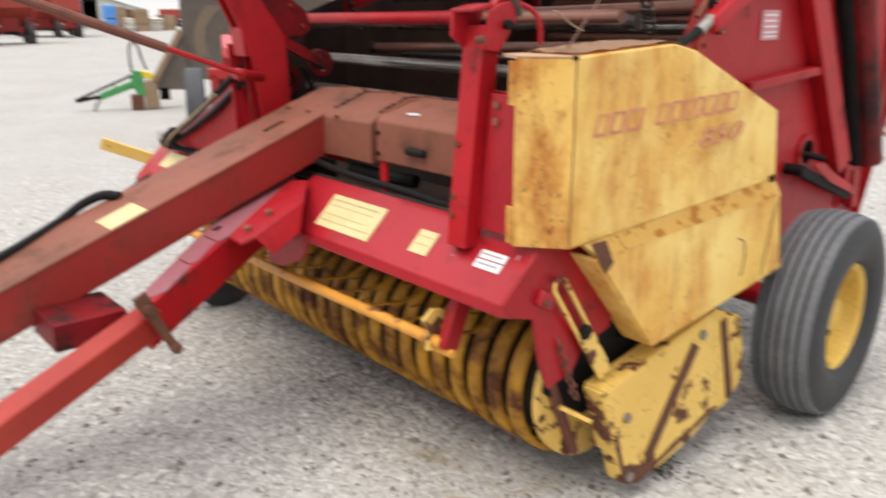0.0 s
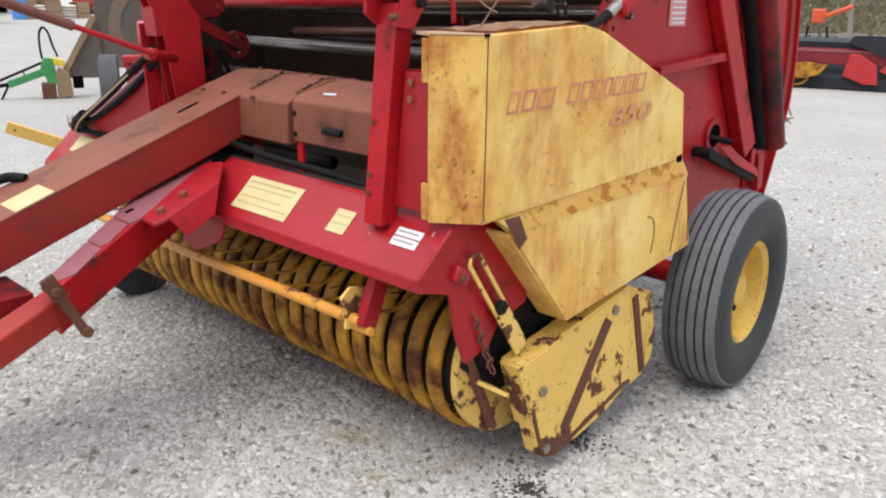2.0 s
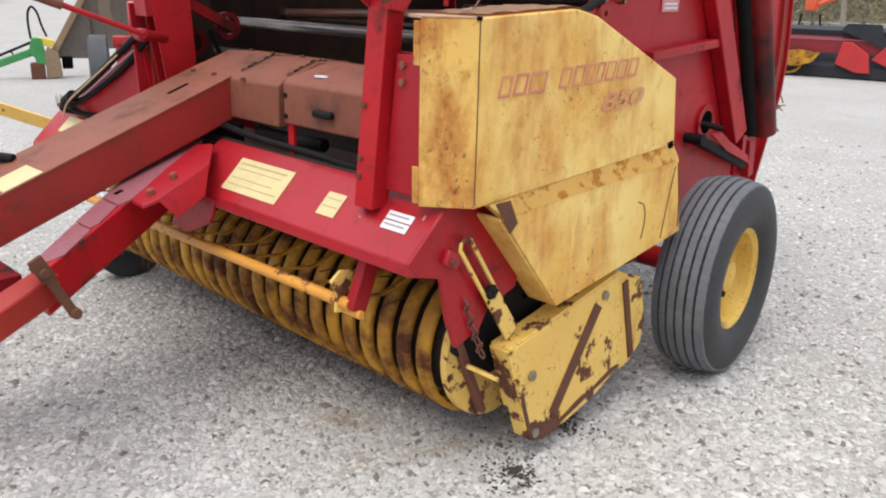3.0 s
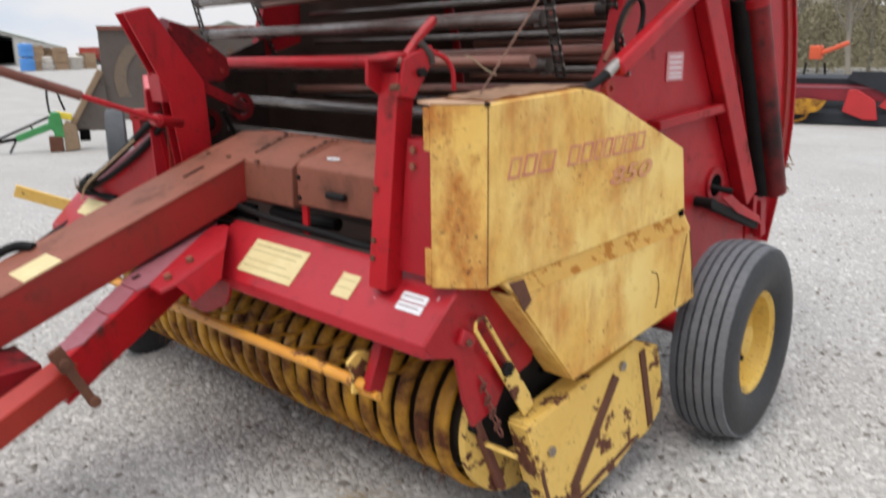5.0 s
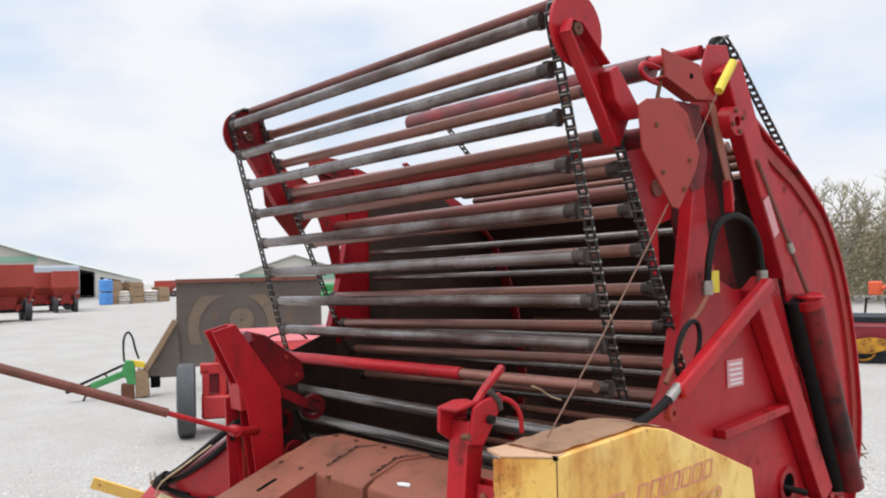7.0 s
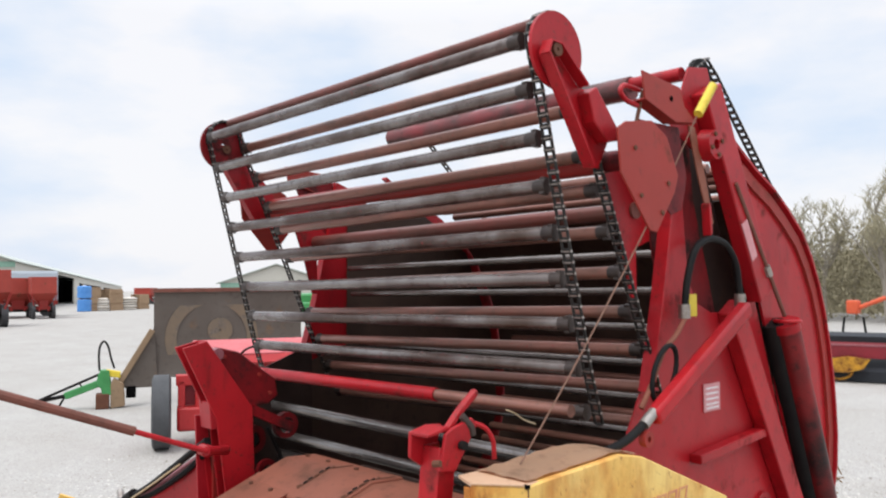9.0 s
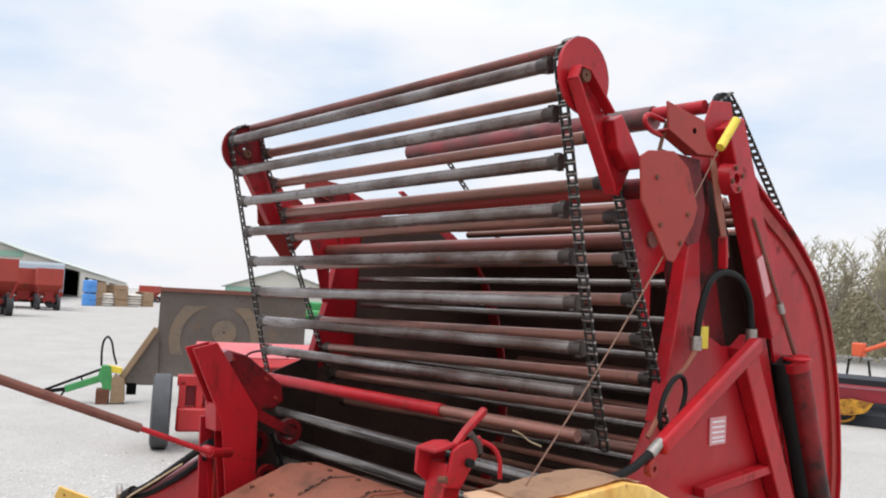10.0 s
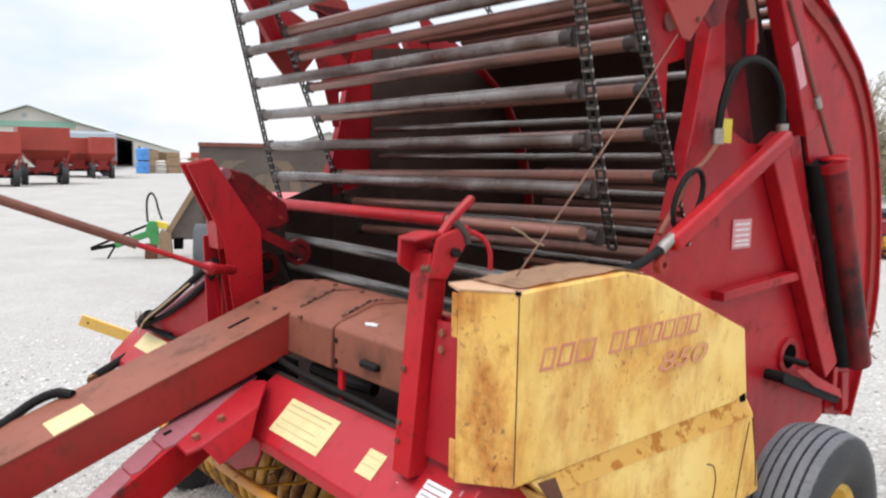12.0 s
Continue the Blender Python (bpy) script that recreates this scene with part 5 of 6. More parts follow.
edge = [(0.385 + 0.0413 * i, 0.066 + 0.0112 * i) for i in range(11)]
part("rust_edge", prism(B(), edge + [(y - 0.01, z + jag.uniform(0.006, 0.026)) for y, z in reversed(edge)], "x", 1.184, 1.1868), RUST, pan, "rusted lower edge")
edge = [(0.308, 0.088), (0.262, 0.218), (0.250, 0.262), (0.264, 0.258), (0.280, 0.205), (0.300, 0.150), (0.330, 0.148), (0.36, 0.115), (0.42, 0.125), (0.45, 0.085), (0.372, 0.066)]
part("rust_edge", prism(B(), edge, "x", 1.184, 1.1878), RUST, pan, "rusted front corner")
part("rusty_rib", b, RUST, pan, "dark rusty rib")
b = B()
bar(b, (1.08, 0.12, 0.37), (1.15, 0.18, 0.33), 0.05, 0.012, (0, 0.5, 1))
part("tab", b, YELLOW_RUST, pan)

# slotted lift strap and chain
b = B()
s0, s1 = Vector((1.148, 0.022, 0.775)), Vector((1.148, 0.235, 0.46))
d = (s1 - s0).normalized()
w = Vector((0, -d.z, d.y)) * 0.022
bar(b, s0 + w, s0 + w + d * 0.22, 0.011, 0.008)
bar(b, s0 - w, s0 - w + d * 0.22, 0.011, 0.008)
bar(b, s0 + d * 0.205, s1, 0.055, 0.008)
pipe(b, [s0 + w + d * 0.0, s0 + w * 0.5 - d * 0.012, s0 - w * 0.5 - d * 0.012, s0 - w], 0.0055, 6)
strap = part("lift_strap", b, YELLOW_RUST, baler, "slotted yellow lift strap", bevel=0.001)
b = B()
lathe(b, [(0.0, 0.004), (0.0, 0.022), (0.014, 0.022), (0.014, 0.004)], s0 + d * 0.19, n=6)
part("nut", b, IRON, strap)
lk = B()
pipe(lk, [(0.010 * math.cos(a), 0, 0.018 * math.sin(a)) for a in [2 * math.pi * k / 10 for k in range(10)]], 0.0028, 6, closed=True)
small_link = mesh_of("chain_link", lk, ROD_RUST)
hang = new("lift_chain")
hang.parent = baler
hang["label"] = "short rusty link chain"
for i in range(9):
    t = i / 8
    piece("chain_link", small_link, hang, pose(1.13 + 0.01 * t, 0.045 + 0.07 * t, 0.60 - 0.17 * t, 20, 0, 90 * (i % 2)))

# ---- wheels ----


def wheel(cx, cy, r, w, out):
    hub = part("wheel", lathe(B(), [(-0.05, 0.005), (-0.05, 0.06), (0.05, 0.06), (0.05, 0.005)], (cx, cy, r), n=24), YELLOW_RIM, baler, "ribbed implement tyre on a yellow rim")
    h = w / 2
    prof = [(-h * 0.66, r * 0.50), (-h * 0.92, r * 0.58), (-h * 1.02, r * 0.74), (-h * 0.98, r * 0.86), (-h * 0.84, r * 0.945)]
    ribs = [-0.86, -0.61, -0.545, -0.325, -0.26, -0.0325, 0.0325, 0.26, 0.325, 0.545, 0.61, 0.86]
    crown = []
    for i in range(6):
        a, c = ribs[2 * i], ribs[2 * i + 1]
        hh = lambda t: r * (1.0 - 0.055 * t * t * 1.1)
        if i:
            crown += [(a * h, hh(a) - 0.028)]
        crown += [(a * h + 0.001, hh(a)), (c * h - 0.001, hh(c))]
        if i < 5:
            crown += [(c * h, hh(c) - 0.028)]
    worn = random.Random(5)
    tread = lathe(B(), [(-h * 0.86, r * 0.93)] + crown + [(h * 0.86, r * 0.93), (h * 0.5, r * 0.88), (-h * 0.5, r * 0.88)], (cx, cy, r), n=240)
    per = len(crown) + 4
    for i, v in enumerate(tread.verts):
        if i // per % 4 == 0:
            v.co.y, v.co.z = cy + (v.co.y - cy) * 0.9945, r + (v.co.z - r) * 0.9945
        v.co += Vector((worn.uniform(-0.0009, 0.0009), 0, 0))
    tyre = part("tyre", lathe(B(), prof + [(-h * 0.80, r * 0.90), (h * 0.80, r * 0.90)] + [(-x, y) for x, y in reversed(prof)], (cx, cy, r), n=72), RUBBER_SIDE, hub, "grey weathered ribbed tyre")
    part("tread", tread, RUBBER, tyre, "worn grey tread ribs")
    # Black rings laid in the grooves put their shade into colour.
    for i in range(5):
        g0, g1 = ribs[2 * i + 1] * h, ribs[2 * i + 2] * h
        rr = r * (1.0 - 0.0605 * ribs[2 * i + 1] ** 2) - 0.016
        part("groove", lathe(B(), [(g0 - 0.001, rr - 0.006), (g0 - 0.001, rr), (g1 + 0.001, rr), (g1 + 0.001, rr - 0.006)], (cx, cy, r), n=72), GROOVE_SHADE, tyre)
    b = B()
    o = out
    lathe(b, [(o * h * 0.66, r * 0.53), (o * h * 0.74, r * 0.52), (o * h * 0.62, r * 0.465), (o * h * 0.10, r * 0.42), (o * h * 0.05, r * 0.30), (o * h * 0.10, r * 0.12), (o * h * 0.02, r * 0.12), (-o * h * 0.05, r * 0.30),
              (-o * h * 0.2, r * 0.46), (-o * h * 0.62, r * 0.55)], (cx, cy, r), n=48)
    part("rim", b, YELLOW_RIM, hub, "yellow pressed-steel rim")
    bolts(hub, [(cx + o * h * 0.08, cy + 0.09 * math.cos(a), r + 0.09 * math.sin(a)) for a in [2 * math.pi * k / 5 for k in range(5)]], (o, 0, 0), 0.014, 0.02, IRON)
    return hub


near_wheel = wheel(1.224, 1.400, 0.380, 0.228, 1)
near_wheel.matrix_basis = Matrix.Translation((1.224, 1.400, 0)) @ Matrix.Rotation(radians(4.5), 4, "Z") @ Matrix.Translation((-1.224, -1.400, 0))
wheel(mirror_x(1.232), 1.395, 0.387, 0.25, -1)
part("axle", pipe(B(), [(mirror_x(1.25), 1.395, 0.385), (1.25, 1.395, 0.385)], 0.045, 12), RED, baler)
b = B()
block(b, (XL, 1.26, 0.36), (XR, 1.50, 0.50))
part("axle_beam", b, RED, baler, bevel=0.01)
gw = part("gauge_wheel", lathe(B(), [(-0.05, 0.06), (-0.06, 0.15), (-0.05, 0.19), (0.05, 0.19), (0.06, 0.15), (0.05, 0.06)], (-1.28, 0.22, 0.19), n=32), RUBBER_SIDE, baler, "small black gauge wheel of the pickup")
b = B()
bar(b, (-1.2, 0.22, 0.19), (-1.2, 0.5, 0.5), 0.05, 0.02)
part("gauge_arm", b, RED, gw)

# ---- hydraulics on the near side ----
b = B()
bar(b, (1.05, 0.77, 1.405), (1.05, 1.405, 1.742), 0.055, 0.05)
ram = part("tension_arm", b, RED, baler, "red diagonal tension arm", bevel=0.012)
b = B()
lathe(b, [(-0.012, 0.010), (-0.012, 0.026), (0.012, 0.026), (0.012, 0.010)], (1.06, 0.715, 1.348), n=20)
part("eye", b, RED_DULL, ram)
b = B()
pipe(b, [(1.05, 0.715, 1.390), (1.05, 0.775, 1.425)], 0.018, 12)
part("fitting", b, BOLT, ram, "bright hose fitting")
part("grip_hose", pipe(B(), smooth_path([(1.05, 0.71, 1.39), (1.05, 0.62, 1.355), (1.05, 0.50, 1.335), (1.04, 0.38, 1.32)]), 0.014, 12), HOSE, ram)
cyl = part("gate_cylinder", pipe(B(), [(0.97, 1.915, 1.635), (0.97, 2.27, 0.80)], 0.056, 20), GREASE, baler, "red hydraulic cylinder blackened with grease")
part("cylinder_head", pipe(B(), [(0.97, 1.90, 1.665), (0.97, 1.915, 1.63)], 0.06, 20), RED, cyl)
# Added black pipe paints the shade and grease beside the cylinder.
part("grease_pipe", pipe(B(), [(0.925, 1.885, 1.66), (0.925, 2.245, 0.80)], 0.052, 16), HOSE, cyl, "black pipe for the shaded, greasy side of the cylinder")
part("cap_ring", pipe(B(), [(0.975 + 0.05 * math.cos(a), 1.915 + 0.05 * math.sin(a), 1.668) for a in [2 * math.pi * k / 20 for k in range(20)]], 0.009, 8, closed=True), RED, cyl, "open red end cap")
part("cylinder_rod", pipe(B(), [(0.97, 1.50, 2.225), (0.97, 1.90, 1.69)], 0.009, 12), ROD_RUST, cyl, "rusty piston rod")
b = B()
pipe(b, [(0.97, 1.738, 1.90), (0.97, 1.765, 1.862)], 0.018, 10)
part("fitting", b, BOLT, cyl)
hose = part("hose", pipe(B(), smooth_path([(0.97, 1.11, 1.755), (0.97, 1.13, 1.85), (0.97, 1.185, 1.955), (0.97, 1.28, 1.998), (0.97, 1.40, 1.985), (0.97, 1.485, 1.91), (0.97, 1.515, 1.78)]), 0.0135, 12), HOSE, baler, "arched black hydraulic hose")
for y, z in ((1.105, 1.735), (1.515, 1.765)):
    part("fitting", pipe(B(), [(0.97, y, z - 0.025), (0.97, y, z + 0.025)], 0.022, 12), BOLT, hose, "bright crimped fitting")
b = B()
bar(b, (0.965, 1.155, 1.795), (0.965, 1.155, 1.715), 0.085, 0.003)
part("tag", b, TAG, hose, "yellow tag")
part("steel_line", pipe(B(), smooth_path([(0.975, 1.10, 1.71), (0.98, 1.03, 1.655), (0.99, 0.93, 1.60), (1.0, 0.84, 1.50), (1.0, 0.78, 1.43)]), 0.009, 8), BROWN, hose)
part("coil", pipe(B(), [(1.01, 0.905 + 0.05 * math.cos(a) + 0.058 * math.sin(a), 1.535 - 0.034 * math.cos(a) + 0.085 * math.sin(a)) for a in [2 * math.pi * k / 20 for k in range(20)]], 0.009, 8, closed=True), HOSE, hose, "black hose loop")
b = B()
bar(b, (XR + 0.008, 1.335, 1.395), (XR + 0.008, 1.455, 1.395), 0.105, 0.004)
lab = part("label", b, PINK_DECAL, baler, "bleached warning decal")
b = B()
for z in (1.43, 1.41, 1.39, 1.37, 1.355):
    bar(b, (XR + 0.0105, 1.35, z), (XR + 0.0105, 1.44, z), 0.006, 0.002)
part("print", b, WHITE, lab)
b = B()
lathe(b, [(0.0, 0.05), (0.0, 0.075), (0.012, 0.075), (0.012, 0.05)], (XR + 0.004, 1.79, 0.887), n=24)
port = part("port_ring", b, RED, baler)
part("port", lathe(B(), [(0.002, 0.001), (0.002, 0.05), (0.008, 0.05), (0.008, 0.001)], (XR + 0.004, 1.79, 0.887), n=24), DARK, port, "dark round opening")
b = B()
bar(b, (0.955, 1.64, 0.836), (0.955, 2.115, 0.670), 0.042, 0.04)
part("latch_bar", b, IRON, baler, "dark greasy gate latch bar", bevel=0.004)
part("latch_stub", pipe(B(), [(0.90, 1.755, 0.885), (0.99, 1.795, 0.868)], 0.013, 10), IRON, baler)
part("latch_plate", prism(B(), [(1.71, 0.855), (1.80, 0.855), (1.90, 0.800), (2.10, 0.715), (2.125, 0.672), (2.05, 0.700), (1.88, 0.760)], "x", 0.976, 0.984), RED, baler, "red latch plate", bevel=0.002)
part("latch_pivot", pipe(B(), [(0.90, 1.64, 0.838), (0.985, 1.64, 0.838)], 0.022, 12), IRON, baler)
for fin in ([(2.09, 0.80), (2.13, 0.80), (2.13, 0.66), (2.10, 0.68)], [(2.17, 0.77), (2.23, 0.76), (2.25, 0.60), (2.20, 0.59)], [(1.96, 0.84), (2.02, 0.83), (2.00, 0.79)]):
    part("latch_fin", prism(B(), fin, "x", 0.915, 0.955), RED, baler, bevel=0.002)
part("bale_indicator", pipe(B(), [(1.0, 1.175, 2.45), (1.0, 1.285, 2.572)], 0.017, 12), TAG, baler, "small yellow spring cylinder")
part("twine_end", pipe(B(), smooth_path([(0.80, 0.35, 1.452), (0.80, 0.39, 1.436), (0.80, 0.43, 1.412), (0.80, 0.485, 1.392)], 4), 0.0028, 6), STRAW, baler, "frayed pale twine end")
part("trip_rope", pipe(B(), smooth_path([(1.0, 1.165, 2.44), (1.04, 0.80, 2.06), (1.06, 0.42, 1.67), (1.06, 0.12, 1.362)], 4), 0.0024, 6), ROPE, baler, "thin brown trip rope")

tuft = B()
wisp = random.Random(12)
for _ in range(16):
    y, z = wisp.uniform(2.44, 2.50), wisp.uniform(0.78, 0.98)
    pipe(tuft, [(wisp.uniform(0.84, 0.91), y, z), (wisp.uniform(0.86, 0.93), y + wisp.uniform(0.03, 0.07), z + wisp.uniform(-0.02, 0.03)), (wisp.uniform(0.86, 0.95), y + wisp.uniform(0.07, 0.14), z + wisp.uniform(-0.06, 0.02))], 0.004, 4)
part("hay_tuft", tuft, TIMBER, baler, "old hay caught on the tailgate edge")

# ---- the yard behind ----


def tyre_simple(bm, c, r, w, n=24):
    return lathe(bm, [(-w / 2, r * 0.55), (-w / 2, r * 0.9), (-w * 0.4, r), (w * 0.4, r), (w / 2, r * 0.9), (w / 2, r * 0.55)], c, n=n)


def gravity_wagon(place, turn, s, label):
    w = thing("gravity_wagon", place, label, "farm wagon", "wagons by the shed", turn)
    b = B()
    hx, hy, z0, z1, z2 = 1.25 * s, 0.98 * s, 0.72 * s, 1.45 * s, 2.38 * s
    lo = [b.verts.new((x, y, z0)) for x, y in ((-0.35 * s, -0.25 * s), (0.5 * s, -0.25 * s), (0.5 * s, 0.5 * s), (-0.35 * s, 0.5 * s))]
    mid = [b.verts.new((x, y, z1)) for x, y in ((-hx, -hy), (hx, -hy), (hx, hy), (-hx, hy))]
    top = [b.verts.new((x, y, z2)) for x, y in ((-hx, -hy), (hx, -hy), (hx, hy), (-hx, hy))]
    b.faces.new(lo)
    for a, c in ((lo, mid), (mid, top)):
        for i in range(4):
            b.faces.new((a[i], a[(i + 1) % 4], c[(i + 1) % 4], c[i]))
    part("hopper", b, ORANGE, w)
    b = B()
    for x in (-hx, hx):
        for y in (-hy, hy):
            bar(b, (x * 0.9, y * 0.7, 0.5 * s), (x, y, z1), 0.08 * s, 0.08 * s)
    block(b, (-hx * 0.7, -0.55 * s, 0.42 * s), (hx * 0.7, 0.55 * s, 0.70 * s))
    block(b, (-hx, -0.4 * s, 0.45 * s), (hx, -0.3 * s, 0.57 * s))
    block(b, (-hx, 0.3 * s, 0.45 * s), (hx, 0.4 * s, 0.57 * s))
    part("running_gear", b, RED_DULL, w)
    for x in (-0.85 * s, 0.85 * s):
        for y in (-0.7 * s, 0.7 * s):
            b = B()
            lathe(b, [(-0.12 * s, 0.2 * s), (-0.13 * s, 0.46 * s), (0.13 * s, 0.46 * s), (0.12 * s, 0.2 * s)], (x, y * 1.1, 0.46 * s), "y", 20)
            part("wheel", b, RUBBER_SIDE, w)
    part("axle", block(B(), (-0.95 * s, -0.75 * s, 0.38 * s), (-0.75 * s, 0.75 * s, 0.52 * s)), IRON, w)
    part("axle", block(B(), (0.75 * s, -0.75 * s, 0.38 * s), (0.95 * s, 0.75 * s, 0.52 * s)), IRON, w)
    part("chute", prism(B(), [(-0.25 * s, 0.55 * s), (0.3 * s, 0.55 * s), (0.42 * s, 1.05 * s), (-0.35 * s, 1.05 * s)], "x", 0.52 * s, 0.86 * s), RED_DULL, w, "dull red unloading chute")
    return w


gravity_wagon((-38.4, 8.15, fall(-38.4)), -8, 1.07, "orange-red gravity wagon on rubber tyres")
gravity_wagon((-50.5, 12.9, fall(-50.5)), -10, 1.0, "dull red gravity wagon behind the others")
small = gravity_wagon((-47.8, 13.55, fall(-47.8)), -12, 0.93, "small orange-red gravity wagon on rubber tyres")
small.matrix_basis = small.matrix_basis @ Matrix.Diagonal((1.0, 0.72, 1.08, 1.0))
gravity_wagon((-84.2, 34.9, fall(-84.2)), 40, 0.75, "distant orange-red wagon beyond the shed")
covered = thing("covered_wagon", (-53.2, 13.9, fall(-53.2)), "wagon under a faded grey tarpaulin beside the shed", "farm wagon", turn=72)
part("tarpaulin", prism(B(), [(-1.1, 1.0), (-1.15, 2.35), (-0.9, 2.72), (0.0, 2.86), (0.9, 2.72), (1.15, 2.35), (1.1, 1.0)], "x", -2.1, 2.1), TARP, covered, "faded grey tarpaulin cover", bevel=0.05)
part("bed", block(B(), (-2.1, -1.0, 0.75), (2.1, 1.0, 0.99)), RED_DULL, covered)
for x in (-1.5, 1.5):
    for y in (-0.85, 0.85):
        part("wheel", lathe(B(), [(-0.12, 0.2), (-0.13, 0.45), (0.13, 0.45), (0.12, 0.2)], (x, y, 0.45), "y", 20), RUBBER_SIDE, covered)
    part("axle", block(B(), (x - 0.1, -0.9, 0.38), (x + 0.1, 0.9, 0.76)), IRON, covered)
gravity_wagon((-36.0, 5.75, fall(-36)), -8, 0.95, "orange-red gravity wagon at the end of the row")

# long shed: gable towards the yard, one long side seen at a slant
shed = thing("machine_shed", (-71.4, 14.8, fall(-71.4)), "long pale metal machine shed with green fascia", "shed")
shed.matrix_basis = pose(-71.4, 14.8, fall(-71.4), 0, 0, -25) @ pose(0, 0, 0, 0, -1.25, 0)
W, LEN, EAVE, RIDGE = 3.6, 125.0, 4.03, 5.30
part("gable_wall", prism(B(), [(-W, 0), (W, 0), (W, EAVE), (0, RIDGE - 0.06), (-W, EAVE)], "x", -0.15, 0.0), CREAM, shed)
for x0, x1, z0 in ((-22.4, -0.15, 0.0), (-38.6, -22.4, 3.7), (-44.0, -38.6, 0.0), (-74.0, -44.0, 3.2), (-80.0, -74.0, 0.0), (-104.0, -80.0, 3.2), (-LEN, -104.0, 0.0)):
    part("side_wall", block(B(), (x0, W - 0.15, z0), (x1, W, EAVE - 0.02)), CREAM, shed)
part("far_wall", block(B(), (-LEN, -W, 0), (-0.15, -W + 0.15, EAVE - 0.02)), CREAM, shed)
part("end_wall", block(B(), (-LEN - 0.15, -W, 0), (-LEN, W, EAVE - 0.02)), CREAM, shed)
# Added black panels put the shade inside the shed into colour.
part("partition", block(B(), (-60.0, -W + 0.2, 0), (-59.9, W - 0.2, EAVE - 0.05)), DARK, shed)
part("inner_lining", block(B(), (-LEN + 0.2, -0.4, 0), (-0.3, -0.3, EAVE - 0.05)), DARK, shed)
for x in (-49.0, -54.0, -59.0, -64.0, -69.0, -86.0, -92.0, -98.0):
    part("post", block(B(), (x - 0.14, W - 0.2, 0), (x + 0.14, W + 0.02, 3.2)), TIMBER, shed)
for x0, x1, top in ((-58.8, -44.2, 2.2), (-73.8, -59.2, 1.5), (-103.8, -80.2, 2.0)):
    part("timber_boarding", block(B(), (x0, W - 0.6, 0.1), (x1, W - 0.5, top)), TIMBER, shed)
for s in (-1, 1):
    b = B()
    vs = [b.verts.new(p) for p in ((0.4, 0, RIDGE), (-LEN, 0, RIDGE), (-LEN, s * (W + 0.3), EAVE - 0.06), (0.4, s * (W + 0.3), EAVE - 0.06), (0.4, 0, RIDGE + 0.1), (-LEN, 0, RIDGE + 0.1), (-LEN, s * (W + 0.3), EAVE + 0.04), (0.4, s * (W + 0.3), EAVE + 0.04))]
    for f in ((0, 1, 2, 3), (4, 7, 6, 5), (0, 3, 7, 4), (2, 1, 5, 6), (3, 2, 6, 7)):
        b.faces.new([vs[i] for i in f])
    part("roof", b, ROOF, shed)
part("fascia", block(B(), (0.02, -W, EAVE - 0.42), (0.1, W, EAVE + 0.02)), ROOF_GREEN, shed)
part("gable_vent", block(B(), (0.005, -0.45, EAVE + 0.35), (0.06, -0.15, EAVE + 0.65)), SHED_GREY, shed)


def drum(place, label):
    d = thing("plastic_tank", place, label, "tank", "blue tanks by the shed")
    part("body", lathe(B(), [(0, 0.01), (0, 0.44), (0.05, 0.5), (0.4, 0.5), (0.42, 0.47), (0.46, 0.5), (0.85, 0.5), (0.92, 0.42), (0.92, 0.01)], (0, 0, 0), "z", 28), BLUE, d)
    part("cap", lathe(B(), [(0.92, 0.01), (0.92, 0.12), (1.0, 0.12), (1.0, 0.01)], (0, 0, 0), "z", 14), WHITE, d)
    return d


drum((-60.8, 20.4, fall(-60.8)), "round blue plastic tank standing on gravel")
drum((-60.8, 20.4, fall(-60.8) + 1.0), "round blue plastic tank stacked on another")
for i, (x, y, sx, sy, h, mat, lab, nm) in enumerate((
        (-61.4, 21.0, 0.6, 0.5, 1.7, TIMBER, "stack of weathered timber pallets", "pallet_stack"), (-62.1, 22.7, 0.9, 0.6, 1.5, TIMBER, "stack of weathered timber pallets", "pallet_stack"),
        (-61.2, 21.8, 0.55, 0.45, 0.9, SACK, "pale sacks piled on a pallet", "sack_pile"), (-62.3, 24.1, 0.9, 0.6, 0.9, SACK, "pale sacks piled on a pallet", "sack_pile"), (-63.6, 25.8, 0.5, 0.5, 1.2, TIMBER, "stack of weathered timber pallets", "pallet_stack"))):
    t = thing(nm, (x, y, fall(x)), lab, nm.replace("_", " "), turn=20)
    k = 0
    z = 0.0
    while z < h:
        b = B()
        j = 0.06 * random.uniform(-1, 1)
        if mat is SACK:
            lathe(b, [(z, 0.02), (z, sx * 0.75), (z + 0.06, sx * 0.95), (z + 0.14, sx * 0.95), (z + 0.2, sx * 0.7), (z + 0.2, 0.02)], (j, 0, 0), "z", 16)
            z += 0.2
        else:
            block(b, (-sx + j, -sy, z), (sx + j, sy, z + 0.03))
            block(b, (-sx + j, -sy, z + 0.03), (-sx + 0.1 + j, sy, z + 0.12))
            block(b, (sx - 0.1 + j, -sy, z + 0.03), (sx + j, sy, z + 0.12))
            block(b, (-sx + j, -sy, z + 0.12), (sx + j, sy, z + 0.15))
            z += 0.15
        part("sack" if mat is SACK else "pallet", b, mat, t)

# second shed
barn = thing("far_shed", (-70.0, 42.5, fall(-70)), "low white metal shed far across the yard", "shed", turn=-31)
b = B()
prism(b, [(-5.5, -0.6), (5.5, -0.6), (5.5, 2.1), (0, 3.9), (-5.5, 2.1)], "x", -18, 0)
part("wall", b, CREAM, barn)
b = B()
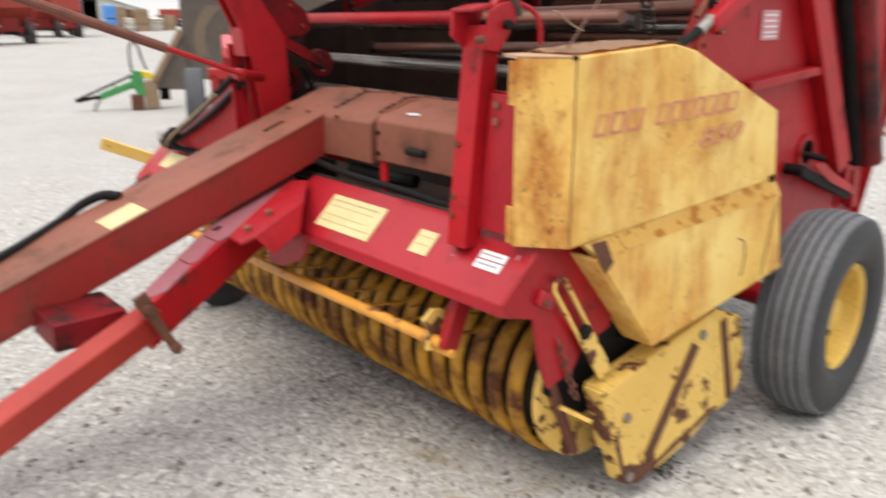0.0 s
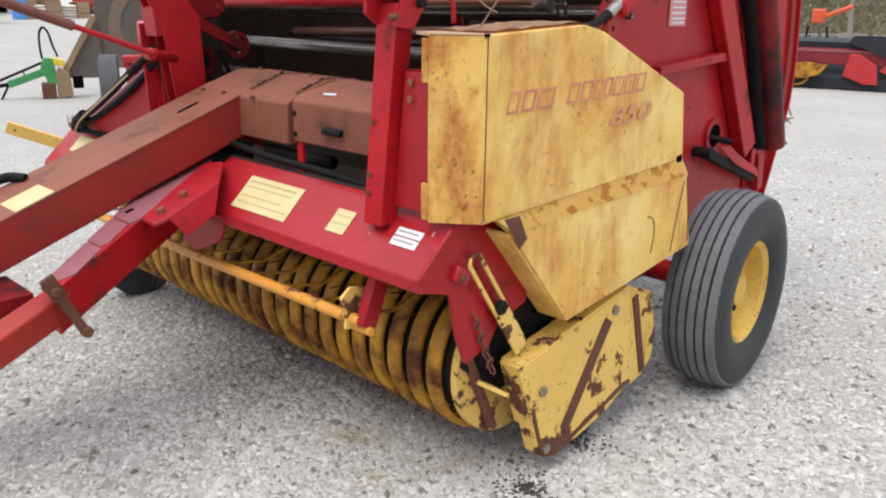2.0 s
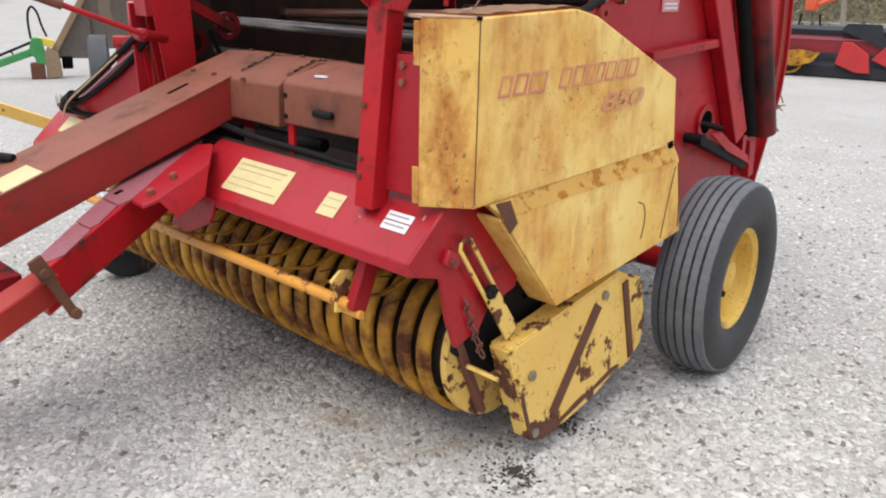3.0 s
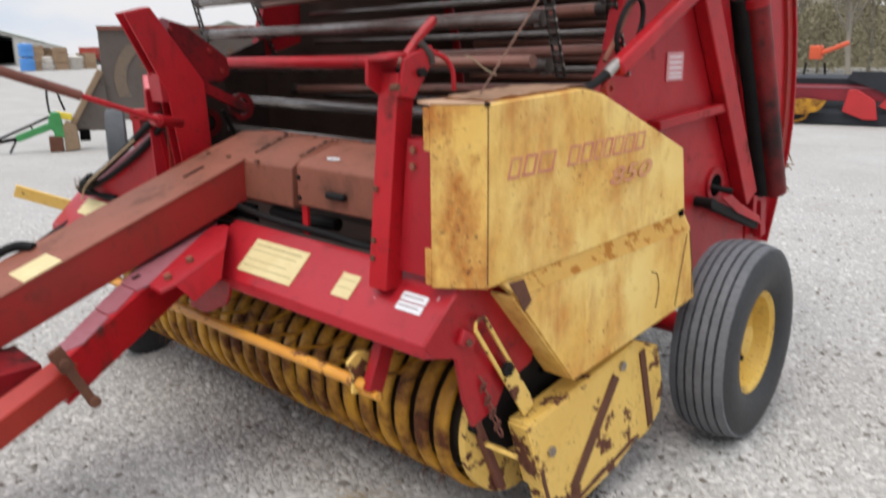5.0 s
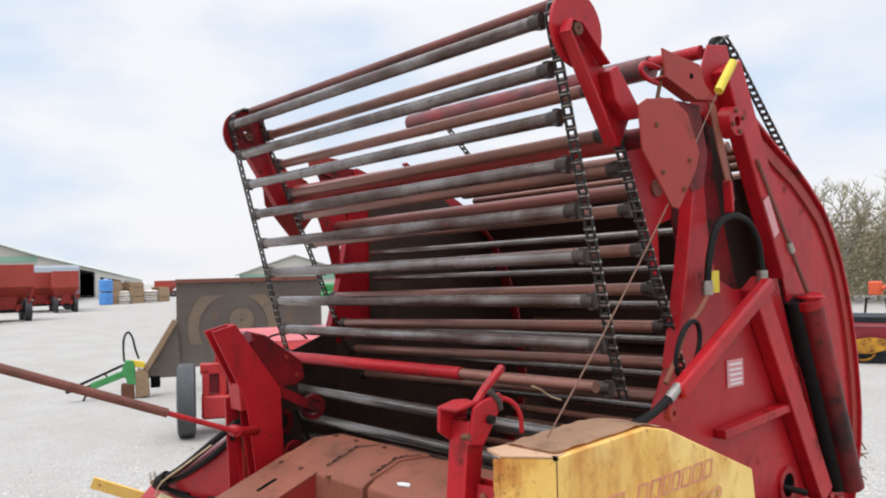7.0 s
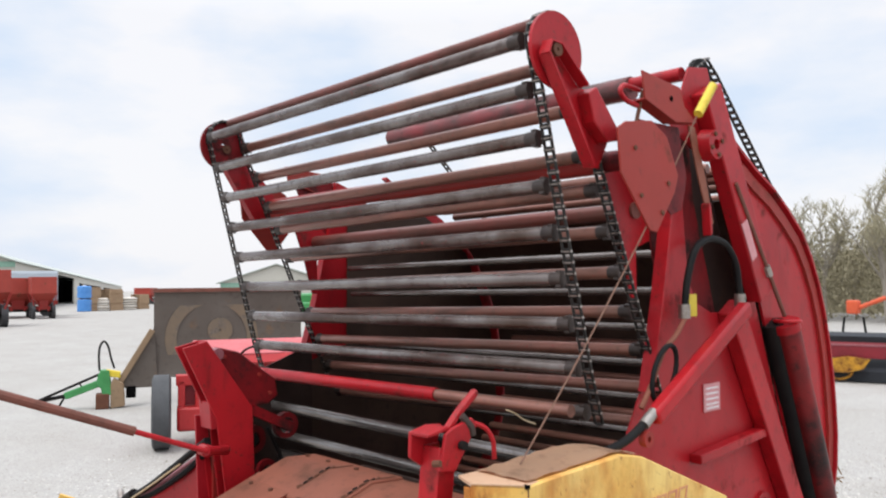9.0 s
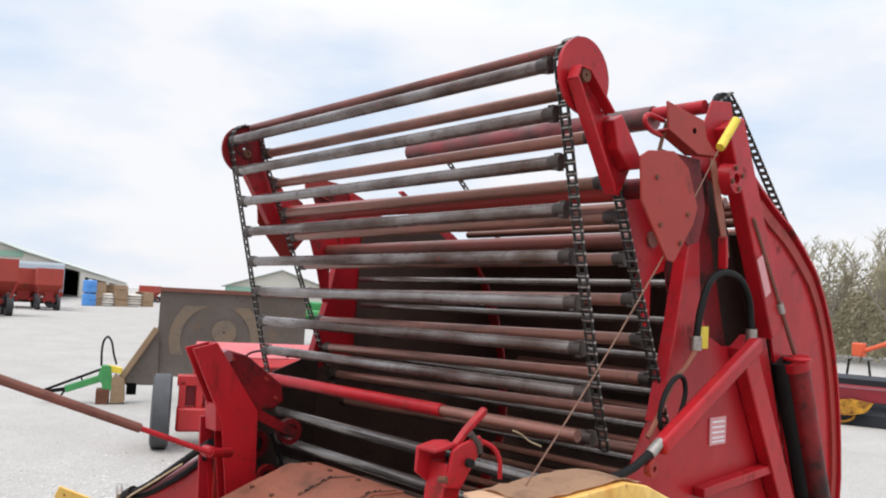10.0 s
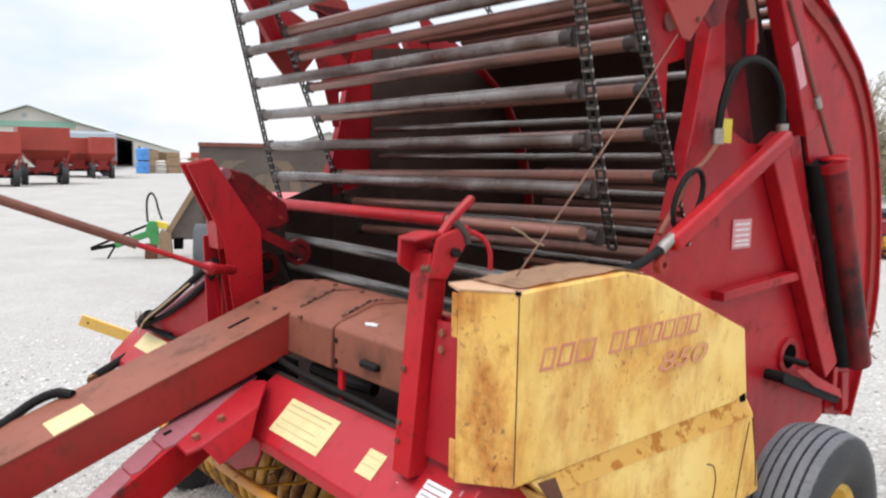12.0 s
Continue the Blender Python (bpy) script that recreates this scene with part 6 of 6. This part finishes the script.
for s in (-1, 1):
    vs = [b.verts.new(p) for p in ((0.3, 0, 3.95), (-18, 0, 3.95), (-18, s * 5.9, 2.0), (0.3, s * 5.9, 2.0), (0.3, 0, 4.05), (-18, 0, 4.05), (-18, s * 5.9, 2.1), (0.3, s * 5.9, 2.1))]
    for f in ((0, 1, 2, 3), (4, 7, 6, 5), (0, 3, 7, 4), (2, 1, 5, 6), (3, 2, 6, 7)):
        b.faces.new([vs[i] for i in f])
part("roof", b, ROOF, barn)
b = B()
block(b, (0.01, -5.5, 1.5), (0.08, 5.5, 2.1))
part("fascia", b, ROOF_GREEN, barn)

# pull scraper with green hitch; local x runs along the blade, y to its back
scr = thing("pull_scraper", (-9.62, 3.72, 0), "worn steel blade scraper with a green hitch frame", "scraper", turn=67)
b = B()
prism(b, [(-0.02, 0.42), (0.02, 0.40), (0.09, 0.80), (0.10, 1.30), (0.05, 1.72), (0.0, 1.73), (0.04, 1.30), (0.03, 0.80)], "x", 0.0, 2.25)
blade = part("blade", b, PLATE, scr, "scraped steel blade plate")
part("top_rail", block(B(), (-0.01, -0.04, 1.70), (2.26, 0.08, 1.76)), ROD_RUST, blade, "rusty top rail")
b = B()
lathe(b, [(0.0, 0.53), (0.0, 0.70), (0.006, 0.70), (0.006, 0.53)], (0.86, 0.022, 0.98), "y", 48)
part("worn_ring", b, RING_SOFT, blade, "tan worn ring")
b = B()
lathe(b, [(0.0, 0.02), (0.0, 0.19), (0.006, 0.19), (0.006, 0.02)], (0.98, 0.020, 1.10), "y", 32)
part("worn_patch", b, RING_SOFT, blade, "tan worn patch")
part("side_plate", prism(B(), [(-0.03, 1.05), (0.0, 1.18), (0.06, 0.27), (-0.42, 0.275), (-0.46, 0.36)], "y", -0.06, -0.03), PLATE, scr, "grey side plate")
b = B()
bar(b, (-0.02, -0.08, 1.135), (-0.50, -0.08, 0.33), 0.085, 0.12, (0, 1, 0))
part("side_arm", b, PLATE_RING, scr, "rusty slanting arm", bevel=0.008)
b = B()
prism(b, [(-0.56, 0.44), (-0.42, 0.36), (-0.40, 0.03), (-0.60, 0.0), (-0.60, 0.36)], "y", -0.20, 0.0)
part("foot_block", b, PLATE_RING, scr, bevel=0.01)
part("foot_block", block(B(), (-0.80, -0.22, 0.0), (-0.62, 0.0, 0.22)), RUST, scr, "rust-brown foot", bevel=0.01)
part("shoe", block(B(), (-0.39, -0.1, 0.13), (-0.25, 0.1, 0.30)), DARK, scr, bevel=0.01)
b = B()
prism(b, [(-0.77, 0.50), (-0.74, 0.57), (-0.62, 0.565), (-0.60, 0.40), (-0.58, 0.20), (-0.71, 0.19), (-0.73, 0.30), (-0.80, 0.36)], "y", -0.20, -0.02)
bar(b, (-0.72, -0.10, 0.385), (-1.22, -0.10, 0.205), 0.10, 0.11, (0, 1, 0))
hitch = part("hitch_frame", b, GREEN, scr, "green hitch frame", bevel=0.012)
b = B()
prism(b, [(-0.66, 0.575), (-0.46, 0.53), (-0.47, 0.44), (-0.64, 0.47)], "y", -0.17, -0.05)
part("hitch_plate", b, TAG, hitch, "yellowish end plate", bevel=0.01)
b = B()
bar(b, (-0.72, -0.13, 0.52), (-1.56, -0.13, 0.165), 0.035, 0.04, (0, 1, 0))
bar(b, (-1.18, -0.10, 0.215), (-1.56, -0.10, 0.15), 0.05, 0.055, (0, 1, 0))
bar(b, (-1.22, -0.10, 0.20), (-1.33, -0.10, 0.0), 0.03, 0.03, (0, 1, 0))
bar(b, (-1.02, -0.12, 0.38), (-0.98, -0.12, 0.30), 0.02, 0.02, (0, 1, 0))
part("drawbar", b, IRON, hitch, "dark drawbar")
part("hydraulic_hose", pipe(B(), smooth_path([(-0.755, -0.10, 0.55), (-0.765, -0.10, 0.75), (-0.75, -0.10, 0.91), (-0.695, -0.10, 0.985), (-0.635, -0.10, 0.90), (-0.60, -0.10, 0.74), (-0.55, -0.10, 0.58)]), 0.016, 8), HOSE, scr, "arched black hose")

# red mower between; its wheel stands nearest
mow = thing("red_mower", (-6.34, 2.40, 0), "bright red hay mower with a grey rubber tyre", "hay mower", turn=65)
b = B()
tyre_simple(b, (0, 0, 0.41), 0.41, 0.20, 36)
part("tyre", b, FAR_TYRE, mow)
part("rim", lathe(B(), [(-0.06, 0.02), (-0.09, 0.225), (0.09, 0.225), (0.06, 0.02)], (0, 0, 0.41), n=24), FAR_RED, mow)
b = B()
block(b, (0.16, 0.0, 0.17), (0.98, 0.30, 0.44))
part("bumper", b, FAR_RED, mow, "solid red bumper box", bevel=0.03)
for x in (0.17, 0.36, 0.70, 0.88):
    part("upright", block(B(), (x, 0.05, 0.42), (x + 0.08, 0.20, 0.74)), FAR_RED, mow, bevel=0.012)
# Shaded red copy paints the dark behind the uprights.
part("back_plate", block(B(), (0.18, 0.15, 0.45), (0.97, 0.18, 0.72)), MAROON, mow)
part("rail", block(B(), (0.15, 0.05, 0.68), (1.0, 0.2, 0.80)), FAR_RED, mow, bevel=0.012)
part("gearbox", block(B(), (0.40, 0.2, 0.44), (0.75, 0.6, 0.66)), IRON, mow, bevel=0.02)
b = B()
prism(b, [(-0.15, 0.93), (-0.1, 1.02), (0.6, 1.14), (1.0, 0.92), (1.0, 0.55), (0.92, 0.55), (0.9, 0.86), (0.55, 1.04), (-0.1, 0.92)], "x", 0.33, 3.3)
hood = part("hood", b, FAR_RED, mow, "sun-bleached red sheet hood", bevel=0.01)
b = B()
prism(b, [(-0.09, 1.026), (0.6, 1.146), (0.9, 0.982), (0.9, 0.987), (0.6, 1.152), (-0.09, 1.032)], "x", 0.34, 3.29)
part("hood_top", b, SUN_RED, hood, "chalky bleached top of the hood in a sunlit tone")
for x in (0.8, 1.5, 2.2):
    part("hose", pipe(B(), smooth_path([(x, -0.1, 0.98), (x + 0.15, -0.12, 1.10), (x + 0.45, -0.1, 1.12), (x + 0.6, 0.0, 1.0)]), 0.013, 8), HOSE, mow)

# a green tractor, mostly hidden far behind the slats
trac = thing("green_tractor", (-20.0, 13.2, 0), "green tractor parked far across the yard", "tractor", turn=60)
b = B()
block(b, (-0.35, -1.2, 0.8), (0.35, 0.8, 1.45))
part("bonnet", b, GREEN, trac, bevel=0.06)
b = B()
block(b, (-0.6, -1.9, 1.0), (0.6, -1.2, 1.2))
part("fender", b, GREEN, trac, bevel=0.05)
for x, y, r in ((-0.8, -1.5, 0.75), (0.8, -1.5, 0.75), (-0.7, 0.6, 0.45), (0.7, 0.6, 0.45)):
    b = B()
    tyre_simple(b, (x, y, r), r, 0.38)
    part("wheel", b, RUBBER_SIDE, trac)

# combine header on the other side of the yard
comb = thing("combine_header", (-2.6, 13.6, 0), "red combine header with black canvas lying on gravel", "combine header", turn=12)
b = B()
prism(b, [(0.0, 0.42), (0.0, 0.66), (0.06, 0.72), (0.12, 0.66), (0.12, 0.42)], "x", -4.0, 4.2)
# Beam in the shaded red copy; the end shields use the sunlit one.
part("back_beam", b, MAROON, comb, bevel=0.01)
part("top_edge", block(B(), (-4.0, -0.012, 0.635), (4.2, 0.004, 0.665)), PINK, comb, "pale pink upper edge")
b = B()
prism(b, [(0.05, 0.66), (0.0, 0.80), (0.25, 0.86), (0.5, 0.84), (0.5, 0.66)], "x", -4.0, 4.2)
part("canvas", b, BLACK_CLOTH, comb, "black canvas")
b = B()
prism(b, [(-0.05, 0.02), (-0.05, 0.20), (0.4, 0.40), (0.9, 0.40), (1.0, 0.02)], "x", -1.2, 4.2)
part("trough", b, BLACK_CLOTH, comb)
b = B()
prism(b, [(0.0, 0.25), (0.08, 0.62), (0.22, 0.62), (0.50, 0.44), (0.56, 0.12), (0.34, 0.12)], "y", -0.12, -0.04)
prism(b, [(0.55, 0.35), (0.75, 0.58), (0.95, 0.5), (1.3, 0.14), (0.9, 0.2)], "y", -0.10, -0.02)
part("end_shield", b, FAR_RED, comb, "red end shields", bevel=0.01)
b = B()
prism(b, [(0.02, 0.8), (0.10, 0.92), (0.62, 0.92), (0.80, 0.48), (0.5, 0.62)], "y", -0.06, -0.02)
part("flap", b, BLACK_CLOTH, comb)
b = B()
prism(b, [(-0.95, 0.18), (-0.95, 0.40), (-0.6, 0.46), (-0.25, 0.42), (-0.35, 0.26), (-0.6, 0.18)], "y", -0.2, -0.1)
pipe(b, [(-0.75 + 0.22 * math.cos(a), -0.15, 0.22 + 0.16 * math.sin(a)) for a in [2 * math.pi * k / 20 for k in range(20)]], 0.02, 6, closed=True)
part("drive_guard", b, YELLOW_REEL, comb, "yellow drive guard")
sig = thing("orange_auger", (-4.6, 17.5, 0), "orange grain auger tube leaning over a stand", "auger")
b = B()
block(b, (-0.12, -0.12, 1.02), (0.12, 0.12, 1.32))
part("hopper", b, SIGNAL, sig, bevel=0.03)
part("tube", pipe(B(), [(0.1, 0, 1.15), (0.62, 0.15, 1.38)], 0.05, 12), SIGNAL, sig)
b = B()
for x in (-0.2, 0.2):
    bar(b, (x, 0, 0.95), (x * 1.6, 0, 0.0), 0.04, 0.04)
part("stand", b, IRON, sig)

# bare spring trees
def tree(place, height, seed, turn=0.0):
    rnd = random.Random(seed)
    t = thing("tree", place, "tall bare spring tree with thin budding twigs", "tree", "trees behind the yard", turn)
    trunk, twigs = B(), B()
    tips = []

    def grow(p, d, length, r, level):
        pts, rs = [p], [r]
        for k in range(3):
            d = (d + Vector((rnd.uniform(-0.18, 0.18), rnd.uniform(-0.18, 0.18), rnd.uniform(-0.02, 0.12)))).normalized()
            p = p + d * length / 3
            pts.append(p)
            rs.append(r * (1 - 0.2 * (k + 1)))
        pipe(trunk, pts, rs, 6 if level < 2 else 4)
        if level < 3:
            for k in range(4 if level else 6):
                f = rnd.uniform(0.35, 1.0)
                base = pts[0].lerp(pts[-1], f)
                a = rnd.uniform(0, 2 * math.pi)
                nd = (d + Vector((math.cos(a), math.sin(a), rnd.uniform(0.1, 0.6))) * rnd.uniform(0.5, 0.9)).normalized()
                grow(base, nd, length * rnd.uniform(0.45, 0.65), max(0.012, r * 0.45), level + 1)
        else:
            tips.append((pts[-1], d))
        if level >= 2:
            tips.append((pts[2], d))

    grow(Vector((0, 0, -0.1)), Vector((0, 0, 1)), height * 0.55, height * 0.018, 0)
    for p, d in tips:
        for k in range(6):
            a = rnd.uniform(0, 2 * math.pi)
            nd = (d + Vector((math.cos(a), math.sin(a), rnd.uniform(-0.2, 0.8)))).normalized()
            q = p + nd * rnd.uniform(0.25, 0.7) * height / 8
            side = nd.orthogonal().normalized() * 0.012 * height / 6
            twigs.faces.new([twigs.verts.new(c) for c in (p - side, p + side, q)])
            for _ in range(2):
                c = p.lerp(q, rnd.uniform(0.3, 1.0))
                u, v = ring_frame((rnd.uniform(-1, 1), rnd.uniform(-1, 1), rnd.uniform(-1, 1)))
                s = rnd.uniform(0.010, 0.026) * height / 6
                twigs.faces.new([twigs.verts.new(c + x) for x in (u * s, v * s, -u * s, -v * s)])
    part("trunk", trunk, BARK, t)
    part("crown", twigs, TWIG, t)
    return t


trees = [tree((-8.6, 31.5, 0), 6.6, 3), tree((-11.5, 33.0, 0), 5.6, 8), tree((-6.0, 34.0, 0), 5.8, 15)]
for i in range(13):
    src = trees[i % 3]
    x, y = -19 + 1.9 * i + random.uniform(-0.6, 0.6), 36 + random.uniform(-3, 5)
    c = copy_thing(src, pose(x, y, 0, 0, 0, random.uniform(0, 360)))
    c.scale = [random.uniform(0.7, 1.0)] * 3
# hedge bank under the trees
hb = B()
rnd = random.Random(5)
for i in range(70000):
    x, y = rnd.uniform(-24, 8), 33.5 + rnd.uniform(-1.0, 6.5)
    crest = 3.2 + 0.8 * math.sin(x * 0.9) * math.sin(x * 0.33 + 1.0) + 0.4 * math.sin(x * 2.3)
    z = crest * rnd.random() ** 0.9 + abs(rnd.gauss(0, 0.45))
    s = rnd.uniform(0.03, 0.10)
    u, v = ring_frame((rnd.uniform(-1, 1), rnd.uniform(-1, 1), rnd.uniform(-1, 1)))
    c = Vector((x, y, z))
    hb.faces.new([hb.verts.new(c + q) for q in (u * s, v * s * 0.6, -u * s, -v * s * 0.6)])
tagged(new("undergrowth", mesh_of("undergrowth", hb, BRUSH)), "tangled brown-green undergrowth below bare trees", "undergrowth", kind="stuff")

# distant wood line
bb = B()
rnd = random.Random(11)
prev = None
for i in range(141):
    x = -34 + i * 0.35
    y = 42 + 1.0 * math.sin(i * 0.31)
    top = 2.7 + 0.6 * math.sin(i * 0.23) * math.sin(i * 0.11 + 1) + rnd.uniform(-0.25, 0.25)
    row = [bb.verts.new((x, y, 0.0)), bb.verts.new((x, y, top)), bb.verts.new((x, y + 3.0, top - 0.6)), bb.verts.new((x, y + 3.0, 0.0))]
    if prev:
        for k in range(3):
            bb.faces.new((prev[k], row[k], row[k + 1], prev[k + 1]))
    prev = row
tagged(new("backdrop", mesh_of("backdrop", bb, BRUSH)), "hazy khaki wood line far behind the yard", "woodland", kind="structure")

# ---- loose stones near the machine ----
rng = np.random.default_rng(4)
chip = np.array([(1, 0, 0), (0, 1, 0), (-1, 0, 0), (0, -1, 0), (0.1, 0.05, 1)], float)
tri = np.array([(0, 1, 4), (1, 2, 4), (2, 3, 4), (3, 0, 4)])
N = 310000
ang = rng.uniform(0, 2 * np.pi, N)
rad = 7.5 * rng.uniform(0, 1, N) ** 0.85
cx, cy = 0.9 + rad * np.cos(ang), 0.3 + rad * np.sin(ang)
keep = rng.uniform(0, 1, N) < np.clip(1.25 - rad / 6.5, 0, 1) * np.clip((cx + 0.55 * cy + 6.5) / 3.0, 0, 1) * np.clip((cy + 3.6) / 1.8, 0, 1)
cx, cy, rad = cx[keep], cy[keep], rad[keep]
N = len(cx)
size = np.clip(rng.lognormal(-4.70, 0.38, N), 0.004, 0.021)
ang = rng.uniform(0, 2 * np.pi, N)
shape = chip[None] * (1 + rng.uniform(-0.35, 0.35, (N, 5, 3))) + rng.uniform(-0.28, 0.28, (N, 5, 3)) * np.array((1, 1, 0.4))
shape *= size[:, None, None] * np.stack([np.ones(N) * 1.15, rng.uniform(0.5, 0.95, N), rng.uniform(0.42, 0.8, N)], 1)[:, None]
ca, sa = np.cos(ang)[:, None], np.sin(ang)[:, None]
vx, vy = shape[..., 0] * ca - shape[..., 1] * sa, shape[..., 0] * sa + shape[..., 1] * ca
verts = np.stack([vx + cx[:, None], vy + cy[:, None], shape[..., 2] + size[:, None] * 0.08], -1).reshape(-1, 3)
faces = (tri[None] + 5 * np.arange(N)[:, None, None]).reshape(-1, 3)
sm = bpy.data.meshes.new("loose_stones")
sm.vertices.add(len(verts))
sm.vertices.foreach_set("co", verts.ravel())
sm.loops.add(faces.size)
sm.loops.foreach_set("vertex_index", faces.ravel().astype(np.int32))
sm.polygons.add(len(faces))
sm.polygons.foreach_set("loop_start", np.arange(0, faces.size, 3, dtype=np.int32))
sm.update(calc_edges=True)
sm.materials.append(STONES)
tagged(new("loose_stones", sm), "loose pale grey crushed limestone chips", "gravel", kind="stuff")


# ---- oil drips and straw on the gravel ----
def scatter(name, label, category, material, spots, seed, size):
    rnd_ = random.Random(seed)
    bm = B()
    for x0, y0, spread, count in spots:
        for _ in range(count):
            x, y, r = rnd_.gauss(x0, spread), rnd_.gauss(y0, spread * 0.7), rnd_.uniform(0.3, 1.0) * size
            c = [bm.verts.new((x + r * rnd_.uniform(0.6, 1) * math.cos(k * 1.26), y + r * rnd_.uniform(0.6, 1) * math.sin(k * 1.26), 0.006)) for k in range(5)]
            tip = bm.verts.new((x, y, 0.006 + r * 0.6))
            for k in range(5):
                bm.faces.new((c[k], c[(k + 1) % 5], tip))
    return tagged(new(name, mesh_of(name, bm, material)), label, category, kind="stuff")


scatter("oil_stain", "dark oil-soaked stones below the pickup", "oil stain", OIL, ((1.11, 0.60, 0.055, 260), (1.10, 0.64, 0.02, 60), (1.19, 0.22, 0.050, 210), (1.185, 0.24, 0.025, 120), (1.12, 0.31, 0.05, 40), (1.17, 0.14, 0.025, 14), (1.05, 0.30, 0.10, 30)), 3, 0.0085)
sb = B()
rnd = random.Random(9)
for x0, y0, count in ((0.60, 0.05, 22), (0.82, -0.05, 16), (0.70, 0.12, 8), (0.95, 0.17, 14)):
    for _ in range(count):
        x, y, a, n_ = rnd.gauss(x0, 0.05), rnd.gauss(y0, 0.05), rnd.uniform(0, 6.3), rnd.uniform(0.03, 0.09)
        pipe(sb, [(x, y, 0.012), (x + 0.5 * n_ * math.cos(a), y + 0.5 * n_ * math.sin(a), 0.016), (x + n_ * math.cos(a + 0.2), y + n_ * math.sin(a + 0.2), 0.010)], 0.0011, 4)
tagged(new("straw", mesh_of("straw", sb, STRAW)), "dry straw wisps lying on the gravel", "straw", kind="stuff")
